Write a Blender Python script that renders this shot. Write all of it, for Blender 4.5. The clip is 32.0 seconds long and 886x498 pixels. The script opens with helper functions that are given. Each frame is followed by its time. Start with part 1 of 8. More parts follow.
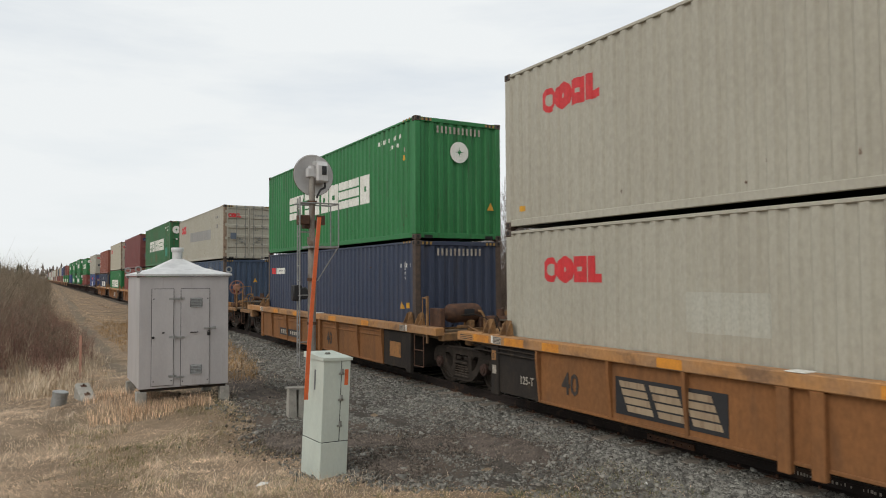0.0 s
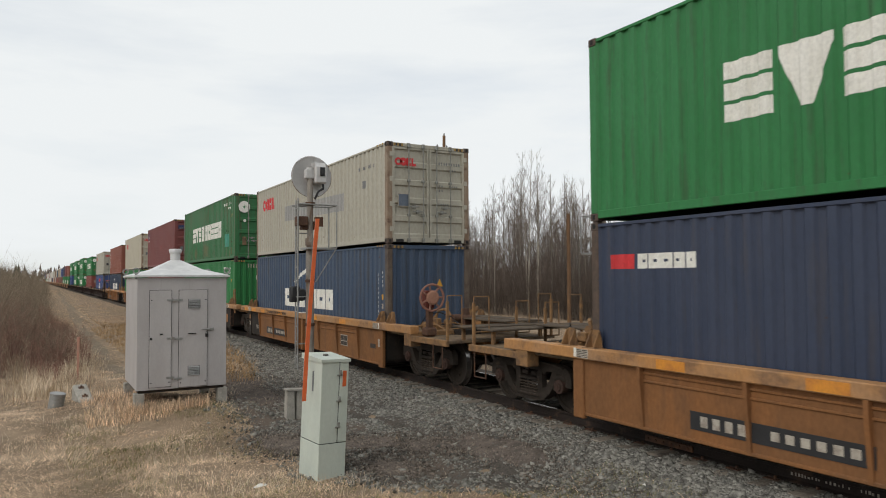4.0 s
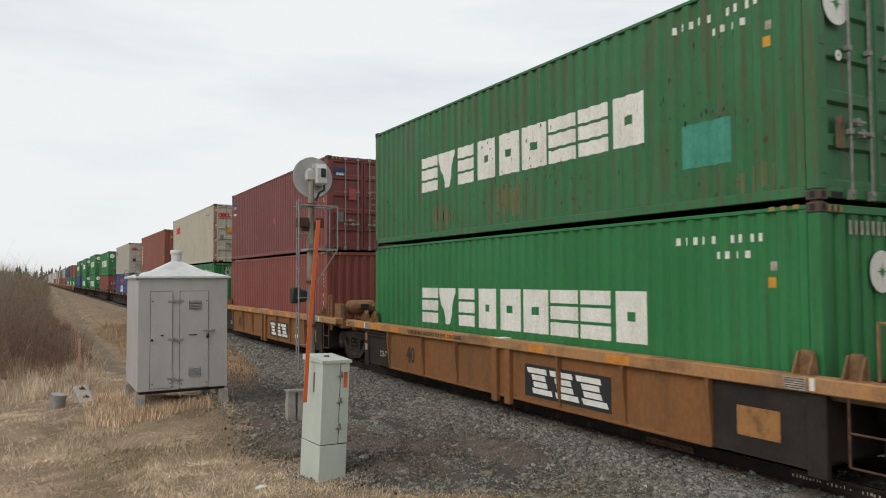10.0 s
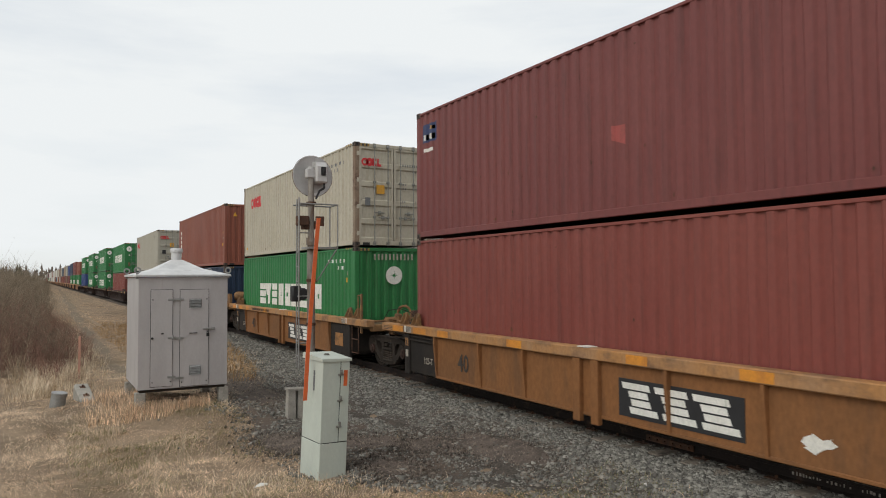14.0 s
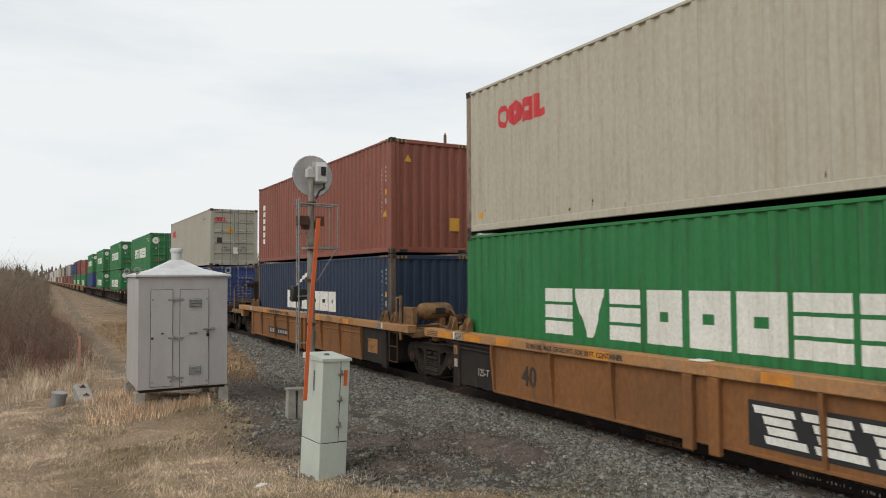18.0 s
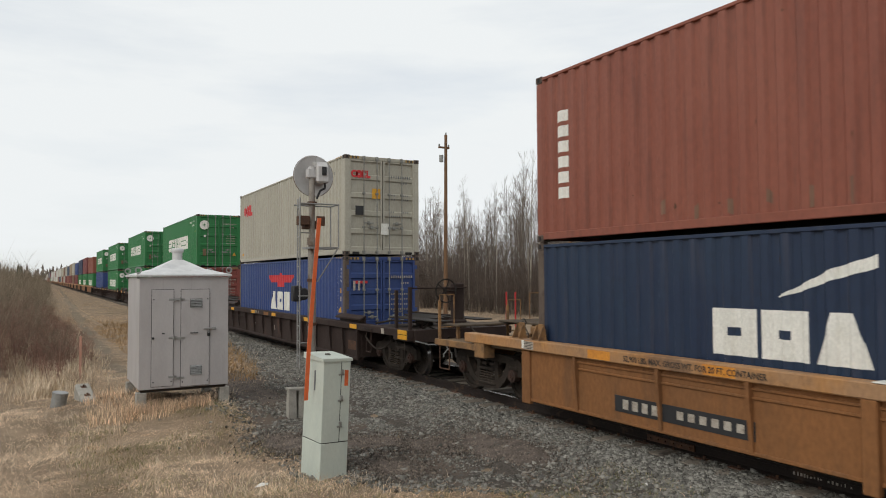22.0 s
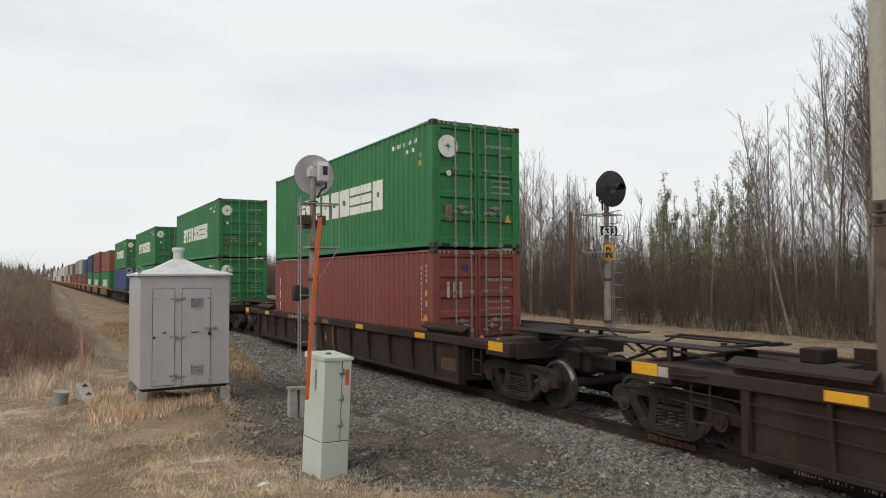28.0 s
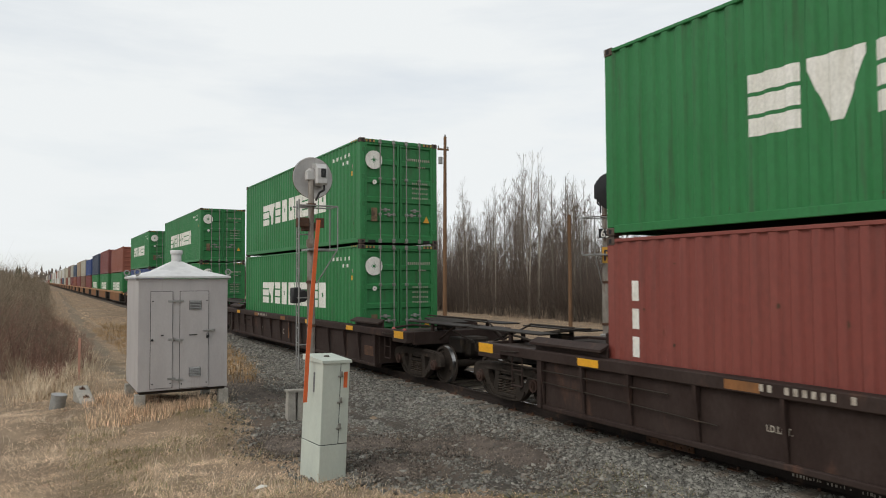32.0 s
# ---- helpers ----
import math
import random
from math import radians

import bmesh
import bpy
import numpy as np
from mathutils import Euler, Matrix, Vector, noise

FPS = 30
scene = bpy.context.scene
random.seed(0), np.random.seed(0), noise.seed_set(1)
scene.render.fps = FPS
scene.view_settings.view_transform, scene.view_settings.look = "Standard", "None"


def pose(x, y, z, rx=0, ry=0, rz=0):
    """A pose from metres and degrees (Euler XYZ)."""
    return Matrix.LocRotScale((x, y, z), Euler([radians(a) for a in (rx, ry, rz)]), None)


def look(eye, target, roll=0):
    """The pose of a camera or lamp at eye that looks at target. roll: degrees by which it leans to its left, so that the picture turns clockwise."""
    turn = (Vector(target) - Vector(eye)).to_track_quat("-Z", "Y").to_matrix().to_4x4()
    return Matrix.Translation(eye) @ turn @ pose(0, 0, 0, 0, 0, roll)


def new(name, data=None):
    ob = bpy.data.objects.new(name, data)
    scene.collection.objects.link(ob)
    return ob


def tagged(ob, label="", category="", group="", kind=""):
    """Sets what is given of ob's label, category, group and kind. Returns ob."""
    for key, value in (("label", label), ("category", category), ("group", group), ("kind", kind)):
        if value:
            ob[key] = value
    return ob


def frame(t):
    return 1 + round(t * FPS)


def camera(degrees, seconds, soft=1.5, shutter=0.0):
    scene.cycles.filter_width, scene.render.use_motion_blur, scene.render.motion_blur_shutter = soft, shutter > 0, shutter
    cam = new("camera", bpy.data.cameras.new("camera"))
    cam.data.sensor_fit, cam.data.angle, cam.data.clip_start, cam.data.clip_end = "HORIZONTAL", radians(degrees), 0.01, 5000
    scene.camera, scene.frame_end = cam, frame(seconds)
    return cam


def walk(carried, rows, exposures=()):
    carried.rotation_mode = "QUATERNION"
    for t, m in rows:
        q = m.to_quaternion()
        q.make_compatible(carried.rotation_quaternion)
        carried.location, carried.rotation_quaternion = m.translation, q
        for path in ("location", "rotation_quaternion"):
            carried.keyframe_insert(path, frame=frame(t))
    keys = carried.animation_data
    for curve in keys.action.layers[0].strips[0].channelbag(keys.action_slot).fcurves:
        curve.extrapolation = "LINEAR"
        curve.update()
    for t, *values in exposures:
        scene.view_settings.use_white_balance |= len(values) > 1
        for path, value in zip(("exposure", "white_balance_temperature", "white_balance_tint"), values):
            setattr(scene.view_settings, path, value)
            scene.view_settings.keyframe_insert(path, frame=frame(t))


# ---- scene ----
# ---- camera ----
EYE = (0.0, 0.0, 2.43)
TURNS = ((0, 29.73, 2.2), (1, 29.79, 2.267), (2, 29.876, 2.267), (3, 29.876, 2.32), (3.5, 29.876, 2.33), (5.5, 29.876, 2.2), (7, 29.88, 2.2),
         (8.5, 29.876, 2.2), (9, 29.876, 2.267), (9.5, 29.85, 2.335), (10, 29.8, 2.4), (11, 29.794, 2.403), (12, 29.794, 2.41), (13, 29.794, 2.403),
         (13.5, 29.794, 2.335), (14, 29.794, 2.267), (14.5, 29.794, 2.267), (17, 29.794, 2.267), (20, 29.794, 2.267), (21, 29.78, 2.21),
         (22, 29.73, 2.258), (23, 29.72, 2.267), (23.5, 29.66, 2.21), (24, 29.594, 2.2), (24.5, 29.594, 2.258), (25, 29.65, 2.267),
         (25.5, 29.658, 2.267), (27.5, 29.658, 2.2), (29, 29.658, 2.2), (30, 29.658, 2.267), (30.5, 29.658, 2.303), (31, 29.658, 2.335),
         (31.5, 29.73, 2.4), (32, 29.794, 2.403))


def aim(turn, rise):
    a, b = radians(turn), radians(rise)
    return (EYE[0] + math.sin(a) * math.cos(b), EYE[1] + math.cos(a) * math.cos(b), EYE[2] + math.sin(b))


cam = camera(63.775, 32.0, soft=1.0, shutter=0.2)
walk(cam, [(t, look(EYE, aim(a, b), -0.3)) for t, a, b in TURNS])

# ---- daylight under a bright thin overcast ----
scene.view_settings.exposure = 0.0
world = bpy.data.worlds.new("overcast_sky")
scene.world = world
world.use_nodes = True
wn, wl = world.node_tree.nodes, world.node_tree.links
wn.clear()
SUN_RISE, SUN_TURN = 40.0, 252.0
sky = wn.new("ShaderNodeTexSky")
sky.sky_type, sky.sun_disc = "NISHITA", False
sky.sun_elevation, sky.sun_rotation = radians(SUN_RISE), radians(SUN_TURN)
skyco = wn.new("ShaderNodeTexCoord")
squash = wn.new("ShaderNodeMapping")
squash.inputs["Scale"].default_value = (1.0, 1.0, 5.0)
squash.inputs["Rotation"].default_value = (0.05, 0.02, 0.6)
cloud = wn.new("ShaderNodeTexNoise")
cloud.inputs["Scale"].default_value, cloud.inputs["Detail"].default_value, cloud.inputs["Roughness"].default_value = 1.7, 7, 0.55
ramp = wn.new("ShaderNodeMapRange")
ramp.inputs["From Min"].default_value, ramp.inputs["From Max"].default_value = 0.3, 0.55
ramp.inputs["To Min"].default_value, ramp.inputs["To Max"].default_value = 0.72, 1.0
dim = wn.new("ShaderNodeVectorMath")
dim.operation = "SCALE"
dim.inputs["Scale"].default_value = 0.12
mist = wn.new("ShaderNodeMix")
mist.data_type = "RGBA"
mist.inputs["B"].default_value = (0.86, 0.89, 0.9, 1)
glow = wn.new("ShaderNodeBackground")
glow.inputs["Strength"].default_value = 1.0
wout = wn.new("ShaderNodeOutputWorld")
wl.new(skyco.outputs["Generated"], squash.inputs["Vector"])
wl.new(squash.outputs["Vector"], cloud.inputs["Vector"])
wl.new(cloud.outputs["Fac"], ramp.inputs["Value"])
wl.new(sky.outputs["Color"], dim.inputs[0])
wl.new(dim.outputs["Vector"], mist.inputs["A"])
wl.new(ramp.outputs["Result"], mist.inputs["Factor"])
wl.new(mist.outputs["Result"], glow.inputs["Color"])
wl.new(glow.outputs["Background"], wout.inputs["Surface"])
sun = new("sun", bpy.data.lights.new("sun", "SUN"))
sun.data.energy, sun.data.angle, sun.data.color = 1.15, radians(35), (1.0, 0.94, 0.85)
# the veiled sun stands behind the camera
a = radians(SUN_TURN)
sun.matrix_world = look((0, 0, 40), (-40 * math.sin(a), -40 * math.cos(a), 40 - 40 * math.tan(radians(SUN_RISE))))


# ---- materials ----
def material(name, colour, rough=0.7, metal=0.0, second=None, spread=0.35, scale=6.0, stretch=(1, 1, 1), third=None, third_at=0.62, third_scale=1.5,
             third_stretch=(1, 1, 1), bump=0.0, bump_scale=40.0, random_shift=0.0, island=0.0, spec=0.5, grain=0.14, stain=0.8):
    """Base colour, a second colour mottled in, and a third one (dirt, rust, stain) in patches."""
    m = bpy.data.materials.new(name)
    m.use_nodes = True
    n, l = m.node_tree.nodes, m.node_tree.links
    bsdf = n["Principled BSDF"]
    bsdf.inputs["Roughness"].default_value, bsdf.inputs["Metallic"].default_value = rough, metal
    bsdf.inputs["Specular IOR Level"].default_value = spec
    co = n.new("ShaderNodeTexCoord")
    info = n.new("ShaderNodeObjectInfo")
    shove = n.new("ShaderNodeVectorMath")
    shove.operation = "MULTIPLY_ADD"
    shove.inputs[1].default_value = (17.0, 31.0, 23.0)
    l.new(info.outputs["Random"], shove.inputs[0])
    l.new(co.outputs["Object"], shove.inputs[2])

    def field(sc, st, detail=6):
        mp = n.new("ShaderNodeMapping")
        mp.inputs["Scale"].default_value = st
        tx = n.new("ShaderNodeTexNoise")
        tx.inputs["Scale"].default_value, tx.inputs["Detail"].default_value, tx.inputs["Roughness"].default_value = sc, detail, 0.62
        l.new(shove.outputs["Vector"], mp.inputs["Vector"])
        l.new(mp.outputs["Vector"], tx.inputs["Vector"])
        return tx.outputs["Fac"]

    def clamp(src, lo, hi):
        r = n.new("ShaderNodeMapRange")
        r.interpolation_type = "SMOOTHSTEP"
        r.inputs["From Min"].default_value, r.inputs["From Max"].default_value = lo, hi
        l.new(src, r.inputs["Value"])
        return r.outputs["Result"]

    def mix(fac, a, b):
        x = n.new("ShaderNodeMix")
        x.data_type = "RGBA"
        l.new(fac, x.inputs["Factor"])
        for key, v in (("A", a), ("B", b)):
            if isinstance(v, tuple):
                x.inputs[key].default_value = (*v, 1)
            else:
                l.new(v, x.inputs[key])
        return x.outputs["Result"]

    second = second or tuple(c * (1 - spread) for c in colour)
    col = mix(clamp(field(scale, stretch), 0.35, 0.7), tuple(colour), tuple(second))
    if third:
        deep = n.new("ShaderNodeMath")
        deep.operation = "MULTIPLY"
        deep.inputs[1].default_value = stain
        l.new(clamp(field(third_scale, third_stretch), third_at - 0.09, third_at + 0.09), deep.inputs[0])
        col = mix(deep.outputs["Value"], col, tuple(third))
    if grain:
        fine = n.new("ShaderNodeMapRange")
        fine.inputs["From Min"].default_value, fine.inputs["From Max"].default_value = 0.3, 0.7
        fine.inputs["To Min"].default_value, fine.inputs["To Max"].default_value = 1 - grain, 1 + grain
        l.new(field(scale * 9 + 12, (1, 1, 0.5), 3), fine.inputs["Value"])
        tone = n.new("ShaderNodeVectorMath")
        tone.operation = "SCALE"
        l.new(col, tone.inputs[0])
        l.new(fine.outputs["Result"], tone.inputs["Scale"])
        col = tone.outputs["Vector"]
    if random_shift or island:
        hs = n.new("ShaderNodeHueSaturation")
        r = n.new("ShaderNodeMapRange")
        k = random_shift or island
        r.inputs["To Min"].default_value, r.inputs["To Max"].default_value = 1 - k, 1 + k
        if island:
            geo = n.new("ShaderNodeNewGeometry")
            l.new(geo.outputs["Random Per Island"], r.inputs["Value"])
        else:
            l.new(info.outputs["Random"], r.inputs["Value"])
        l.new(r.outputs["Result"], hs.inputs["Value"])
        l.new(col, hs.inputs["Color"])
        col = hs.outputs["Color"]
    l.new(col, bsdf.inputs["Base Color"])
    if bump:
        b = n.new("ShaderNodeBump")
        b.inputs["Strength"].default_value, b.inputs["Distance"].default_value = bump, 0.02
        l.new(field(bump_scale, (1, 1, 1), 4), b.inputs["Height"])
        l.new(b.outputs["Normal"], bsdf.inputs["Normal"])
    return m


STREAK = (3.0, 3.0, 0.22)


def paint(name, colour, fade=None, rust=(0.16, 0.07, 0.035), at=0.66, rough=0.58, stain=0.7):
    return material(name, colour, rough, 0.0, fade, 0.28, 0.7, (1, 1, 0.6), rust, at - 0.07, 2.6, STREAK, 0.06, 9.0, grain=0.1, stain=stain, spec=0.5)


PAINT = {
    "green": paint("green_container_paint", (0.013, 0.15, 0.036), (0.022, 0.175, 0.05), (0.03, 0.085, 0.03), 0.69),
    "old_green": paint("weathered_green_container_paint", (0.018, 0.13, 0.04), (0.03, 0.15, 0.055), (0.075, 0.075, 0.032), 0.62),
    "navy": paint("navy_container_paint", (0.022, 0.034, 0.068), (0.034, 0.045, 0.08), (0.045, 0.045, 0.06), 0.68),
    "slate": paint("slate_blue_container_paint", (0.032, 0.058, 0.106), (0.046, 0.072, 0.118), (0.05, 0.05, 0.05), 0.66),
    "deep_blue": paint("dark_blue_container_paint", (0.0065, 0.018, 0.05), (0.01, 0.026, 0.058), (0.03, 0.035, 0.06), 0.68),
    "royal": paint("royal_blue_container_paint", (0.02, 0.045, 0.165), (0.029, 0.058, 0.175), (0.04, 0.05, 0.12), 0.7),
    "grey": paint("grey_container_paint", (0.36, 0.338, 0.275), (0.385, 0.365, 0.3), (0.31, 0.28, 0.225), 0.7, 0.58, 0.22),
    "cream": paint("cream_grey_container_paint", (0.42, 0.385, 0.3), (0.45, 0.415, 0.33), (0.33, 0.27, 0.19), 0.66, 0.58, 0.4),
    "maroon": paint("maroon_container_paint", (0.156, 0.038, 0.034), (0.176, 0.046, 0.04), (0.09, 0.026, 0.023), 0.66, 0.58, 0.45),
    "brick": paint("brick_red_container_paint", (0.188, 0.042, 0.031), (0.21, 0.053, 0.039), (0.12, 0.034, 0.026), 0.66, 0.58, 0.45),
    "rust": paint("rust_red_container_paint", (0.212, 0.06, 0.035), (0.24, 0.075, 0.045), (0.135, 0.044, 0.028), 0.66, 0.58, 0.5),
    "white": paint("white_container_paint", (0.55, 0.55, 0.52), (0.6, 0.6, 0.57), (0.4, 0.36, 0.3), 0.66),
    "brown": paint("brown_container_paint", (0.17, 0.09, 0.055), (0.2, 0.11, 0.07), (0.1, 0.05, 0.03), 0.64),
    "tan": paint("tan_container_paint", (0.3, 0.22, 0.14), (0.34, 0.26, 0.17), (0.2, 0.13, 0.08), 0.64),
}
ORANGE = material("ochre_car_paint", (0.232, 0.104, 0.041), 0.7, 0, (0.176, 0.086, 0.039), 0.3, 0.8, (1, 1, 0.5), (0.12, 0.068, 0.04), 0.6, 1.6, (1.6, 1.6, 0.35), 0.12, 20, spec=0.15, stain=0.5)
CHORD = material("orange_chord_paint", (0.40, 0.20, 0.075), 0.65, 0, (0.33, 0.195, 0.105), 0.3, 1.6, (1, 1, 1), (0.17, 0.1, 0.06), 0.57, 2.4, (1, 0.6, 1), 0.12, 25, spec=0.25)
OCHRE = material("grimy_ochre_fittings", (0.265, 0.148, 0.066), 0.72, 0, (0.18, 0.102, 0.052), 0.3, 3.0, (1, 1, 1), (0.11, 0.075, 0.05), 0.55, 6.0, (1, 1, 1), 0.2, 30, spec=0.2, stain=0.6)
NOTICE = material("faded_orange_notice", (0.36, 0.17, 0.06), 0.65, 0, (0.27, 0.14, 0.06), 0.3, 5, (1, 1, 1), (0.12, 0.075, 0.04), 0.55, 4, spec=0.2)
MARKRF = material("faded_red_spray", (0.34, 0.07, 0.06), 0.6, 0, (0.26, 0.06, 0.05), 0.3, 5)
MARKYD = material("dirty_yellow_marking", (0.34, 0.2, 0.04), 0.65, 0, (0.22, 0.14, 0.05), 0.3, 9)
BLACKP = material("grimy_black_car_paint", (0.025, 0.022, 0.02), 0.75, 0, (0.038, 0.031, 0.026), 0.3, 2.0, (1, 1, 1), (0.08, 0.055, 0.035), 0.66, 2.5, (1, 1, 0.5), 0.15, 30, spec=0.15)
BROWN = material("dark_brown_car_paint", (0.031, 0.02, 0.017), 0.72, 0, (0.044, 0.031, 0.027), 0.3, 1.5, (1, 1, 0.6), (0.095, 0.05, 0.035), 0.66, 2.2, (1, 1, 0.4), 0.12, 24, spec=0.15)
DUSTDECK = material("dusty_brown_deck", (0.062, 0.05, 0.043), 0.85, 0, (0.042, 0.032, 0.028), 0.3, 2.0, (1, 1, 1), (0.095, 0.075, 0.06), 0.6, 3.0, (1, 1, 1), 0.15, 30, spec=0.1)
STEEL = material("grimy_truck_steel", (0.027, 0.022, 0.018), 0.8, 0.0, (0.042, 0.033, 0.027), 0.3, 5.0, (1, 1, 1), (0.1, 0.07, 0.05), 0.66, 4.0, (1, 1, 1), 0.25, 40, spec=0.15)
RUSTCAP = material("rust_brown_bearing_cap", (0.07, 0.04, 0.032), 0.75, 0, (0.045, 0.032, 0.027), 0.3, 8, spec=0.15)
SPRING = material("dusty_coil_spring", (0.075, 0.058, 0.045), 0.7, 0, (0.05, 0.04, 0.033), 0.3, 12, spec=0.2)
TREAD = material("polished_wheel_tread", (0.42, 0.41, 0.4), 0.28, 1.0, None, 0.25, 20)
RUSTY = material("rusty_steel", (0.11, 0.06, 0.04), 0.8, 0.1, (0.07, 0.045, 0.035), 0.3, 9, (1, 1, 1), (0.16, 0.08, 0.045), 0.6, 6, (1, 1, 1), 0.25, 50, spec=0.15)
RAILTOP = material("polished_rail_head", (0.5, 0.49, 0.48), 0.25, 1.0, None, 0.2, 3)
GALV = material("galvanised_steel", (0.3, 0.3, 0.29), 0.5, 0.4, (0.22, 0.22, 0.21), 0.3, 8, (1, 1, 1), (0.2, 0.15, 0.11), 0.68, 5, STREAK, 0.08, 40)
BAR = material("dull_zinc_bar", (0.24, 0.245, 0.225), 0.55, 0.2, (0.16, 0.15, 0.13), 0.3, 14)
POSTM = material("worn_post_paint", (0.085, 0.06, 0.045), 0.75, 0, (0.13, 0.1, 0.075), 0.3, 5, (1, 1, 0.4), (0.05, 0.03, 0.025), 0.6, 5, (1, 1, 1), 0.15, 30)
RUSTPOST = material("rust_brown_post", (0.2, 0.13, 0.085), 0.75, 0, (0.27, 0.21, 0.15), 0.3, 4, (1, 1, 0.4), (0.1, 0.055, 0.035), 0.6, 5, (1, 1, 1), 0.15, 30)
CASTING = material("dark_corner_casting", (0.07, 0.052, 0.042), 0.8, 0.1, (0.11, 0.075, 0.055), 0.3, 10, bump=0.15)
MARKW = material("worn_white_marking", (0.74, 0.73, 0.68), 0.6, 0, (0.64, 0.63, 0.57), 0.2, 3, (1, 1, 0.4), (0.4, 0.41, 0.34), 0.7, 5, STREAK)
SLATEP = material("slate_sticker", (0.1, 0.125, 0.165), 0.55, 0, None, 0.2, 5)
MARKR = material("red_marking", (0.58, 0.03, 0.035), 0.55, 0, None, 0.2, 4)
MARKG = material("grey_marking", (0.16, 0.165, 0.17), 0.65, 0, None, 0.25, 3)
MARKK = material("black_marking", (0.02, 0.02, 0.022), 0.65, 0, None, 0.3, 4)
MARKY = material("yellow_marking", (0.62, 0.32, 0.02), 0.55, 0, (0.5, 0.25, 0.03), 0.2, 4)
MARKN = material("navy_marking", (0.02, 0.035, 0.11), 0.55, 0, None, 0.2, 4)
BAND = material("pale_grey_band_paint", (0.265, 0.265, 0.255), 0.6, 0, (0.3, 0.295, 0.28), 0.2, 3, (1, 1, 0.4))
OLIVE = material("olive_scraped_paint", (0.1, 0.12, 0.045), 0.65, 0, (0.14, 0.13, 0.06), 0.3, 5)
PLATE = material("worn_tread_plate", (0.105, 0.085, 0.066), 0.92, 0.0, (0.07, 0.056, 0.045), 0.3, 6, (1, 1, 1), (0.16, 0.115, 0.075), 0.6, 3, bump=0.2, spec=0.05)
DECKGRIME = material("grimy_ochre_deck", (0.2, 0.14, 0.085), 0.85, 0, (0.12, 0.09, 0.065), 0.3, 3, (1, 1, 1), (0.07, 0.05, 0.04), 0.58, 5, bump=0.3, bump_scale=30, spec=0.1)
MARKD = material("dusty_white_marking", (0.42, 0.38, 0.32), 0.7, 0, (0.26, 0.22, 0.18), 0.3, 12)
MARKF = material("faded_black_marking", (0.03, 0.024, 0.02), 0.75, 0, (0.06, 0.042, 0.03), 0.3, 9)
PALEPATCH = material("pale_patch_paint", (0.42, 0.41, 0.35), 0.6, 0, (0.4, 0.39, 0.33), 0.1, 3)
MARKT = material("teal_patch_paint", (0.03, 0.22, 0.15), 0.55, 0, (0.05, 0.28, 0.2), 0.2, 4)
REFLECT = material("amber_reflector", (0.72, 0.36, 0.02), 0.35, 0, (0.62, 0.3, 0.02), 0.2, 5)
ORPATCH = material("bright_orange_patch", (0.62, 0.25, 0.025), 0.6, 0, (0.45, 0.17, 0.03), 0.2, 4)
HUTPAINT = material("aluminium_hut_paint", (0.425, 0.405, 0.4), 0.5, 0.1, (0.375, 0.355, 0.35), 0.1, 2.5, (1, 1, 0.4), (0.3, 0.27, 0.25), 0.7, 3, STREAK, 0.04, 12, grain=0.035)
HUTROOF = material("bright_hut_roof", (0.62, 0.62, 0.61), 0.42, 0.2, (0.5, 0.5, 0.5), 0.15, 3, (1, 1, 1), (0.36, 0.35, 0.34), 0.68, 4, grain=0.035)
# near-black for seams and small fittings, also for painted shade in slots and notches
SEAM = material("dark_seam", (0.03, 0.03, 0.03), 0.8, 0, None, 0.2, 8, spec=0.15)
PEDESTAL = material("pale_green_pedestal_paint", (0.5, 0.545, 0.485), 0.5, 0, (0.45, 0.495, 0.445), 0.1, 3, (1, 1, 0.5), (0.27, 0.27, 0.22), 0.7, 4, STREAK, 0.03, 15, grain=0.035)
MARKERO = material("orange_marker_plastic", (0.62, 0.12, 0.03), 0.45, 0, (0.52, 0.11, 0.035), 0.2, 6)
CONCRETE = material("weathered_concrete", (0.36, 0.34, 0.3), 0.9, 0, (0.27, 0.255, 0.225), 0.3, 6, (1, 1, 1), (0.18, 0.17, 0.14), 0.64, 4, (1, 1, 1), 0.3, 40, spec=0.15)
WOODPOLE = material("weathered_pole_wood", (0.2, 0.115, 0.065), 0.85, 0, (0.13, 0.08, 0.05), 0.3, 6, (4, 4, 0.3), bump=0.3, bump_scale=30, spec=0.15)
TIEWOOD = material("weathered_tie_wood", (0.17, 0.145, 0.12), 0.9, 0, (0.26, 0.225, 0.185), 0.3, 5, (1, 6, 6), (0.05, 0.042, 0.038), 0.6, 4, (1, 1, 1), 0.4, 40, random_shift=0.3, spec=0.15)
STONE = material("crushed_grey_stone", (0.224, 0.216, 0.19), 0.88, 0, (0.095, 0.09, 0.082), 0.3, 9, (1, 1, 1), (0.22, 0.185, 0.15), 0.66, 2, (1, 1, 1), 0.2, 60, island=0.52, spec=0.15)
CHIPS = material("brown_stone_chips", (0.165, 0.135, 0.112), 0.9, 0, (0.1, 0.085, 0.072), 0.3, 6, island=0.6, spec=0.15)
GRASS = material("dead_grass", (0.74, 0.535, 0.365), 0.85, 0, (0.48, 0.335, 0.225), 0.3, 1.1, (1, 1, 1), (0.24, 0.19, 0.11), 0.62, 0.5, (1, 1, 1), island=0.7, spec=0.15)
TAWNY = material("tawny_grass", (0.54, 0.38, 0.24), 0.85, 0, (0.36, 0.25, 0.16), 0.3, 0.4, island=0.4, spec=0.15)
RUSSET = material("russet_grass", (0.36, 0.22, 0.1), 0.85, 0, (0.26, 0.17, 0.08), 0.3, 1.2, island=0.4, spec=0.15)
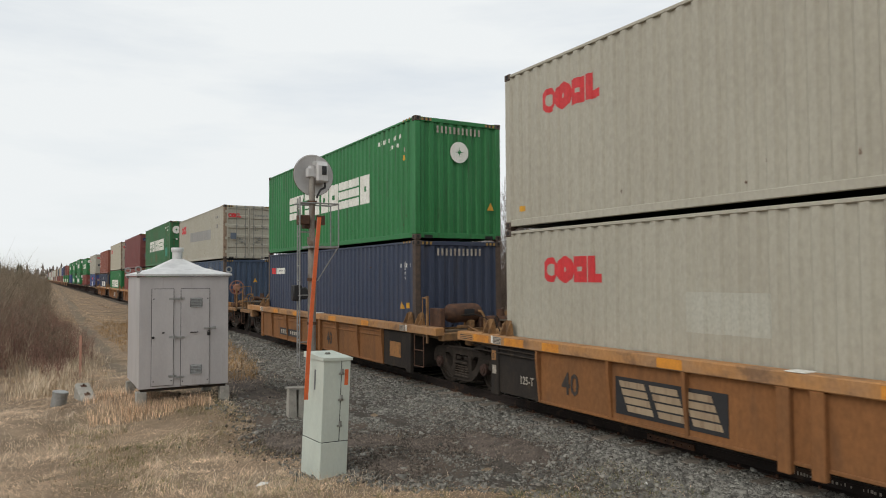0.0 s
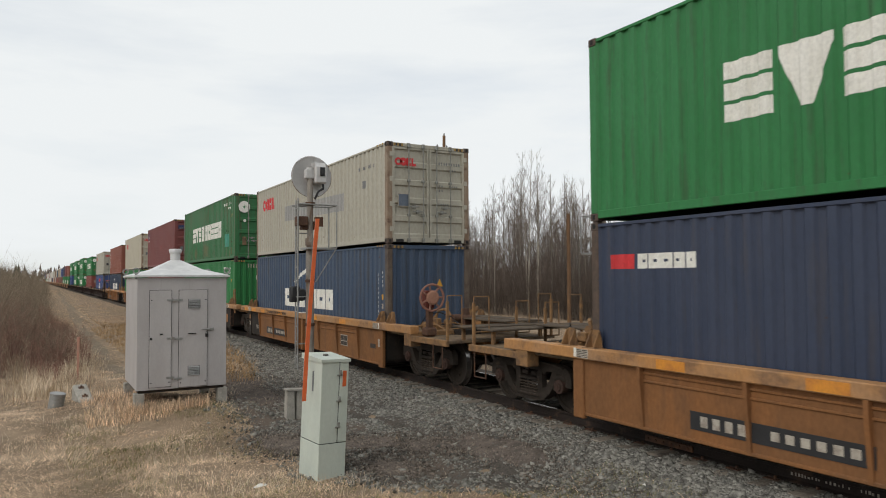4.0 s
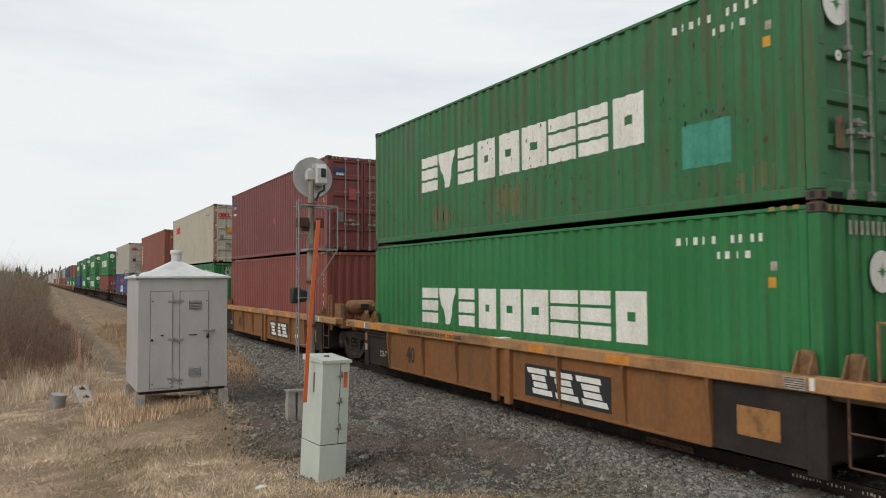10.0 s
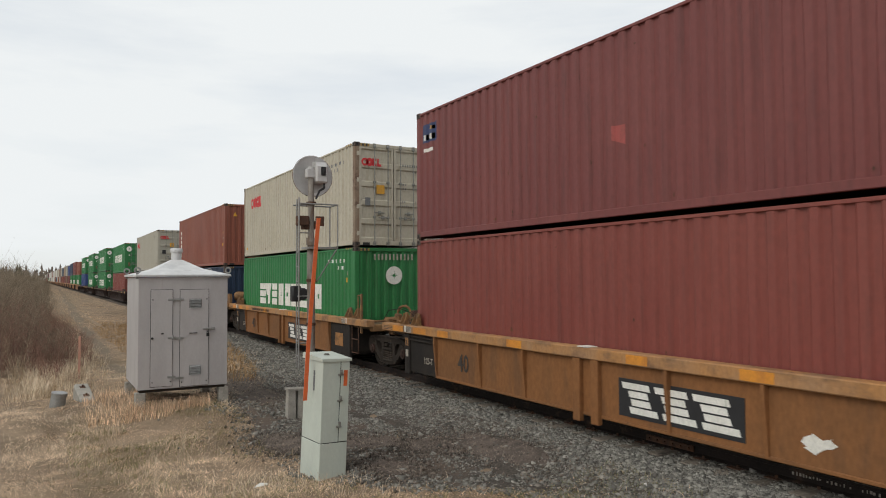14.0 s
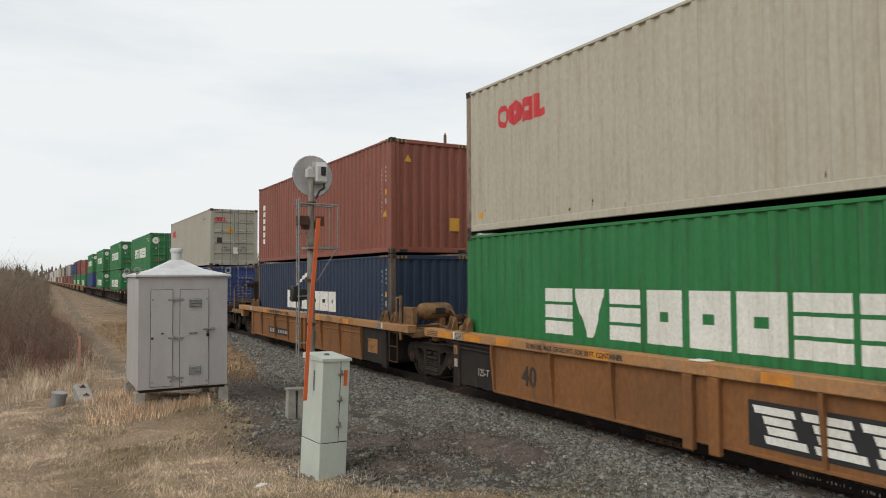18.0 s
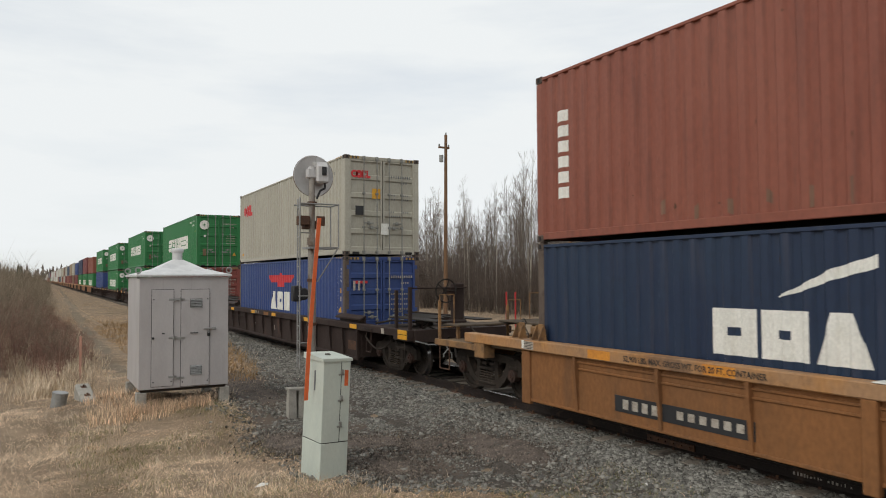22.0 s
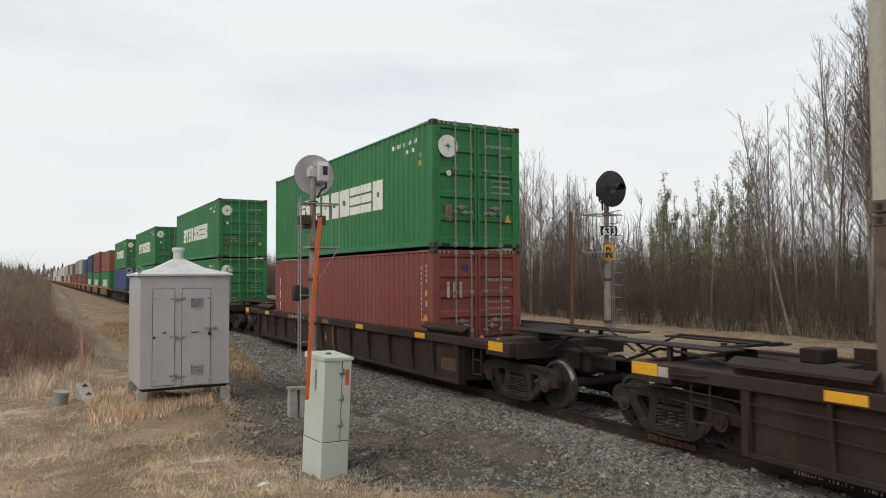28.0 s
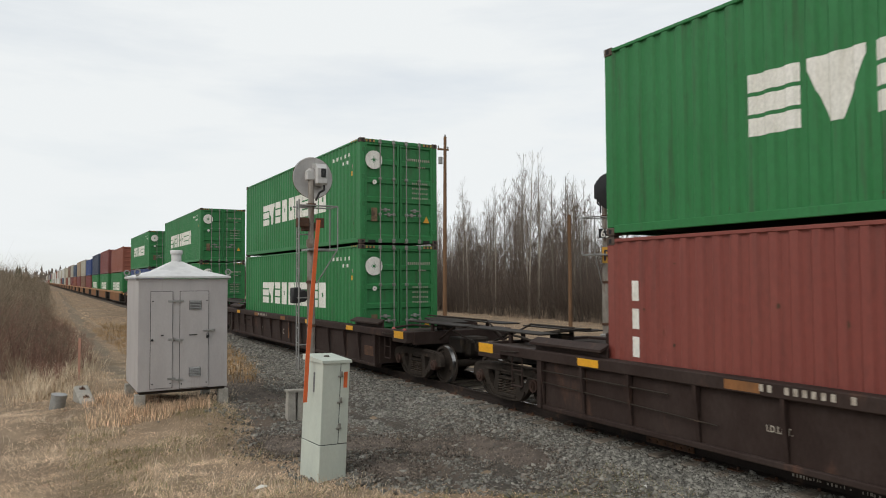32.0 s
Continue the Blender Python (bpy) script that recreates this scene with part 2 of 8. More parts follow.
STRAW = material("pale_straw", (0.66, 0.54, 0.4), 0.8, 0, (0.45, 0.35, 0.24), 0.3, 1.5, island=0.35, spec=0.15)
GREENGRASS = material("new_green_grass", (0.14, 0.15, 0.05), 0.8, 0, (0.23, 0.2, 0.09), 0.3, 2, island=0.35, spec=0.15)
TWIG = material("brown_twig_bark", (0.205, 0.168, 0.138), 0.85, 0, (0.14, 0.116, 0.097), 0.3, 2, island=0.4, spec=0.15)
THICKET = material("thicket_twigs", (0.29, 0.235, 0.17), 0.85, 0, (0.19, 0.15, 0.11), 0.3, 0.5, island=0.6, spec=0.15)
REDTWIG = material("reddish_twig_bark", (0.29, 0.165, 0.128), 0.85, 0, (0.2, 0.12, 0.095), 0.3, 1, island=0.5, spec=0.15)
SCRUB = material("brown_scrub_bark", (0.152, 0.118, 0.096), 0.85, 0, (0.098, 0.077, 0.065), 0.3, 0.5, island=0.55, spec=0.15)
REDBUD = material("reddish_bud", (0.13, 0.085, 0.07), 0.8, 0, (0.2, 0.13, 0.1), 0.3, 3, island=0.4, spec=0.15)
ASPEN = material("pale_aspen_bark", (0.31, 0.28, 0.23), 0.85, 0, (0.2, 0.18, 0.15), 0.3, 3, (1, 1, 0.5), (0.06, 0.055, 0.05), 0.66, 6, (1, 1, 2), 0.2, 30, random_shift=0.55, spec=0.15)
TREETWIG = material("grey_tan_twigs", (0.2, 0.165, 0.138), 0.85, 0, (0.14, 0.115, 0.1), 0.3, 2, island=0.35, spec=0.15)
RAILWEB = material("dark_rusty_rail", (0.03, 0.022, 0.019), 0.85, 0.0, (0.022, 0.018, 0.016), 0.3, 6, (1, 1, 1), (0.09, 0.055, 0.038), 0.62, 3, (1, 1, 1), 0.2, 50, spec=0.2)
DIRTSOIL = material("trodden_brown_soil", (0.15, 0.12, 0.1), 0.95, 0, (0.08, 0.068, 0.06), 0.3, 5, (1, 1, 1), (0.09, 0.08, 0.07), 0.58, 16, (1, 1, 1), 0.7, 30, spec=0.1)
PATHSOIL = material("trodden_grey_soil", (0.21, 0.165, 0.12), 0.95, 0, (0.14, 0.112, 0.085), 0.3, 2.5, (1, 1, 1), (0.27, 0.21, 0.135), 0.58, 1.2, (1, 1, 1), 0.5, 14, spec=0.1)
TANTWIG = material("tan_twig_bark", (0.43, 0.335, 0.235), 0.85, 0, (0.33, 0.255, 0.18), 0.3, 1, island=0.4, spec=0.15)
BUD = material("spring_bud_leaves", (0.27, 0.28, 0.16), 0.8, 0, (0.22, 0.22, 0.13), 0.3, 3, island=0.4, spec=0.15)
SPRUCE = material("dark_spruce_needles", (0.055, 0.065, 0.045), 0.9, 0, (0.075, 0.078, 0.055), 0.3, 3, island=0.4, spec=0.15)
LAMPK = material("matt_black_signal_paint", (0.018, 0.018, 0.02), 0.6, 0, None, 0.3, 5)
MASTM = material("weathered_mast_paint", (0.27, 0.245, 0.215), 0.7, 0.1, (0.2, 0.175, 0.15), 0.3, 5, (1, 1, 0.5), (0.14, 0.09, 0.06), 0.55, 4, (2, 2, 0.6), 0.15, 40)
SIGNALGREY = material("grey_signal_paint", (0.5, 0.49, 0.48), 0.5, 0.1, (0.42, 0.41, 0.405), 0.2, 4, (1, 1, 1), (0.22, 0.19, 0.17), 0.68, 5, STREAK, grain=0.035)
FADEDSTAKE = material("faded_orange_stake_paint", (0.48, 0.24, 0.17), 0.7, 0, (0.42, 0.24, 0.18), 0.2, 6)
REDSTAKE = material("red_stake_paint", (0.5, 0.03, 0.03), 0.5, 0, None, 0.2, 5)
LITTER = material("white_litter", (0.75, 0.74, 0.7), 0.6, 0, None, 0.15, 8)
HUBTAN = material("faded_pink_hub", (0.34, 0.18, 0.125), 0.75, 0, (0.27, 0.14, 0.1), 0.3, 6, spec=0.15)
OXIDE = material("dark_oxide_paint", (0.13, 0.035, 0.025), 0.7, 0, (0.09, 0.03, 0.022), 0.3, 6, spec=0.15)
BRAKEWHEEL = material("worn_red_oxide_paint", (0.26, 0.12, 0.085), 0.7, 0, (0.2, 0.095, 0.068), 0.3, 6)


# ---- mesh helpers ----
class Geo:
    """Gathers vertices and faces of one mesh."""

    def __init__(self):
        self.v, self.f = [], []

    def add(self, verts, faces):
        o = len(self.v)
        self.v += [tuple(p) for p in verts]
        self.f += [tuple(i + o for i in f) for f in faces]
        return self

    def box(self, x0, x1, y0, y1, z0, z1, b=0.0):
        if b <= 0:
            v = [(x, y, z) for z in (z0, z1) for y in (y0, y1) for x in (x0, x1)]
            return self.add(v, [(0, 2, 3, 1), (4, 5, 7, 6), (0, 1, 5, 4), (2, 6, 7, 3), (0, 4, 6, 2), (1, 3, 7, 5)])
        v, f = [], []
        c, h = ((x0 + x1) / 2, (y0 + y1) / 2, (z0 + z1) / 2), ((x1 - x0) / 2, (y1 - y0) / 2, (z1 - z0) / 2)
        b = min(b, *[k * 0.9 for k in h])
        idx = {}
        for sx in (-1, 1):
            for sy in (-1, 1):
                for sz in (-1, 1):
                    s = (sx, sy, sz)
                    for ax in range(3):
                        idx[s, ax] = len(v)
                        v.append(tuple(c[k] + s[k] * (h[k] - (0 if k == ax else b)) for k in range(3)))
        for ax in range(3):
            p, q = [k for k in range(3) if k != ax]
            for sg in (-1, 1):
                ring = []
                for a, d in ((-1, -1), (1, -1), (1, 1), (-1, 1)):
                    s = [0, 0, 0]
                    s[ax], s[p], s[q] = sg, a, d
                    ring.append(idx[tuple(s), ax])
                f.append(tuple(ring if (sg > 0) == (ax != 1) else ring[::-1]))
        for ax in range(3):
            p, q = [k for k in range(3) if k != ax]
            for a in (-1, 1):
                for d in (-1, 1):
                    s0, s1 = [0, 0, 0], [0, 0, 0]
                    s0[p], s0[q], s0[ax] = a, d, -1
                    s1[p], s1[q], s1[ax] = a, d, 1
                    s0, s1 = tuple(s0), tuple(s1)
                    f.append((idx[s0, p], idx[s1, p], idx[s1, q], idx[s0, q]))
        for s in {k[0] for k in idx}:
            f.append((idx[s, 0], idx[s, 1], idx[s, 2]))
        return self.add(v, f)

    def cyl(self, p, q, r, r2=None, n=12, cap=True):
        p, q = Vector(p), Vector(q)
        r2 = r if r2 is None else r2
        d = (q - p).normalized()
        a = d.orthogonal().normalized()
        c = d.cross(a)
        v = []
        for o, rr in ((p, r), (q, r2)):
            v += [o + (a * math.cos(2 * math.pi * i / n) + c * math.sin(2 * math.pi * i / n)) * rr for i in range(n)]
        f = [(i, (i + 1) % n, n + (i + 1) % n, n + i) for i in range(n)]
        if cap:
            f += [tuple(range(n))[::-1], tuple(range(n, 2 * n))]
        return self.add(v, f)

    def tube(self, pts, r, n=6):
        for p, q in zip(pts, pts[1:]):
            self.cyl(p, q, r, n=n)
        return self

    def stroke(self, pts, w, a, b, steps=5):
        """A smooth bar of width w along (y, z) points, from x = a to x = b."""
        line = []
        q = [pts[0]] + list(pts) + [pts[-1]]
        for i in range(1, len(q) - 2):
            for k in range(steps):
                t = k / steps
                line.append(tuple(0.5 * (2 * q[i][j] + (q[i + 1][j] - q[i - 1][j]) * t + (2 * q[i - 1][j] - 5 * q[i][j] + 4 * q[i + 1][j] - q[i + 2][j]) * t * t + (3 * q[i][j] - q[i - 1][j] - 3 * q[i + 1][j] + q[i + 2][j]) * t ** 3) for j in (0, 1)))
        line.append(tuple(pts[-1]))
        v, n = [], len(line)
        for i, (y, z) in enumerate(line):
            (y0, z0), (y1, z1) = line[max(0, i - 1)], line[min(n - 1, i + 1)]
            d = math.hypot(y1 - y0, z1 - z0) or 1.0
            ny, nz = -(z1 - z0) / d * w / 2, (y1 - y0) / d * w / 2
            v += [(a, y + ny, z + nz), (b, y + ny, z + nz), (b, y - ny, z - nz), (a, y - ny, z - nz)]
        f = [(4 * i + k, 4 * i + (k + 1) % 4, 4 * i + 4 + (k + 1) % 4, 4 * i + 4 + k) for i in range(n - 1) for k in range(4)]
        return self.add(v, f + [(0, 1, 2, 3), (4 * n - 4, 4 * n - 3, 4 * n - 2, 4 * n - 1)])

    def prism(self, prof, axis, a, b):
        """A closed profile drawn out along an axis: x takes (y, z) pairs, y takes (x, z), z takes (x, y)."""
        n = len(prof)
        put = {"x": lambda p, k: (k, p[0], p[1]), "y": lambda p, k: (p[0], k, p[1]), "z": lambda p, k: (p[0], p[1], k)}[axis]
        v = [put(p, a) for p in prof] + [put(p, b) for p in prof]
        f = [(i, (i + 1) % n, n + (i + 1) % n, n + i) for i in range(n)] + [tuple(range(n))[::-1], tuple(range(n, 2 * n))]
        return self.add(v, f)

    def lathe(self, prof, origin, axis="x", n=24):
        """Turns (radius, distance) pairs about an axis."""
        o = Vector(origin)
        A = {"x": Vector((1, 0, 0)), "y": Vector((0, 1, 0)), "z": Vector((0, 0, 1))}[axis]
        a = A.orthogonal().normalized()
        c = A.cross(a)
        v, m = [], len(prof)
        for i in range(n):
            w = a * math.cos(2 * math.pi * i / n) + c * math.sin(2 * math.pi * i / n)
            v += [o + w * r + A * d for r, d in prof]
        f = [(i * m + k, i * m + k + 1, (i + 1) % n * m + k + 1, (i + 1) % n * m + k) for i in range(n) for k in range(m - 1)]
        return self.add(v, f)

    def mesh(self, name, mat, smooth=False):
        me = bpy.data.meshes.new(name)
        me.from_pydata(self.v, [], self.f)
        bm = bmesh.new()
        bm.from_mesh(me)
        bmesh.ops.recalc_face_normals(bm, faces=bm.faces)
        bm.to_mesh(me)
        bm.free()
        me.materials.append(mat)
        if smooth:
            me.polygons.foreach_set("use_smooth", [True] * len(me.polygons))
            me.set_sharp_from_angle(angle=radians(40))
        return me


def part(name, g, mat, parent, label="", smooth=False, at=None):
    """Links a Geo, or a mesh made before, as one part under a thing or a part."""
    me = g.mesh(name, mat, smooth) if isinstance(g, Geo) else g
    ob = new(name, me)
    ob.parent = parent
    if at is not None:
        ob.matrix_basis = at
    if label:
        ob["label"] = label
    return ob


def thing(name, m, label, category, group=""):
    ob = new(name)
    ob.empty_display_size = 0.3
    ob.matrix_basis = m
    return tagged(ob, label, category, group)


def solid(name, g, mat, label, category="", group="", kind="", smooth=False, m=None):
    ob = new(name, g.mesh(name, mat, smooth) if isinstance(g, Geo) else g)
    if m is not None:
        ob.matrix_basis = m
    return tagged(ob, label, category, group, kind)


MESHES = {}


def shared(key, mat, build, smooth=False):
    k = (*key, mat.name)
    if k not in MESHES:
        MESHES[k] = build().mesh(key[0], mat, smooth)
    return MESHES[k]


def fast_mesh(name, verts, faces, mat, kind_tris=True):
    """A large mesh from arrays: verts (n, 3), faces (m, 3)."""
    me = bpy.data.meshes.new(name)
    me.vertices.add(len(verts))
    me.vertices.foreach_set("co", np.asarray(verts, dtype=np.float32).ravel())
    k = faces.shape[1]
    me.loops.add(faces.size)
    me.loops.foreach_set("vertex_index", faces.astype(np.int32).ravel())
    me.polygons.add(len(faces))
    me.polygons.foreach_set("loop_start", np.arange(0, faces.size, k, dtype=np.int32))
    me.update(calc_edges=True)
    me.materials.append(mat)
    return me

# ---- ground, ballast and track ----
TRACK_X, RAIL_Z = 8.95, 0.06


def lerp_table(t, table):
    for (a, va), (b, vb) in zip(table, table[1:]):
        if t <= b:
            k = max(0.0, (t - a) / (b - a))
            return va + (vb - va) * k
    return table[-1][1]


EDGE = ((-60, 7.4), (5.5, 7.2), (6.8, 6.0), (7.8, 5.2), (8.6, 4.2), (9.5, 3.4), (12, 3.2), (15.2, 3.3), (16.8, 4.0), (18.5, 5.0), (23, 6.2), (30, 6.9), (45, 7.2), (900, 7.3))


def gravel_edge(y):
    return lerp_table(y, EDGE) + 0.22 * noise.noise((0.9 * y, 3.1, 0)) + 0.1 * noise.noise((3.3 * y, 7.7, 0))


def ground_z(x, y):
    d = abs(x - TRACK_X)
    z = -0.36
    z += 0.22 * max(0.0, 1 - math.hypot(x - 2.2, (y - 16.5)) / 3.2) ** 0.7
    z += 0.95 * max(0.0, 1 - math.hypot(x, y) / 7.5) ** 0.8
    if d < 2.9:
        k = min(1.0, (2.9 - d) / 1.15)
        z = z * (1 - k) + (RAIL_Z - 0.2) * k
    if x < 3.5:
        # a low swale runs between the brush and the line
        z -= 0.25 * math.exp(-((x - 2.9) / 0.9) ** 2) * min(1.0, max(0.0, (y - 24) / 20))
    if d > 2.9 and -40 < x < 40 and -20 < y < 120:
        z += 0.09 * noise.noise((0.6 * x, 0.6 * y, 1.5)) + 0.05 * noise.noise((2.1 * x, 2.1 * y, 4.5))
    if x > 14:
        z -= 0.15
    return z


def spaced(*spans):
    out = []
    for a, b, step in spans:
        n = max(1, round((b - a) / step))
        out += [a + (b - a) * i / n for i in range(n)]
    return out + [spans[-1][1]]


def sheet(name, xs, ys, height, mat):
    v = np.array([(x, y, height(x, y)) for y in ys for x in xs])
    n = len(xs)
    i = np.array([[r * n + c, r * n + c + 1, (r + 1) * n + c + 1, (r + 1) * n + c] for r in range(len(ys) - 1) for c in range(n - 1)])
    me = fast_mesh(name, v, i, mat)
    me.polygons.foreach_set("use_smooth", [True] * len(me.polygons))
    return me


SOIL = material("dead_grass_and_soil", (0.285, 0.212, 0.145), 0.95, 0, (0.17, 0.128, 0.09), 0.3, 1.1, (1, 1, 1), (0.17, 0.13, 0.085), 0.62, 0.55, (1, 1, 1), 0.5, 9, spec=0.1)
BALLAST = material("brown_grey_ballast_bed", (0.1, 0.088, 0.076), 0.95, 0, (0.05, 0.044, 0.038), 0.3, 22, (1, 1, 1), (0.14, 0.108, 0.085), 0.55, 0.6, (1, 1, 1), 0.9, 26, spec=0.1)
xs = spaced((-2500, -200, 330), (-200, -30, 20), (-30, -8, 2), (-8, 14, 0.3), (14, 45, 1.5), (45, 220, 20), (220, 2500, 330))
ys = spaced((-2500, -200, 330), (-200, -12, 20), (-12, 4, 1), (4, 30, 0.35), (30, 70, 1.2), (70, 200, 8), (200, 800, 50), (800, 3000, 400))
path_rows = [22 + 3.0 * k for k in range(70)]
v = []
for k, y in enumerate(path_rows):
    c = 1.75 + 0.018 * y + 0.15 * noise.noise((0.2 * y, 1.2, 0))
    for d in (-0.42, -0.2, 0.0, 0.2, 0.42):
        w = d * (1 + 0.35 * noise.noise((0.7 * y, d * 9, 5)))
        v.append((c + w, y, ground_z(c + w, y) + (0.02 if abs(d) < 0.4 else -0.02)))
f = np.array([[r * 5 + c, r * 5 + c + 1, r * 5 + c + 6, r * 5 + c + 5] for r in range(len(path_rows) - 1) for c in range(4)])
tagged(new("footpath", fast_mesh("footpath", np.array(v), f, PATHSOIL)), "worn grey-brown footpath through dead grass", "path", kind="structure")
ground = new("ground", sheet("ground", xs, ys, ground_z, SOIL))
tagged(ground, "flat ground of matted tan dead grass and soil beside the railway", "ground", kind="structure")

ys = spaced((-60, 4, 2), (4, 30, 0.3), (30, 80, 1.5), (80, 900, 20))
v, f = [], []
COLS = 24
for y in ys:
    e0 = gravel_edge(y)
    for i in range(COLS):
        k = i / (COLS - 1)
        x = e0 + (12.0 - e0) * k
        side = -0.03 if i in (0, COLS - 1) else 0.014
        v.append((x, y, ground_z(x, y) + side + (0.012 * noise.noise((5 * x, 5 * y, 0)) if y < 40 else 0)))
f = np.array([[r * COLS + c, r * COLS + c + 1, (r + 1) * COLS + c + 1, (r + 1) * COLS + c] for r in range(len(ys) - 1) for c in range(COLS - 1)])
ballast = new("ballast_bed", fast_mesh("ballast_bed", np.array(v), f, BALLAST))
tagged(ballast, "grey crushed stone ballast bed with brown soil patches", "ballast", kind="structure")

DIRT = ((4.4, 17.6, 0.75, 2.6), (5.0, 19.9, 0.6, 1.6), (3.7, 11.9, 0.4, 0.8), (4.9, 11.2, 0.7, 0.6), (6.4, 9.4, 0.45, 1.3), (4.6, 9.5, 0.4, 0.5), (5.7, 10.4, 0.4, 0.5))


def dirt_amount(x, y):
    return max(1 - ((x - cx) / rx) ** 2 - ((y - cy) / ry) ** 2 for cx, cy, rx, ry in DIRT) + 0.55 * noise.noise((1.7 * x, 1.3 * y, 6.6))


# trodden brown soil between the stones
for cx, cy, rx, ry in DIRT:
    v, f = [], []
    for j in range(7):
        for i in range(36):
            a = 2 * math.pi * i / 36
            k = j / 6 * (1 + 0.3 * noise.noise((1.6 * math.cos(a), 1.6 * math.sin(a), cx * 3)) + 0.12 * noise.noise((5 * math.cos(a), 5 * math.sin(a), cy)))
            x, y = cx + rx * k * math.cos(a), cy + ry * k * math.sin(a)
            v.append((x, y, ground_z(x, y) + (0.034 if j < 5 else 0.02 if j == 5 else -0.03) + 0.01 * noise.noise((4 * x, 4 * y, 2))))
    f = np.array([[j * 36 + i, j * 36 + (i + 1) % 36, (j + 1) * 36 + (i + 1) % 36, (j + 1) * 36 + i] for j in range(6) for i in range(36)])
    tagged(new("soil_patch", fast_mesh("soil_patch", np.array(v), f, DIRTSOIL)), "trodden grey-brown soil between the ballast stones", "soil", kind="structure")


def rail(x):
    prof = [(-0.075, -0.172), (0.075, -0.172), (0.075, -0.16), (0.012, -0.14), (0.01, -0.045), (0.036, -0.035), (0.036, -0.004), (0.03, 0), (-0.03, 0), (-0.036, -0.004), (-0.036, -0.035), (-0.01, -0.045), (-0.012, -0.14), (-0.075, -0.16)]
    ob = thing("rail", pose(x, 0, RAIL_Z), "rusty steel rail with a polished running head", "rail", "rails of the track")
    part("rail_web", Geo().prism(prof, "y", -80, 900), RAILWEB, ob)
    if x < TRACK_X:
        rr = random.Random(9)
        g = Geo()
        for k in range(26):
            y = 4.45 + 0.045 * k + rr.uniform(0, 0.02)
            if rr.random() < 0.8:
                g.box(-0.0145, -0.011, y, y + rr.uniform(0.01, 0.03), -0.1 + rr.uniform(0, 0.015), -0.06 + rr.uniform(-0.01, 0.01))
        part("chalk_marking", g, MARKD, ob, "row of white chalk marks")["kind"] = "stuff"
    part("rail_head", Geo().box(-0.028, 0.028, -80, 900, -0.002, 0.0025), RAILTOP, ob, "polished rail head")
    for k in range(46):
        y = 3.0 + 0.56 * k
        part("tie_plate", shared(("tie_plate",), RUSTY, lambda: Geo().box(-0.17, 0.17, -0.1, 0.1, -0.182, -0.166, 0.004).box(-0.12, -0.085, -0.05, -0.02, -0.17, -0.13, 0.004).box(0.085, 0.12, 0.02, 0.05, -0.17, -0.13, 0.004)), RUSTY, ob, at=pose(0, y, 0))
    for k in range(30):
        y = 3.28 + 0.84 * k + 0.2 * (k % 3)
        part("rail_anchor", shared(("rail_anchor",), RUSTY, lambda: Geo().box(-0.1, 0.1, -0.02, 0.02, -0.2, -0.168, 0.004)), RUSTY, ob, at=pose(0, y, 0))
    return ob


GAUGE = 0.7175 + 0.036
for side in (-1, 1):
    rail(TRACK_X + side * GAUGE)
near_rail_joint = thing("rail_joint", pose(TRACK_X - GAUGE - 0.03, 7.55, RAIL_Z), "rusty bolted joint bar on the rail web", "rail joint")
part("joint_bar", Geo().box(-0.03, 0.0, -0.45, 0.45, -0.13, -0.04, 0.006), RUSTY, near_rail_joint)
for k in range(6):
    part("bolt", shared(("bolt",), RUSTY, lambda: Geo().cyl((-0.055, 0, -0.085), (-0.025, 0, -0.085), 0.018, n=6)), RUSTY, near_rail_joint, at=pose(0, -0.375 + 0.15 * k, 0))

TIES = new("cross_ties")
TIES.matrix_basis = pose(0, 0, RAIL_Z)
tagged(TIES, "weathered grey wooden cross ties bedded in ballast", "railway ties", kind="structure")
tie_mesh = Geo().box(-1.3, 1.3, -0.115, 0.115, -0.36, -0.182, 0.012).mesh("tie", TIEWOOD)
rng = random.Random(5)
for k in range(190):
    ob = new("tie", tie_mesh)
    ob.parent = TIES
    ob.matrix_basis = pose(TRACK_X + rng.uniform(-0.05, 0.05), -6 + 0.56 * k, rng.uniform(0.0, 0.022), 0, 0, rng.uniform(-1, 1))
far_ties = Geo()
for k in range(190, 900):
    y = -6 + 0.56 * k
    far_ties.box(TRACK_X - 1.3, TRACK_X + 1.3, y - 0.115, y + 0.115, -0.36, -0.18)
far = solid("far_ties", far_ties.mesh("far_ties", TIEWOOD), TIEWOOD, "", kind="stuff")
far.parent = TIES

# ---- the train ----
GAUGE_HALF = 1.219
PITCH, FLUTE = 0.278, 0.036


def flutes(a, b, depth=FLUTE, pitch=PITCH):
    """The folded line of a corrugated wall: (along, inward)."""
    n = max(1, round((b - a) / pitch))
    p = (b - a) / n
    out = []
    for i in range(n):
        s = a + i * p
        out += [(s, 0), (s + 0.375 * p, 0), (s + 0.5 * p, depth), (s + 0.875 * p, depth)]
    return out + [(b, 0)]


def clip(line, a, b):
    def at(s):
        for (p, u), (q, w) in zip(line, line[1:]):
            if p <= s <= q:
                return u + (w - u) * (s - p) / max(q - p, 1e-9)
        return 0.0
    return [(a, at(a))] + [q for q in line if a < q[0] < b] + [(b, at(b))]


LEN = 12.192
SIDE_LINE = flutes(0.17, LEN - 0.17)
END_LINE = flutes(-1.06, 1.06, 0.045, 0.265)


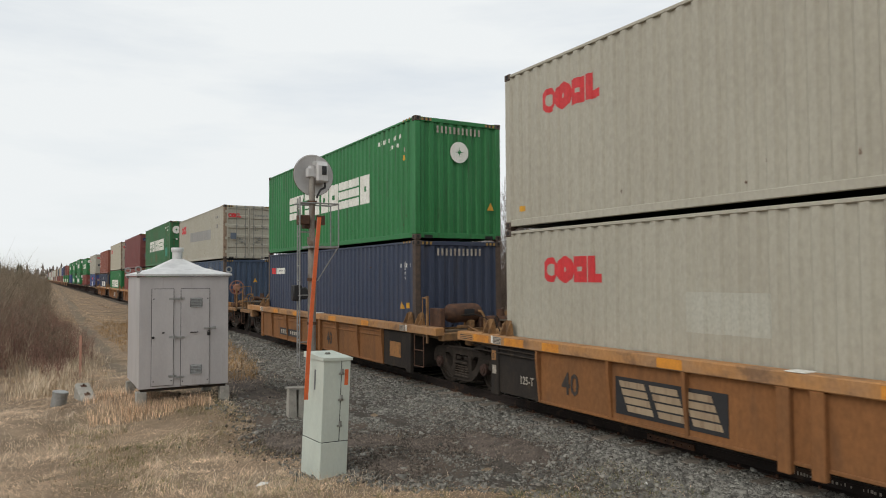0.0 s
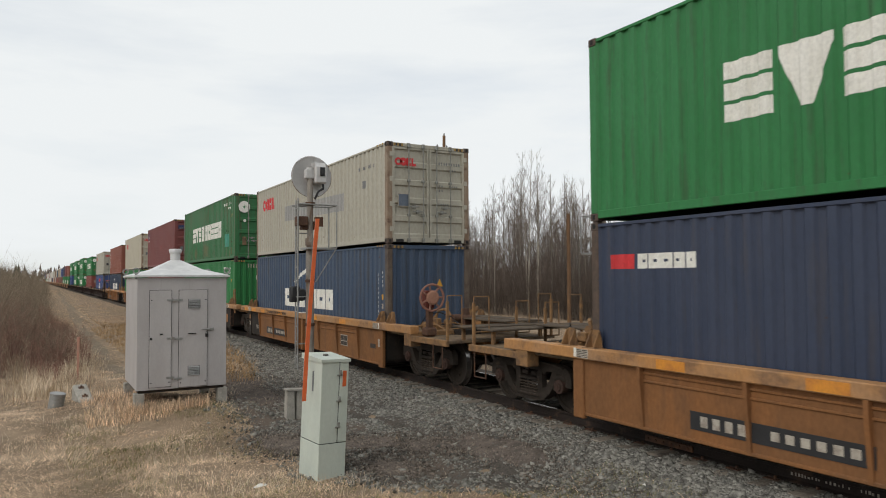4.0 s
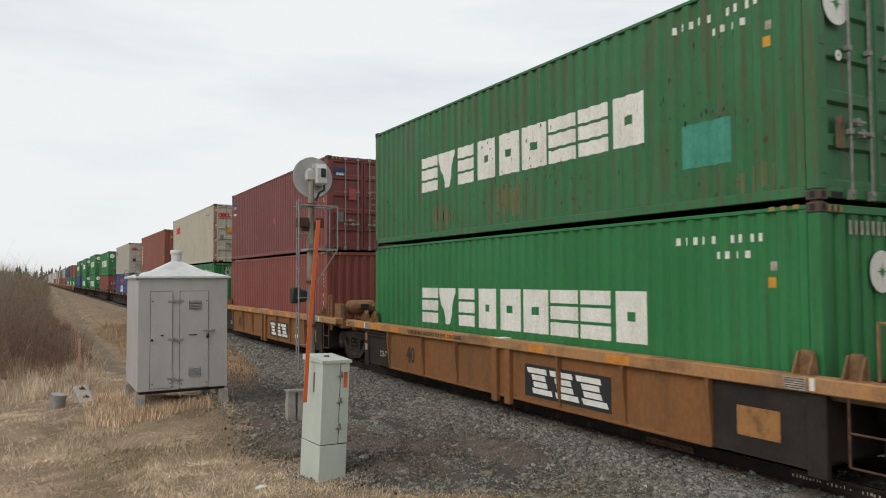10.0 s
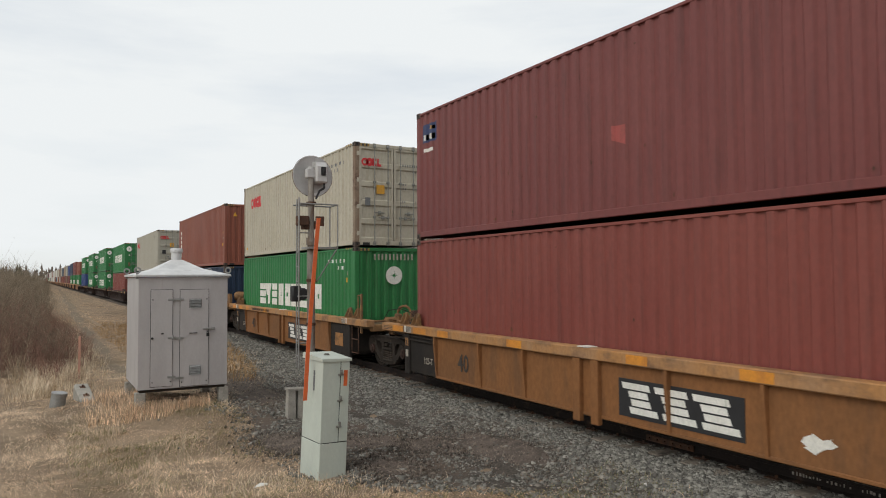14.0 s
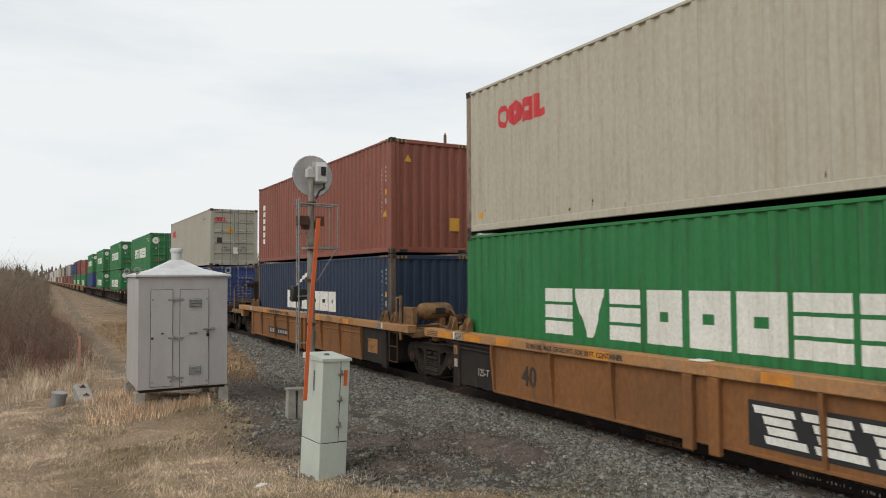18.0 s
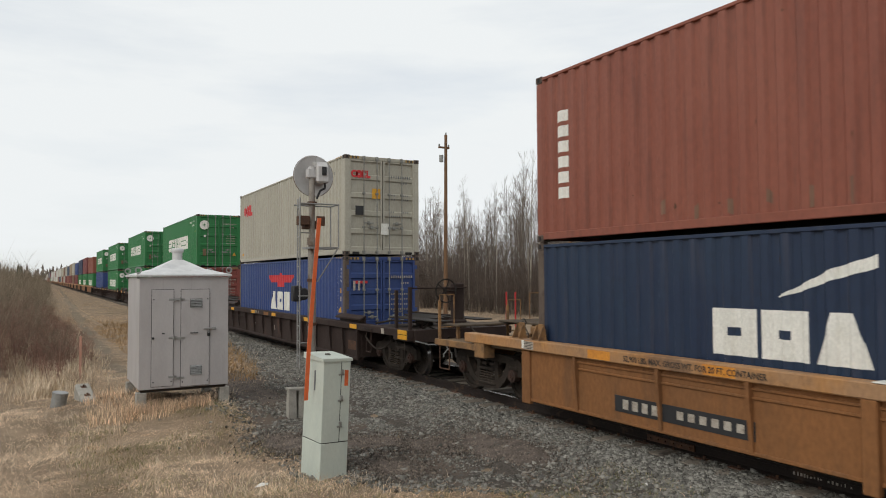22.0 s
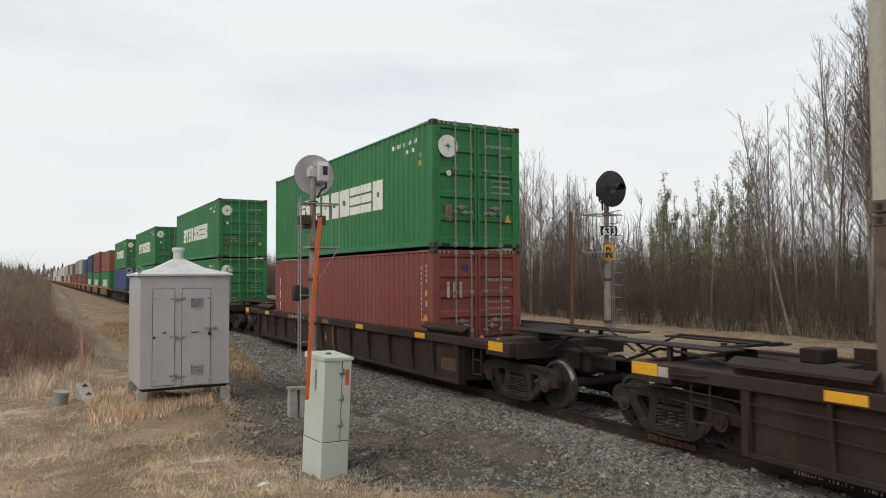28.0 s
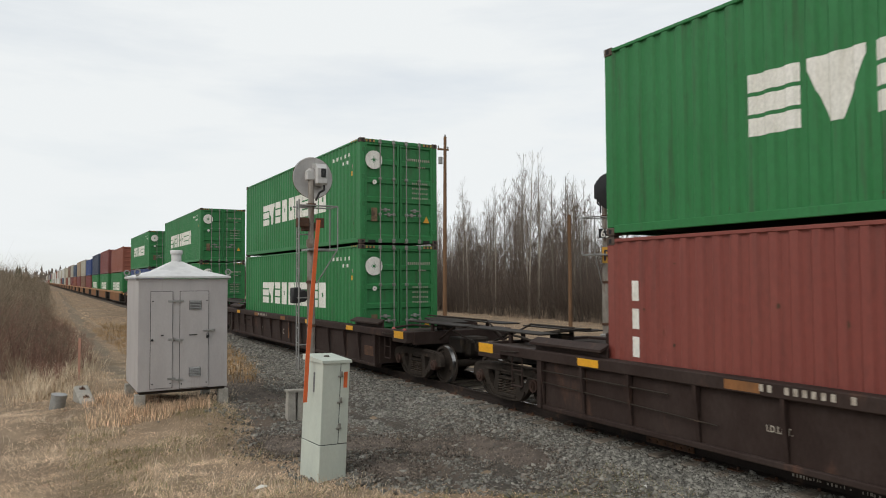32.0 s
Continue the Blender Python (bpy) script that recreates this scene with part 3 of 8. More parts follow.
def side_strip(g, x, ya, yb, za, zb, za2=None, zb2=None, lift=0.0):
    """A patch on the fluted near side; za2, zb2: its heights at yb."""
    za2, zb2 = za if za2 is None else za2, zb if zb2 is None else zb2
    line = clip(SIDE_LINE, ya, yb)
    sg = -1 if x < 0 else 1
    v = []
    for y, d in line:
        k = (y - ya) / (yb - ya)
        px = x - sg * (d - lift)
        v += [(px, y, za + (za2 - za) * k), (px, y, zb + (zb2 - zb) * k)]
    g.add(v, [(2 * i, 2 * i + 2, 2 * i + 3, 2 * i + 1) for i in range(len(line) - 1)])


def end_strip(g, xa, xb, za, zb, y=0.0, lift=0.0, flat=False):
    line = [(xa, 0), (xb, 0)] if flat else clip(END_LINE, xa, xb)
    v = []
    for x, d in line:
        v += [(x, y + d - lift, za), (x, y + d - lift, zb)]
    g.add(v, [(2 * i, 2 * i + 1, 2 * i + 3, 2 * i + 2) for i in range(len(line) - 1)])


WALL_X = GAUGE_HALF - 0.012


def block(g, ya, yb, za, zb, shape="b"):
    """One plain shape of a wordmark. b: three bars, w: wedge, h: block with a small hole, s: solid, a: upright wedge."""
    h, w = zb - za, yb - ya
    def put(a, b, c, d, c2=None, d2=None):
        side_strip(g, -WALL_X, ya + w * a, ya + w * b, za + h * c, za + h * d, None if c2 is None else za + h * c2, None if d2 is None else za + h * d2, lift=0.004)
    if shape == "b":
        for c in (0.0, 0.355, 0.71):
            put(0, 1, c, c + 0.29)
    elif shape == "w":
        put(0, 0.4, 0.85, 1, 0.0, 1)
        put(0.4, 0.6, 0, 1)
        put(0.6, 1, 0.0, 1, 0.85, 1)
    elif shape == "a":
        put(0, 0.3, 0, 0.02, 0, 1)
        put(0.3, 0.7, 0, 1)
        put(0.7, 1, 0, 1, 0, 0.02)
    elif shape == "h":
        put(0, 0.36, 0, 1)
        put(0.36, 0.64, 0, 0.42)
        put(0.36, 0.64, 0.6, 1)
        put(0.64, 1, 0, 1)
    else:
        put(0, 1, 0, 1)


def side_ring(g, yc, zc, r, r0=0.0, n=14, squash=1.0):
    """A ring that follows the flutes, built of upright strips."""
    def half(rr, u):
        return math.sqrt(max(0.0, rr * rr - u * u))
    us = sorted({r * math.cos(math.pi * i / n) for i in range(n + 1)} | {-r0, r0})
    for u0, u1 in zip(us, us[1:]):
        if u1 - u0 < 1e-6:
            continue
        o0, o1, i0, i1 = half(r, u0), half(r, u1), half(r0, u0), half(r0, u1)
        ya, yb = yc + squash * u0, yc + squash * u1
        side_strip(g, -WALL_X, ya, yb, zc + i0, zc + o0, zc + i1, zc + o1, lift=0.004)
        side_strip(g, -WALL_X, ya, yb, zc - o0, zc - i0, zc - o1, zc - i1, lift=0.004)


def end_ring(g, xc, zc, r, r0=0.0, y=-0.004, n=20, flat=True):
    v, f = [], []
    for i in range(n):
        a = 2 * math.pi * i / n
        for rr in (r0, r):
            x = xc + rr * math.cos(a)
            d = 0 if flat else clip(END_LINE, x, x + 0.001)[0][1]
            v.append((x, y + d, zc + rr * math.sin(a)))
    f = [(2 * i, 2 * i + 1, (2 * i + 3) % (2 * n), (2 * i + 2) % (2 * n)) for i in range(n)]
    g.add(v, f)


def wall_geo(x, h):
    g = Geo()
    side_strip(g, x, 0.17, LEN - 0.17, 0.15, h - 0.06)
    return g


def end_geo(h, flip):
    g = Geo()
    end_strip(g, -1.06, 1.06, 0.16, h - 0.1, 0.03)
    if flip:
        g.v = [(a, LEN - b, c) for a, b, c in g.v]
    return g


def door_geo(h, sx, deep):
    """A door leaf: horizontal folds inside a plain frame, hinges on the outer edge."""
    g = Geo()
    z0, z1 = 0.16, h - 0.12
    xa, xb = (0.012, 1.075)
    line, n = [(z0, 0.0)], 5
    for i in range(n):
        a, b = z0 + (z1 - z0) * i / n + 0.07, z0 + (z1 - z0) * (i + 1) / n - 0.05
        line += [(a, 0.0), (a + 0.035, deep), (b - 0.035, deep), (b, 0.0)]
    line.append((z1, 0.0))
    v = []
    for z, d in line:
        v += [(sx * (xa + 0.06), 0.02 + d, z), (sx * (xb - 0.07), 0.02 + d, z)]
    g.add(v, [(2 * i, 2 * i + 1, 2 * i + 3, 2 * i + 2) for i in range(len(line) - 1)])
    for a, b in ((xa, xa + 0.06), (xb - 0.07, xb)):
        g.box(min(sx * a, sx * b), max(sx * a, sx * b), 0.012, 0.07, z0, z1, 0.004)
    for k in range(4):
        z = z0 + 0.2 + (z1 - z0 - 0.4) * k / 3
        g.box(min(sx * 1.05, sx * 1.15), max(sx * 1.05, sx * 1.15), -0.004, 0.03, z - 0.06, z + 0.06, 0.006)
    return g


def bar_geo(h):
    g = Geo().cyl((0, -0.035, 0.06), (0, -0.035, h - 0.04), 0.017, n=8)
    for z in (0.1, h * 0.28, h * 0.62, h - 0.1):
        g.box(-0.04, 0.04, -0.06, 0.014, z - 0.035, z + 0.035, 0.008)
    for z in (0.045, h - 0.045):
        g.box(-0.035, 0.035, -0.05, 0.02, z - 0.03, z + 0.03, 0.006)
    return g


def handle_geo(sx):
    return Geo().box(min(0, sx * 0.3), max(0, sx * 0.3), -0.055, -0.038, -0.018, 0.018, 0.005).box(min(sx * 0.12, sx * 0.2), max(sx * 0.12, sx * 0.2), -0.05, 0.014, -0.05, 0.05, 0.006)


def container(label, colour, h, front, marks=(), post=None, bars=BAR, detail=2, ends_mark=None, cone=False):
    """A 40-foot box; its base centre at the front end is the origin. front: door or blind."""
    P = PAINT[colour]
    Q = post or P
    ob = thing("shipping_container", Matrix.Identity(4), label, "container", "stacked containers on the train")
    for s in (-1, 1):
        part("side_wall", shared(("side_wall", h, s), P, lambda: wall_geo(s * WALL_X, h)), P, ob)
        part("bottom_rail", shared(("bottom_rail", h, s), P, lambda: Geo().box(min(s * 1.13, s * 1.217), max(s * 1.13, s * 1.217), 0.17, LEN - 0.17, 0.036, 0.16, 0.008)), P, ob)
        part("top_rail", shared(("top_rail", h, s), P, lambda: Geo().box(min(s * 1.15, s * 1.217), max(s * 1.15, s * 1.217), 0.17, LEN - 0.17, h - 0.075, h - 0.022, 0.008)), P, ob)
    part("roof", shared(("roof", h), P, lambda: Geo().box(-1.15, 1.15, 0.05, LEN - 0.05, h - 0.045, h - 0.03)), P, ob)
    part("underframe", shared(("underframe",), BLACKP, lambda: Geo().box(-1.13, 1.13, 0.1, LEN - 0.1, 0.1, 0.15)), BLACKP, ob)
    for s in (-1, 1):
        for e in (0, 1):
            y0, y1 = ((0.0, 0.17) if e == 0 else (LEN - 0.17, LEN))
            lo, hi = (0.118, h - 0.118) if detail > 1 else (0.0, h + 0.026)
            part("corner_post", shared(("corner_post", h, s, e, detail), Q, lambda: Geo().box(min(s * 1.07, s * 1.215), max(s * 1.07, s * 1.215), y0 + 0.003, y1 - 0.003, lo, hi, 0.014)), Q, ob)
            for z in (0, 1) if detail > 1 else ():
                part("corner_casting", shared(("corner_casting", h, s, e, z, cone), CASTING, lambda: casting_geo(s, y0, y1, e, 0 if z == 0 else h - 0.118, cone)), CASTING, ob)
    for e in (0, 1):
        ya, yb = (0.012, 0.1) if e == 0 else (LEN - 0.1, LEN - 0.012)
        part("end_header", shared(("end_header", h, e), P, lambda: Geo().box(-1.07, 1.07, ya, yb, h - 0.118, h - 0.016, 0.01)), P, ob)
        part("end_sill", shared(("end_sill", e), P, lambda: Geo().box(-1.07, 1.07, ya, yb, 0.03, 0.16, 0.01)), P, ob)
    # dark plates on the sill paint the shade of recesses left uncut
    if detail > 1:
        for e, yn in ((0, 0.0095), (1, LEN - 0.0095)):
            for sg in (-1, 1):
                part("sill_notch", shared(("sill_notch",), SEAM, lambda: Geo().box(-0.11, 0.11, -0.004, 0.004, 0.025, 0.105)), SEAM, ob, at=pose(sg * 0.86, yn, 0))
    part("end_wall", shared(("end_wall", h, front == "door"), P, lambda: end_geo(h, front == "door")), P, ob)
    deep = 0.042
    flip = Matrix.Identity(4) if front == "door" else pose(0, LEN, 0, 0, 0, 180)
    if front == "door" or detail > 1:
        for s in (-1, 1):
            leaf = part("door", shared(("door", h, s), P, lambda: door_geo(h, s, deep)), P, ob, at=flip)
            if front == "door" and detail > 1:
                for k in (0.2, 0.62):
                    part("lock_bar", shared(("lock_bar", h), bars, lambda: bar_geo(h), True), bars, leaf, "zinc lock bar", at=pose(s * k, 0, 0))
                for k, z in ((0.2, 0.82), (0.62, 0.95)):
                    sx = 1 if k < 0.5 else -1
                    part("lever", shared(("lever", s * sx), bars, lambda: handle_geo(s * sx)), bars, leaf, at=pose(s * k, 0, z))
    for kind, *v in marks:
        MARKS[kind](ob, h, *v)
    return ob


def casting_geo(s, y0, y1, e, z, cone):
    """A plain corner block; its lifting slots are not cut in."""
    g = Geo().box(min(s * 1.057, s * 1.219), max(s * 1.057, s * 1.219), y0, y1, z, z + 0.118, 0.007)
    if z > 1 and cone:
        g.box(s * 1.138 - 0.05, s * 1.138 + 0.05, (y0 + y1) / 2 - 0.05, (y0 + y1) / 2 + 0.05, z + 0.11, z + 0.145)
    return g


def hole_marks(ob, h):
    """Dark plates on the corner blocks that paint the shade inside their lifting slots."""
    for z in (0.0, h - 0.118):
        for s in (-1, 1):
            part("casting_slot", shared(("end_slot_shade",), SEAM, lambda: Geo().box(-0.03, 0.03, -0.004, -0.001, 0.025, 0.095)), SEAM, ob, at=pose(s * 1.138, 0, z))
        for y in (0.085, LEN - 0.085):
            part("casting_slot", shared(("side_slot_shade",), SEAM, lambda: Geo().box(-1.2235, -1.2205, -0.03, 0.03, 0.025, 0.095)), SEAM, ob, at=pose(0, y, z))


def m_word(ob, h, ya, yb, za, zb, shapes, mat, gap=0.1, joined=False):
    """A wordmark drawn as plain shapes, which runs from the rear (yb) to the front (ya)."""
    n = len(shapes)
    w = (yb - ya) / n
    g = Geo()
    for i, c in enumerate(shapes[::-1]):
        block(g, ya + i * w + w * gap / 2, ya + (i + 1) * w - w * gap / 2, za, zb, c)
        if not joined:
            part("logo_shape", g, mat, ob)
            g = Geo()
    if joined:
        part("wordmark", g, mat, ob)["kind"] = "stuff"


def m_rings(ob, h, ya, yb, za, zb):
    """A red wordmark of rounded shapes: two rings, then two blocks."""
    w, r = (yb - ya) / 4, (zb - za) / 2
    for i, k in enumerate((3.5, 2.5)):
        g = Geo()
        side_ring(g, ya + k * w, (za + zb) / 2, r * (1.0 if i == 0 else 1.08), r * (0.5 if i == 0 else 0.25), 20, w / (2 * r) * 1.05)
        part("logo_ring", g, MARKR, ob, "red ring shape")
    g = Geo()
    block(g, ya + 1.06 * w, ya + 1.95 * w, za, zb, "h")
    part("logo_shape", g, MARKR, ob, "red block shape")
    g = Geo()
    side_strip(g, -WALL_X, ya + 0.55 * w, ya + 0.92 * w, za, zb, lift=0.004)
    side_strip(g, -WALL_X, ya + 0.05 * w, ya + 0.55 * w, za, za + 2 * r * 0.32, lift=0.004)
    part("logo_shape", g, MARKR, ob, "red angled shape")


def m_patch(ob, h, ya, yb, za, zb, mat, za2=None, zb2=None, name="painted_patch"):
    g = Geo()
    side_strip(g, -WALL_X, ya, yb, za, zb, za2, zb2, lift=0.003)
    part(name, g, mat, ob)


def m_swoosh(ob, h, ya, yb, za, zb):
    g = Geo()
    pts = [(0.0, 0.0), (0.25, 0.3), (0.55, 0.68), (1.0, 1.0)]
    wid = [0.02, 0.16, 0.27, 0.3]
    for (a, za_), (b, zb_), w0, w1 in zip(pts, pts[1:], wid, wid[1:]):
        y0, y1 = yb - (yb - ya) * a, yb - (yb - ya) * b
        hgt = zb - za
        side_strip(g, -WALL_X, y1, y0, za + hgt * (zb_ - w1), za + hgt * zb_, za + hgt * max(za_ - w0, -0.02), za + hgt * max(za_, 0.02), lift=0.004)
    part("emblem", g, MARKW, ob, "white curved emblem stroke")


def m_wings(ob, h, ya, yb, za, zb):
    g = Geo()
    hh = zb - za
    ym = (ya + yb) / 2
    side_strip(g, -WALL_X, ya, ya + 0.25, zb - hh * 0.12, zb, zb - hh * 0.62, zb, lift=0.004)
    side_strip(g, -WALL_X, ya + 0.25, yb - 0.25, zb - hh * 0.62, zb, lift=0.004)
    side_strip(g, -WALL_X, yb - 0.25, yb, zb - hh * 0.62, zb, zb - hh * 0.12, zb, lift=0.004)
    side_strip(g, -WALL_X, ym - 0.35, ym + 0.35, za, zb - hh * 0.6, lift=0.004)
    side_strip(g, -WALL_X, ym - 0.12, ym + 0.12, zb, zb + hh * 0.18, lift=0.004)
    part("emblem", g, MARKR, ob, "faded red winged emblem")


def m_column(ob, h, y, z0, z1, n, mat=None, w=0.042, fill=0.58):
    """A number written downwards: a column of small bars."""
    g = Geo()
    s = (z1 - z0) / n
    for i in range(n):
        side_strip(g, -WALL_X, y - w / 2, y + w / 2, z0 + i * s, z0 + (i + fill) * s, lift=0.004)
    part("number_marking", g, mat or MARKW, ob)["kind"] = "stuff"


def m_row(ob, h, ya, yb, z, n, mat=None, size=0.1, skip=()):
    g = Geo()
    s = (yb - ya) / n
    for i in range(n):
        if i not in skip:
            side_strip(g, -WALL_X, ya + i * s, ya + (i + 0.34) * s, z, z + size * 0.95, lift=0.004)
    part("number_marking", g, mat or MARKW, ob)["kind"] = "stuff"


def m_tri(ob, h, y, z, s=0.2):
    g = Geo()
    side_strip(g, -WALL_X, y - s / 2, y, z, z + 0.01, z, z + s, lift=0.005)
    side_strip(g, -WALL_X, y, y + s / 2, z, z + s, z, z + 0.01, lift=0.005)
    part("warning_sticker", g, MARKY, ob, "yellow triangular sticker")


def m_end_rows(ob, h, xa, xb, rows, mat=None, y=-0.003, size=0.045, n=11):
    """Small bars of lettering on the front end."""
    g = Geo()
    for z, a, b in rows:
        k = max(1, round((b - a) * n))
        for i in range(k):
            x = xa + (xb - xa) * (a + (b - a) * i / k)
            end_strip(g, x, x + (xb - xa) * (b - a) / k * 0.45, z, z + size * (1.7 if z == rows[0][0] else 1), y, flat=True)
    part("number_marking", g, mat or MARKD, ob)["kind"] = "stuff"


def m_end_disc(ob, h, x, z, r, mat=None, core=None, y=-0.004):
    g = Geo()
    end_ring(g, x, z, r, 0.0, y)
    d = part("round_emblem", g, mat or MARKW, ob, "round white emblem")
    g = Geo()
    for i in range(8):
        a = math.pi * i / 4
        r1 = r * (0.5 if i % 2 == 0 else 0.3)
        g.add([(x, y - 0.003, z), (x + r1 * math.cos(a), y - 0.003, z + r1 * math.sin(a)), (x + r * 0.13 * math.cos(a + 0.39), y - 0.003, z + r * 0.13 * math.sin(a + 0.39))], [(0, 1, 2)])
        g.add([(x, y - 0.003, z), (x + r * 0.13 * math.cos(a - 0.39), y - 0.003, z + r * 0.13 * math.sin(a - 0.39)), (x + r1 * math.cos(a), y - 0.003, z + r1 * math.sin(a))], [(0, 1, 2)])
    part("star", g, core or PAINT["green"], d)


def m_end_patch(ob, h, xa, xb, za, zb, mat, y=-0.003, name="painted_patch"):
    g = Geo()
    end_strip(g, xa, xb, za, zb, y, flat=True)
    part(name, g, mat, ob)


def m_end_rings(ob, h, xa, xb, za, zb, y=-0.005):
    g = Geo()
    w, r = (xb - xa) / 4, (zb - za) / 2
    end_ring(g, xa + 0.5 * w, (za + zb) / 2, r, r * 0.5, y)
    end_ring(g, xa + 1.5 * w, (za + zb) / 2, r * 1.05, r * 0.25, y)
    end_strip(g, xa + 2.1 * w, xa + 2.95 * w, za, za + r * 0.75, y, flat=True)
    end_strip(g, xa + 2.1 * w, xa + 2.5 * w, za + r * 0.75, zb - r * 0.6, y, flat=True)
    end_strip(g, xa + 2.1 * w, xa + 2.95 * w, zb - r * 0.6, zb, y, flat=True)
    end_strip(g, xa + 3.1 * w, xa + 3.45 * w, za, zb, y, flat=True)
    end_strip(g, xa + 3.45 * w, xa + 4.0 * w, za, za + r * 0.6, y, flat=True)
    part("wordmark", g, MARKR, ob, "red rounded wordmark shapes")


def m_end_tri(ob, h, x, z, s=0.2, y=-0.004):
    part("warning_sticker", Geo().add([(x - s / 2, y, z), (x + s / 2, y, z), (x, y, z + s)], [(0, 1, 2)]), MARKY, ob, "yellow triangular sticker")


def m_stripes(ob, h):
    """Black and yellow height stripes by the top corners."""
    for mat, odd in ((MARKYD, 0), (MARKK, 1)):
        g = Geo()
        for s in (-1, 1):
            for i in range(5):
                if i % 2 == odd:
                    a = s * (1.04 - 0.055 * i)
                    end_strip(g, min(a, a - s * 0.055), max(a, a - s * 0.055), h - 0.1, h - 0.03, 0.008, flat=True)
        part("height_stripe", g, mat, ob)["kind"] = "stuff"
    g = Geo()
    for i in range(3):
        a = 0.25 + 0.16 * i
        g.add([(-1.2185, a, h - 0.06), (-1.2185, a + 0.08, h - 0.06), (-1.2185, a + 0.08, h - 0.01), (-1.2185, a, h - 0.01)], [(0, 1, 2, 3)])
    part("height_stripe", g, MARKYD, ob)["kind"] = "stuff"


def m_scrape(ob, h, ya, yb, za, zb, n, mat, seed):
    """Vertical scraped streaks of uneven length."""
    rr = random.Random(seed)
    for i in range(n):
        y = ya + (yb - ya) * (i + rr.uniform(0.1, 0.6)) / n
        g = Geo()
        a, b = za + (zb - za) * rr.uniform(0, 0.35), zb - (zb - za) * rr.uniform(0, 0.4)
        side_strip(g, -WALL_X, y, y + rr.uniform(0.02, 0.07), a, b, a + rr.uniform(-0.05, 0.05), b + rr.uniform(-0.06, 0.06), lift=0.003)
        part("scraped_streak", g, mat, ob)


def m_spots(ob, h, ya, yb, za, zb, n, seed, mat=None):
    """Small rust and grime spots with short runs below them."""
    r = random.Random(seed)
    g = Geo()
    for i in range(n):
        y, z = r.uniform(ya, yb), za + (zb - za) * r.random() ** 1.3
        w, t = r.uniform(0.005, 0.022), r.uniform(0.012, 0.08)
        side_strip(g, -WALL_X, y - w, y, z, z + t * r.uniform(0.3, 0.8), z - t * r.uniform(0, 0.6), z + t, lift=0.006)
        side_strip(g, -WALL_X, y, y + w * r.uniform(0.3, 1), z - t * r.uniform(0, 1.2), z + t, z, z + t * r.uniform(0.3, 0.7), lift=0.006)
    part("rust_stain", g, mat or RUSTY, ob, "rust spots and scratches")["kind"] = "stuff"


MARKS = {"spots": m_spots, "scrape": m_scrape, "word": m_word, "rings": m_rings, "patch": m_patch, "swoosh": m_swoosh, "wings": m_wings, "column": m_column, "row": m_row, "tri": m_tri,
         "erow": m_end_rows, "edisc": m_end_disc, "epatch": m_end_patch, "erings": m_end_rings, "etri": m_end_tri, "stripes": m_stripes, "slots": hole_marks}
H96, H86 = 2.94, 2.6


# ---- trucks and well cars ----
def wheelset_geo(k=1.0):
    g = Geo()
    for s in (-1, 1):
        # flange inside, tapered tread outside, dished plate
        prof = [(0.08, -0.05), (0.12, -0.09), (0.2, -0.03), (0.36, -0.025), (0.37, -0.05), (0.44, -0.055), (0.447, -0.035), (0.42, -0.02), (0.418, 0.07), (0.40, 0.08), (0.36, 0.078), (0.35, 0.04), (0.2, 0.035), (0.13, 0.08), (0.08, 0.08)]
        g.lathe([(r * k, d * s) for r, d in prof], (s * 0.745, 0, 0), "x", 32)
    g.cyl((-0.99, 0, 0), (0.99, 0, 0), 0.085, n=12)
    for s in (-1, 1):
        for i in range(3):
            a = 2 * math.pi * i / 3
            g.cyl((s * 0.83, 0.28 * math.cos(a), 0.28 * math.sin(a)), (s * 0.795, 0.28 * math.cos(a), 0.28 * math.sin(a)), 0.02, n=6)
    return g


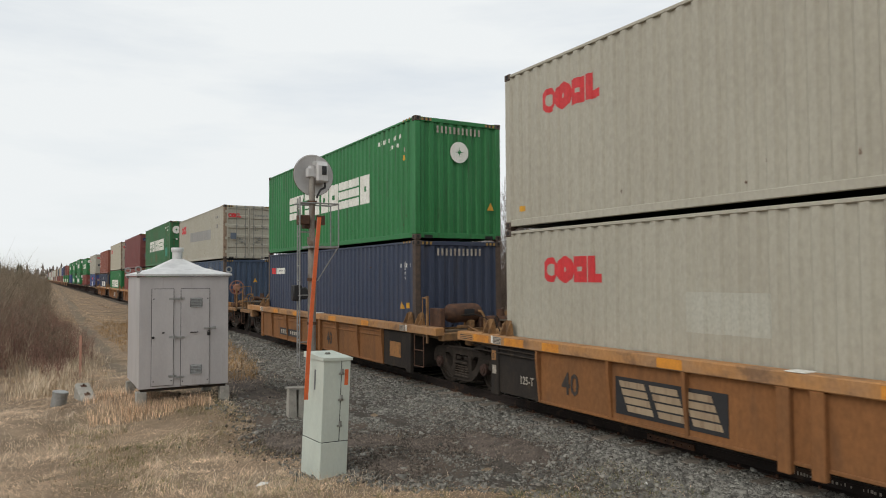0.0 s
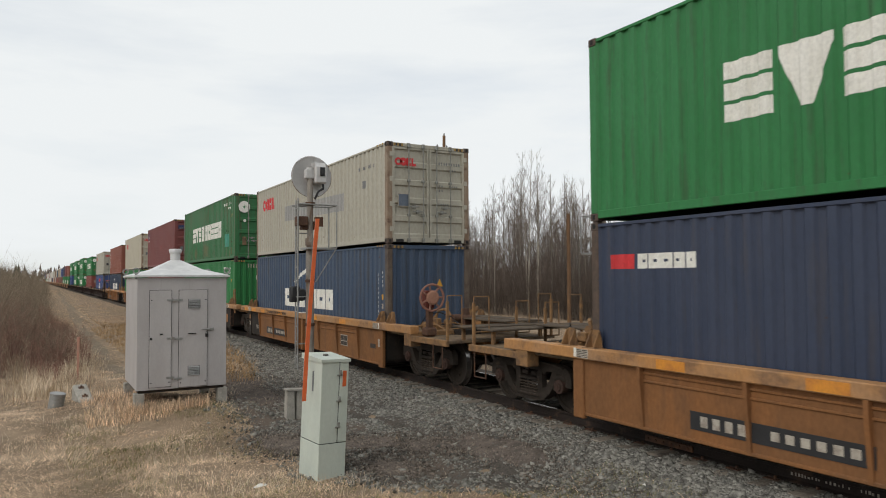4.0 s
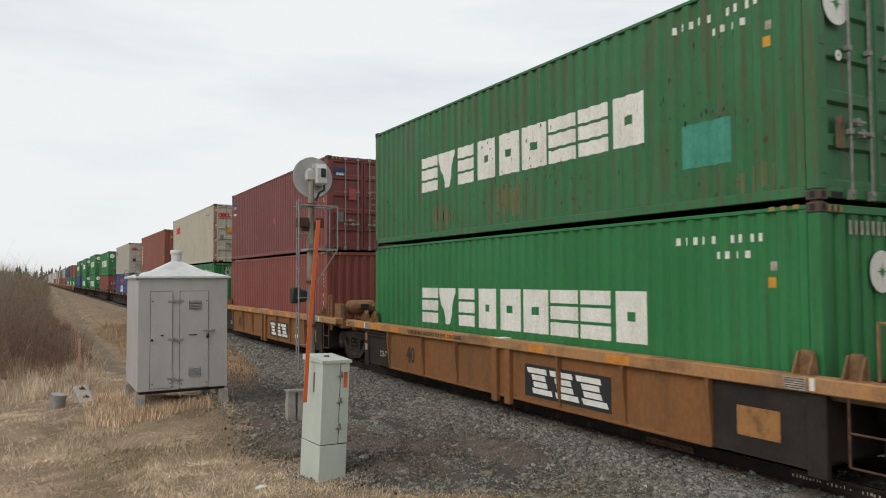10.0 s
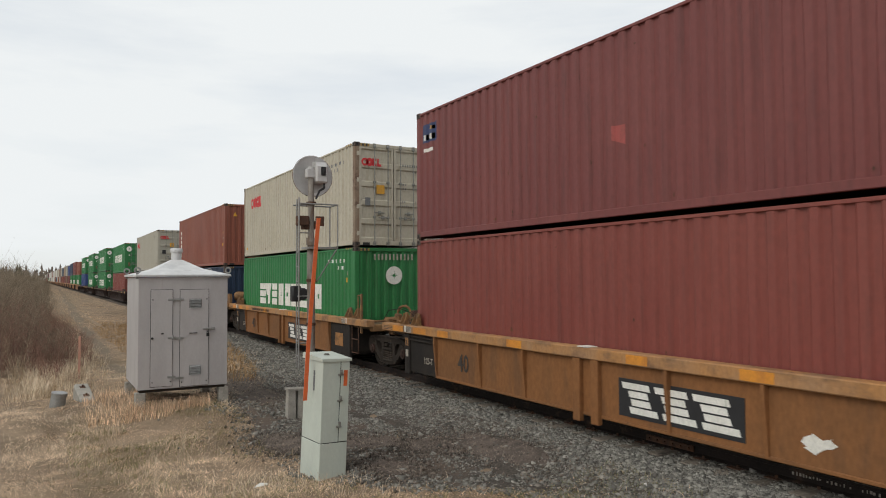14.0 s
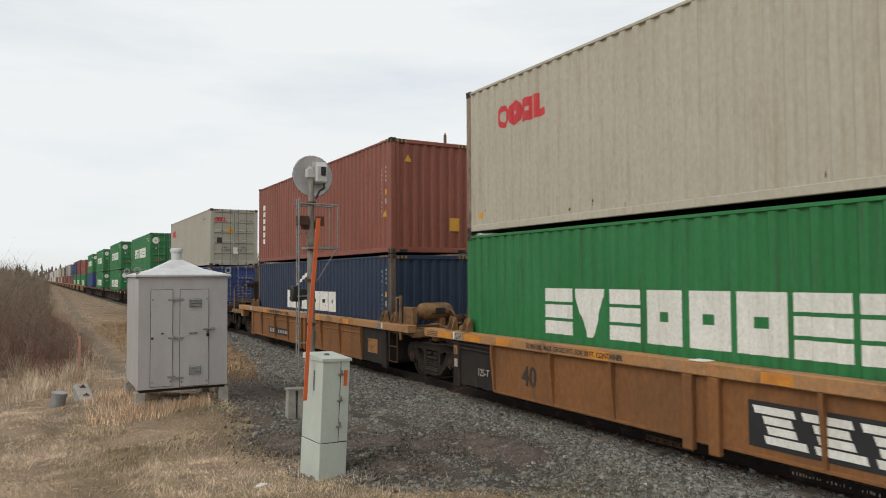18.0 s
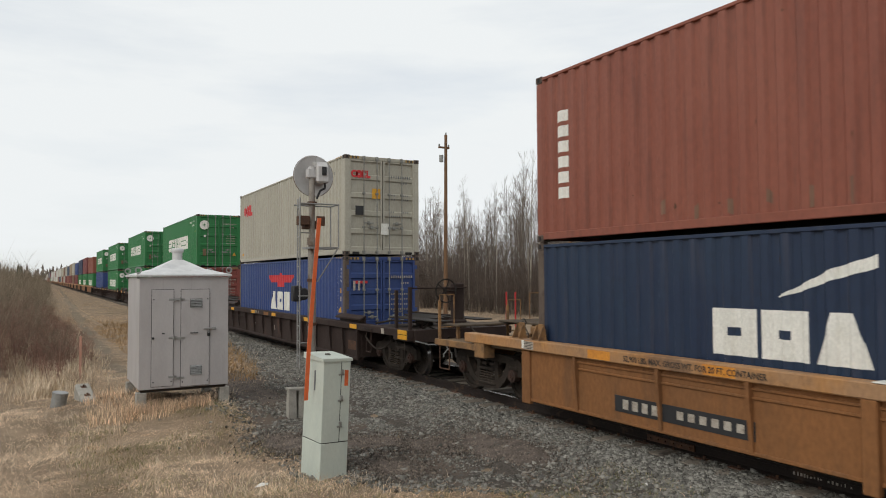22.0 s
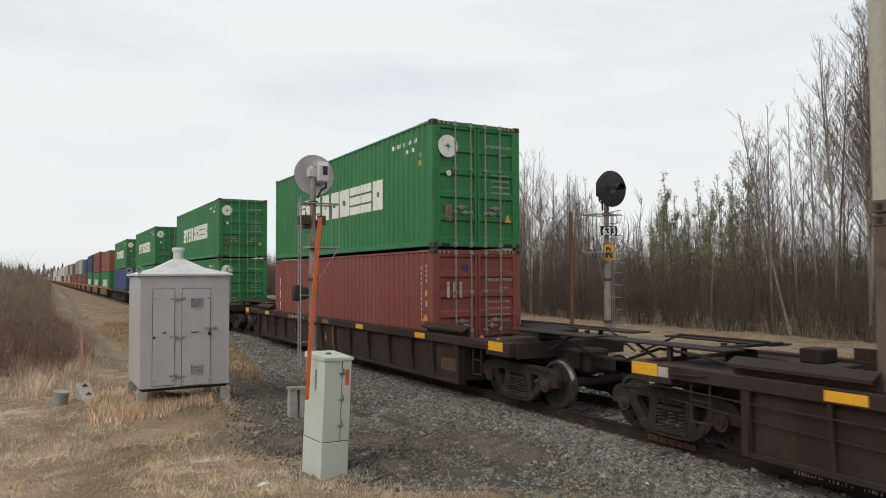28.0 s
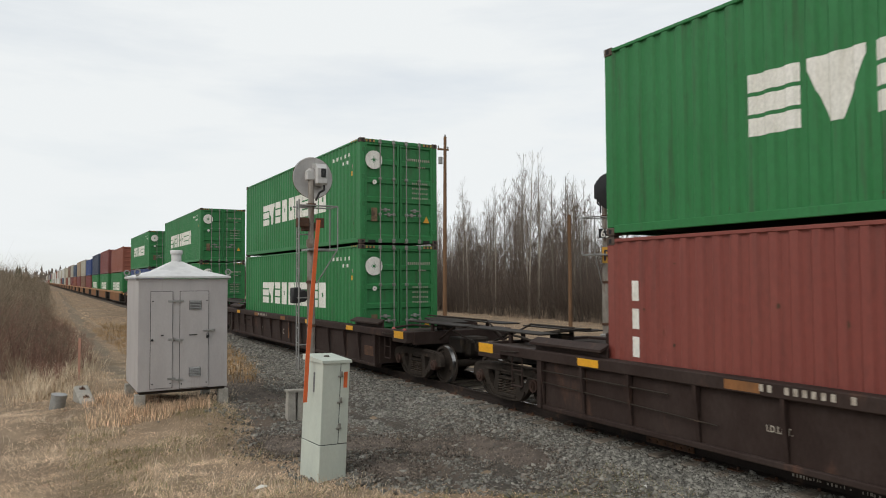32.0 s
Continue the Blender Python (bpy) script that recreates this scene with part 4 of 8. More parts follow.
def sideframe_geo(s):
    """A cast side frame with two windows and a spring nest between them."""
    a, b = min(s * 0.94, s * 1.05), max(s * 0.94, s * 1.05)
    g = Geo()
    g.stroke([(-1.1, 0.4), (-1.09, 0.55), (-0.96, 0.62), (-0.55, 0.65), (0.0, 0.655), (0.55, 0.65), (0.96, 0.62), (1.09, 0.55), (1.1, 0.4)], 0.155, a, b)
    g.stroke([(-0.84, 0.58), (-0.72, 0.46), (-0.6, 0.3), (-0.44, 0.16), (-0.25, 0.125), (0.25, 0.125), (0.44, 0.16), (0.6, 0.3), (0.72, 0.46), (0.84, 0.58)], 0.145, a - 0.004, b + 0.004)
    for d in (-1, 1):
        g.stroke([(d * 0.33, 0.63), (d * 0.34, 0.42), (d * 0.39, 0.15)], 0.15, a + 0.006, b - 0.006)
        g.stroke([(d * 0.71, 0.6), (d * 0.68, 0.5), (d * 0.7, 0.4)], 0.09, a + 0.004, b - 0.004)
        g.box(a - 0.01, b + 0.012, d * 0.89 - 0.13, d * 0.89 + 0.13, 0.46, 0.58, 0.03)
        g.box(a, b, d * 0.26 - 0.04, d * 0.26 + 0.04, 0.5, 0.56, 0.01)
    # rims that stand proud on the outer face
    o0, o1 = (b - 0.002, b + 0.03) if s > 0 else (a - 0.03, a + 0.002)
    g.stroke([(-0.96, 0.665), (-0.55, 0.695), (0.55, 0.695), (0.96, 0.665)], 0.03, o0, o1)
    g.stroke([(-0.6, 0.26), (-0.44, 0.11), (0.0, 0.075), (0.44, 0.11), (0.6, 0.26)], 0.03, o0, o1)
    g.box(a - 0.03, b + 0.03, -0.3, 0.3, 0.1, 0.17, 0.015)
    g.box(a - 0.02, b + 0.025, -0.26, 0.26, 0.43, 0.49, 0.015)
    g.box(a, b + 0.01, -0.2, 0.2, 0.52, 0.57, 0.015)
    return g


def heavy_frame_geo(s):
    """A deep cast side frame: rounded windows beside a wide spring nest."""
    a, b = min(s * 0.93, s * 1.06), max(s * 0.93, s * 1.06)
    g = Geo()
    g.stroke([(-1.12, 0.42), (-1.12, 0.55), (-1.05, 0.66), (-0.8, 0.71), (-0.4, 0.715), (0.0, 0.715), (0.4, 0.715), (0.8, 0.71), (1.05, 0.66), (1.12, 0.55), (1.12, 0.42)], 0.15, a, b)
    g.stroke([(-0.78, 0.66), (-0.7, 0.5), (-0.6, 0.36), (-0.48, 0.24), (-0.34, 0.19), (0.0, 0.18), (0.34, 0.19), (0.48, 0.24), (0.6, 0.36), (0.7, 0.5), (0.78, 0.66)], 0.145, a - 0.006, b + 0.006, 6)
    for d in (-1, 1):
        g.stroke([(d * 0.33, 0.7), (d * 0.32, 0.45), (d * 0.36, 0.19)], 0.13, a + 0.006, b - 0.006)
        g.prism([(d * 0.38, 0.68), (d * 0.56, 0.68), (d * 0.5, 0.62), (d * 0.42, 0.57)], "x", a + 0.01, b - 0.01)
        g.prism([(d * 0.4, 0.2), (d * 0.53, 0.3), (d * 0.47, 0.36), (d * 0.41, 0.34)], "x", a + 0.01, b - 0.01)
        g.box(a - 0.012, b + 0.014, d * 0.905 - 0.16, d * 0.905 + 0.16, 0.5, 0.64, 0.04)
        g.stroke([(d * 0.74, 0.6), (d * 0.72, 0.46), (d * 0.75, 0.33)], 0.07, a + 0.004, b - 0.004)
    o0, o1 = (b - 0.002, b + 0.035) if s > 0 else (a - 0.035, a + 0.002)
    g.stroke([(-1.0, 0.735), (-0.5, 0.785), (0.5, 0.785), (1.0, 0.735)], 0.03, o0, o1)
    g.stroke([(-0.58, 0.24), (-0.42, 0.14), (0.0, 0.115), (0.42, 0.14), (0.58, 0.24)], 0.03, o0, o1)
    g.box(a - 0.03, b + 0.035, -0.32, 0.32, 0.16, 0.2, 0.012)
    g.box(a - 0.03, b + 0.03, -0.27, 0.27, 0.44, 0.5, 0.015)
    for d in (-0.14, 0.14):
        g.box(a + 0.01, b + 0.012, d - 0.08, d + 0.08, 0.53, 0.6, 0.012)
    return g


def truck(parent, y, spin, heavy=False):
    """Two wheelsets in cast side frames; the heavy kind runs on larger wheels."""
    up, r, half = (0.063, 0.483, 0.905) if heavy else (0.0, 0.42, 0.89)
    t = part("truck", Geo().box(-0.95, 0.95, -0.2, 0.2, 0.42, 0.6, 0.04).box(-0.25, 0.25, -0.3, 0.3, 0.5, 0.7, 0.04), STEEL, parent, "cast steel freight truck, black with grime", at=pose(0, y, RAIL_Z + up))
    for s in (-1, 1):
        part("side_frame", shared(("side_frame", s, heavy), STEEL, lambda: heavy_frame_geo(s) if heavy else sideframe_geo(s)), STEEL, t)
        for d in (-1, 1):
            part("bearing_cap", shared(("bearing_cap", s), RUSTCAP, lambda: Geo().cyl((s * 0.97, 0, 0.42), (s * 1.1, 0, 0.42), 0.12, n=16).cyl((s * 1.1, 0, 0.42), (s * 1.13, 0, 0.42), 0.08, 0.07, n=12).cyl((s * 1.12, 0, 0.42), (s * 1.145, 0, 0.42), 0.03, n=6), True), RUSTCAP, t, at=pose(0, d * half, 0))
        for k in (-0.2, -0.067, 0.067, 0.2) if heavy else (-0.2, 0.0, 0.2):
            part("spring", shared(("spring", s), SPRING, lambda: spring_geo(s)), SPRING, t, at=pose(0, k, 0))
    for d in (-1, 1):
        w = part("wheelset", shared(("wheelset", heavy), STEEL, lambda: wheelset_geo(r / 0.42), True), STEEL, t, "pair of steel wheels on an axle", at=pose(0, d * half, 0.42))
        if spin:
            SPINS.append((w, d * half, r))
    return t


def spring_geo(s):
    g = Geo()
    for i in range(5):
        z = 0.2 + 0.05 * i
        g.lathe([(0.056, -0.013), (0.069, 0), (0.056, 0.013), (0.043, 0)], (s * 1.02, 0, z), "z", 12)
    return g


SPINS = []
CARS = []


def rib_geo(s, z0, z1, out0=1.41, out1=1.475):
    """A tapered stiffener on the side sheet."""
    return Geo().prism([(s * 1.385, z0), (s * out0, z0), (s * out1, z1 - 0.18), (s * out1, z1), (s * 1.385, z1)], "y", -0.028, 0.028)


def guide_geo(s, y):
    """A container guide: a sloped plate held by two gussets on a foot."""
    g = Geo()
    a, b = min(s * 1.26, s * 1.29), max(s * 1.26, s * 1.29)
    g.prism([(y - 0.13, 1.31), (y + 0.13, 1.31), (y + 0.1, 1.5), (y + 0.06, 1.6), (y - 0.06, 1.6), (y - 0.1, 1.5)], "x", a, b)
    for d in (-0.105, 0.085):
        g.prism([(s * 1.28, 1.31), (s * 1.42, 1.31), (s * 1.41, 1.36), (s * 1.31, 1.57), (s * 1.28, 1.58)], "y", y + d, y + d + 0.022)
    g.box(min(s * 1.25, s * 1.45), max(s * 1.25, s * 1.45), y - 0.15, y + 0.15, 1.305, 1.328, 0.004)
    return g


def ochre_car(label, front="shared", rear="shared", logo=None, tank=False, detail=2, spin=False, lettered=False, wheel=False):
    """A well unit for one 40-foot stack. Origin: on the rail's level under the front end of its container."""
    ob = thing("well_car", Matrix.Identity(4), label, "freight car", "cars of the train")
    f0 = -1.42 if front == "shared" else -1.75
    r1 = 13.58 if rear == "shared" else 14.28
    for s in (-1, 1):
        part("top_chord", Geo().box(min(s * 1.25, s * 1.48), max(s * 1.25, s * 1.48), f0, r1, 1.14, 1.32, 0.015), CHORD, ob, "orange top chord")
        part("side_sheet", Geo().box(min(s * 1.36, s * 1.388), max(s * 1.36, s * 1.388), 1.42, 11.0, 0.28, 1.145), ORANGE, ob, "ochre side sheet with grime")
        part("bottom_sill", Geo().box(min(s * 1.3, s * 1.405), max(s * 1.3, s * 1.405), 1.42 if front == "shared" else 0.05, 11.0 if rear == "shared" else 12.4, 0.25, 0.3, 0.01), ORANGE if detail > 1 else BLACKP, ob)
        for y0, y1, kind in ((-0.05, 1.42, front), (11.0, 12.45, rear)):
            part("end_sheet", Geo().box(min(s * 1.36, s * 1.389), max(s * 1.36, s * 1.389), y0, y1, 0.27, 1.145), BLACKP if kind == "shared" else ORANGE, ob, "black end sheet" if kind == "shared" else "")
        if detail > 1:
            for y in (1.42, 2.95, 4.45, 7.75, 9.2, 10.95):
                part("rib", shared(("rib", s), ORANGE, lambda: rib_geo(s, 0.28, 1.14)), ORANGE, ob, at=pose(0, y, 0))
            for y in (5.88, 6.3):
                part("main_post", shared(("main_post", s), ORANGE, lambda: Geo().box(min(s * 1.38, s * 1.475), max(s * 1.38, s * 1.475), -0.085, 0.085, 0.15, 1.14, 0.012)), ORANGE, ob, at=pose(0, y, 0))
            for z in (0.93, 1.04) if logo == "number" else ():
                part("stiffener", Geo().box(min(s * 1.385, s * 1.41), max(s * 1.385, s * 1.41), 1.45, 10.95, z, z + 0.035, 0.008), ORANGE, ob)
            part("chord_cap", Geo().box(min(s * 1.27, s * 1.485), max(s * 1.27, s * 1.485), 6.0, 6.25, 1.32, 1.335, 0.004), MARKW, ob, "worn white cap plate")
            for y, kind in ((-0.02, front), (12.3, rear)):
                part("corner_column", Geo().box(min(s * 1.34, s * 1.43), max(s * 1.34, s * 1.43), y - 0.12, y + 0.12, 0.2, 1.14, 0.015), BLACKP if kind == "shared" else ORANGE, ob)
                part("white_tick", Geo().box(min(s * 1.47, s * 1.484), max(s * 1.47, s * 1.484), y - 0.03, y + 0.03, 1.17, 1.31), MARKW, ob)
    part("well_floor", Geo().box(-1.36, 1.36, 0.0, 12.4, 0.3, 0.38), BLACKP, ob)
    for y in (-0.06, 12.35):
        part("bulkhead", Geo().box(-1.36, 1.36, y - 0.05, y + 0.02, 0.38, 1.2), BLACKP, ob)
    # end platforms
    for e in (0, 1):
        kind = (front, rear)[e]
        yy = (lambda v: v) if e == 0 else (lambda v: LEN - v)
        def span(a, b):
            a, b = yy(a), yy(b)
            return (min(a, b), max(a, b))
        lim = f0 if e == 0 else LEN - r1
        part("end_platform", Geo().box(-1.3, 1.3, *span(lim + 0.25, -0.1), 1.06, 1.17, 0.02), DECKGRIME if detail > 1 else ORANGE, ob, "worn ochre end platform")
        part("draft_sill", Geo().box(-0.4, 0.4, *span(-1.75 if kind == "shared" else -3.2, -0.1), 0.72, 1.06, 0.03), BLACKP if kind == "shared" else ORANGE, ob)
        if detail > 1:
            part("end_beam", Geo().box(-1.3, 1.3, *span(lim, lim + 0.22), 1.02, 1.2, 0.02), OCHRE, ob)
            for s in (-1, 1):
                for a in (0.16, -0.42):
                    part("container_guide", guide_geo(s, yy(a)), OCHRE, ob, "ochre container guide with gusset plates")
            part("hose", Geo().tube([(-0.5, yy(-0.6), 1.0), (-0.6, yy(-1.2), 0.82), (-0.35, yy(-1.7), 0.75), (-0.15, yy(-2.0), 0.9)], 0.018), BLACKP, ob)
            part("brake_pipe", Geo().tube([(-0.9, yy(-0.2), 1.22), (-0.85, yy(-0.9), 1.26), (-0.5, yy(-1.2), 1.3), (-0.35, yy(-1.8), 1.1)], 0.025).tube([(-0.2, yy(-0.2), 1.24), (-0.1, yy(-1.4), 1.34), (0.3, yy(-1.7), 1.2)], 0.022), OCHRE, ob)
            for x in (0.35, 0.95):
                part("crossover_plate", Geo().box(x - 0.24, x + 0.24, *span(-1.95 if kind == "shared" else -3.2, -0.7), 1.42, 1.46, 0.01), PLATE, ob, "worn grey tread plate")
                part("plate_bracket", Geo().box(x - 0.06, x + 0.06, *span(-1.2, -1.05), 1.17, 1.42), OCHRE, ob)
            part("air_pipe", Geo().tube([(-0.35, yy(-0.95), 1.2), (-0.36, yy(-0.98), 1.5), (-0.34, yy(-1.04), 1.62), (-0.26, yy(-1.14), 1.66), (-0.16, yy(-1.22), 1.62), (-0.12, yy(-1.27), 1.5), (-0.12, yy(-1.28), 1.2)], 0.03, 8), OCHRE, ob, "dusty tan air pipe, bent over")
            part("air_pipe", Geo().tube([(-0.12, yy(-1.1), 1.6), (-0.02, yy(-0.8), 1.66), (0.0, yy(-0.5), 1.6), (-0.05, yy(-0.3), 1.42), (-0.06, yy(-0.28), 1.2)], 0.022, 8), OCHRE, ob, "dusty tan air pipe, arched")
            part("pipe_bracket", Geo().box(-0.5, 0.05, *span(-1.25, -1.12), 1.17, 1.27, 0.01).box(-0.48, -0.36, *span(-1.24, -1.0), 1.27, 1.45, 0.02).box(-0.16, -0.02, *span(-1.2, -0.95), 1.27, 1.4, 0.03), OCHRE, ob)
            part("control_valve", Geo().box(0.1, 0.42, *span(-1.5, -1.2), 1.2, 1.52, 0.05).cyl((0.1, yy(-1.35), 1.45), (-0.12, yy(-1.35), 1.45), 0.09, n=12).cyl((0.26, yy(-1.35), 1.5), (0.26, yy(-1.35), 1.68), 0.1, 0.08, n=12), RUSTY if e == 0 else OCHRE, ob, "lumpy brake control valve")
            part("brake_lever", Geo().prism([(yy(-0.5), 1.3), (yy(-1.3), 1.62), (yy(-1.34), 1.7), (yy(-1.28), 1.72), (yy(-0.46), 1.38)], "x", 0.62, 0.65), OCHRE, ob)
            part("cable_loop", Geo().tube([(-0.75, yy(-0.9), 1.3), (-0.72, yy(-1.15), 1.55), (-0.5, yy(-1.4), 1.6), (-0.3, yy(-1.6), 1.5), (-0.2, yy(-1.9), 1.25), (-0.25, yy(-2.1), 1.0)], 0.011), BLACKP, ob)
            part("pin_housing", Geo().box(-0.75, -0.4, *span(-1.15, -0.85), 1.17, 1.36, 0.04) if not tank else Geo().box(0.7, 1.0, *span(-0.6, -0.3), 1.17, 1.36, 0.04), OCHRE, ob)
            # ladder and grab iron at the near corner
            lad = Geo().tube([(-1.47, yy(-0.42), 1.15), (-1.47, yy(-0.42), 0.42), (-1.47, yy(-0.86), 0.42), (-1.47, yy(-0.86), 1.15)], 0.014).tube([(-1.47, yy(-0.42), 0.78), (-1.47, yy(-0.86), 0.78)], 0.014)
            if kind == "shared" and e == 0:
                part("ladder", lad, RUSTY, ob, "rusty brown ladder")
                part("grab_post", Geo().box(-1.445, -1.39, *span(-0.97, -0.91), 0.95, 2.0, 0.01).tube([(-1.42, yy(-0.92), 1.95), (-1.42, yy(-0.72), 1.95), (-1.42, yy(-0.72), 1.35)], 0.017), OCHRE, ob, "ochre grab post")
            part("bracket_casting", Geo().box(-0.32, 0.32, *span(-2.0, -1.5), 0.78, 1.25, 0.05).cyl((-0.5, yy(-1.72), 1.0), (0.5, yy(-1.72), 1.0), 0.1, n=12), BLACKP, ob)
            if kind == "end":
                part("step_sill", Geo().box(-1.46, -1.38, *span(-3.35, -1.72), 0.98, 1.11, 0.01), OCHRE, ob, "ochre step sill")
                part("end_deck", Geo().box(-1.38, 1.46, *span(-3.3, lim + 0.1), 1.03, 1.09, 0.01), DECKGRIME, ob, "grimy brown end deck")
                part("drop_box", Geo().box(-1.47, -1.2, *span(-1.74, -1.4), 0.86, 1.16, 0.015), OCHRE, ob)
                part("step", Geo().tube([(-1.44, yy(-2.75), 1.05), (-1.44, yy(-2.75), 0.5), (-1.44, yy(-3.15), 0.5), (-1.44, yy(-3.15), 1.05)], 0.014), RUSTY, ob, "rusty sill step")
                part("walkway", Geo().box(-1.1, 1.3, *span(-3.6, -3.0), 1.36, 1.4, 0.01), PLATE, ob, "worn steel crossover walkway")
                for x in (-0.95, 1.1):
                    part("walkway_leg", Geo().box(x - 0.03, x + 0.03, *span(-3.25, -3.17), 1.08, 1.36), OCHRE, ob)
                for x, hh in ((-1.38, 2.05), (1.38, 2.05), (0.4, 1.9)):
                    q = 0.36 if x < 1 else -0.36
                    part("hand_rail", Geo().box(x - 0.03, x + 0.03, *span(-3.29, -3.24), 1.05, hh - 0.12, 0.008).tube([(x, yy(-3.26), hh - 0.14), (x, yy(-3.26), hh), (x + q, yy(-3.26), hh), (x + q, yy(-3.26), hh - 0.7), (x, yy(-3.26), hh - 0.7)], 0.013), OCHRE, ob, "ochre handrail loop")
                if e == 1 and tank == "ochre":
                    bw = Geo()
                    yb = yy(-2.1)
                    for i in range(20):
                        a0, a1 = math.pi * i / 10, math.pi * (i + 1) / 10
                        bw.cyl((1.1 + 0.26 * math.cos(a0), yb, 2.05 + 0.26 * math.sin(a0)), (1.1 + 0.26 * math.cos(a1), yb, 2.05 + 0.26 * math.sin(a1)), 0.02, n=6)
                    for i in range(8):
                        a0 = math.pi * i / 4
                        bw.cyl((1.1, yb, 2.05), (1.1 + 0.26 * math.cos(a0), yb, 2.05 + 0.26 * math.sin(a0)), 0.014, n=6)
                    part("brake_wheel", bw, BLACKP, ob, "black spoked hand brake wheel")
                    part("brake_stand", Geo().box(0.95, 1.1, yb - 0.3, yb - 0.05, 1.1, 2.2, 0.04), STEEL, ob)
                    for xa in (0.75, 1.2):
                        part("stand_post", Geo().box(xa, xa + 0.08, yb - 0.3, yb - 0.22, 1.1, 2.0, 0.01), OCHRE, ob)
                part("coupler", Geo().box(-0.12, 0.12, *span(-4.0, -3.1), 0.76, 0.98, 0.03).box(-0.2, 0.16, *span(-4.25, -3.95), 0.68, 1.04, 0.06), STEEL, ob, "grimy knuckle coupler", )
                part("air_hose", Geo().tube([(-0.4, yy(-3.3), 0.95), (-0.5, yy(-3.8), 0.62), (-0.35, yy(-4.3), 0.55), (-0.2, yy(-4.6), 0.7)], 0.03, 8), BLACKP, ob)
                if wheel and e == 0:
                    bw = Geo()
                    yb = -2.1
                    n = 20
                    for i in range(n):
                        a0, a1 = 2 * math.pi * i / n, 2 * math.pi * (i + 1) / n
                        bw.cyl((-1.1 + 0.3 * math.cos(a0), yb, 1.98 + 0.3 * math.sin(a0)), (-1.1 + 0.3 * math.cos(a1), yb, 1.98 + 0.3 * math.sin(a1)), 0.026, n=6)
                    for i in range(7):
                        a0 = 2 * math.pi * i / 7
                        bw.cyl((-1.1, yb + 0.03, 1.98), (-1.1 + 0.3 * math.cos(a0), yb, 1.98 + 0.3 * math.sin(a0)), 0.03, 0.02, n=6)
                    bw.cyl((-1.1, yb - 0.03, 1.98), (-1.1, yb + 0.1, 1.98), 0.09, n=12)
                    wheel_ob = part("brake_wheel", bw, BRAKEWHEEL, ob, "faded red hand brake wheel")
                    part("hub_disc", Geo().cyl((-1.1, yb - 0.05, 1.98), (-1.1, yb - 0.03, 1.98), 0.13, 0.165, n=20).cyl((-1.1, yb - 0.07, 1.98), (-1.1, yb - 0.05, 1.98), 0.03, n=8), HUBTAN, wheel_ob, "faded pink hub disc")
                    part("brake_stand", Geo().box(-1.17, -1.03, yb + 0.06, yb + 0.2, 1.1, 1.75, 0.02).box(-1.25, -0.95, yb + 0.02, yb + 0.25, 1.1, 1.3, 0.04), RUSTY, ob)
                    part("gear_box", Geo().box(-1.2, -0.98, yb + 0.08, yb + 0.34, 1.72, 2.14, 0.03), OXIDE, ob, "dark red gear box")
    if tank:
        part("air_reservoir", Geo().lathe([(0.0, -0.46), (0.14, -0.44), (0.2, -0.37), (0.215, -0.28), (0.215, 0.28), (0.2, 0.37), (0.14, 0.44), (0.0, 0.46)], (-0.52, -0.98, 1.6), "x", 24), OCHRE if tank == "ochre" else RUSTY, ob, "round air reservoir", smooth=True)
        for xa, xb, zt in ((-1.25, -1.12, 1.72), (-0.2, -0.1, 1.5)):
            part("reservoir_bracket", Geo().box(xa, xb, -1.22, -0.74, 1.17, zt, 0.015), OCHRE if tank == "ochre" else RUSTY, ob)
        part("data_plate", Geo().box(-0.62, -0.36, -1.215, -1.2, 1.55, 1.7), MARKK, ob, at=pose(0, -0.012, 0))
    truck(ob, -1.8 if front == "shared" else -1.75, spin, True)
    if rear == "end":
        truck(ob, 14.1, spin, True)
    # lettering on the near side
    x = -1.392
    def plate(name, ya, yb, za, zb, mat, lift=0.0, lab=""):
        part(name, Geo().box(x - 0.004 - lift, x + 0.004, ya, yb, za, zb), mat, ob, lab)
    if detail > 1:
        for a, b in ((2.15, 2.61), (4.46, 5.04), (7.9, 8.4), (10.1, 10.6)) if logo == "number" else ((2.78, 3.25), (4.76, 5.18), (7.75, 8.2), (10.33, 10.77)):
            part("chord_patch", Geo().box(-1.4825, -1.478, a, b, 1.16, 1.295), ORPATCH, ob, "brighter orange reflective patch")
        for a in (0.06, 12.0):
            strip = part("reflective_strip", Geo().box(-1.4825, -1.478, a, a + 0.27, 1.16, 1.3), MARKD, ob, "ribbed grey strip")
            for k in range(5):
                part("strip_line", Geo().box(-1.4845, -1.481, a + 0.01, a + 0.26, 1.175 + 0.026 * k, 1.184 + 0.026 * k), MARKF, strip)
        if front == "end":
            part("corner_plate", Geo().box(-1.4345, -1.43, 0.02, 0.11, 0.71, 0.9), MARKD, ob, "pale square plate")
        if rear == "shared":
            plate_b = part("corner_plate", Geo().box(-1.4345, -1.43, 12.24, 12.38, 0.85, 1.03), NOTICE, ob, "small orange plate with a letter")
            lettering("B", plate_b, (-1.4365, 12.355, 0.88), 0.11, MARKF)
            for z in (0.98, 1.06):
                part("train_line_pipe", Geo().tube([(-1.42, 11.05, z), (-1.42, 12.5, z + 0.02), (-1.3, 13.2, z + 0.02)], 0.016), STEEL, ob)
            for a, b in ((11.3, 11.9), (12.42, 12.95)):
                part("chord_patch", Geo().box(-1.4825, -1.478, a, b, 1.16, 1.295), ORPATCH, ob, "brighter orange reflective patch")
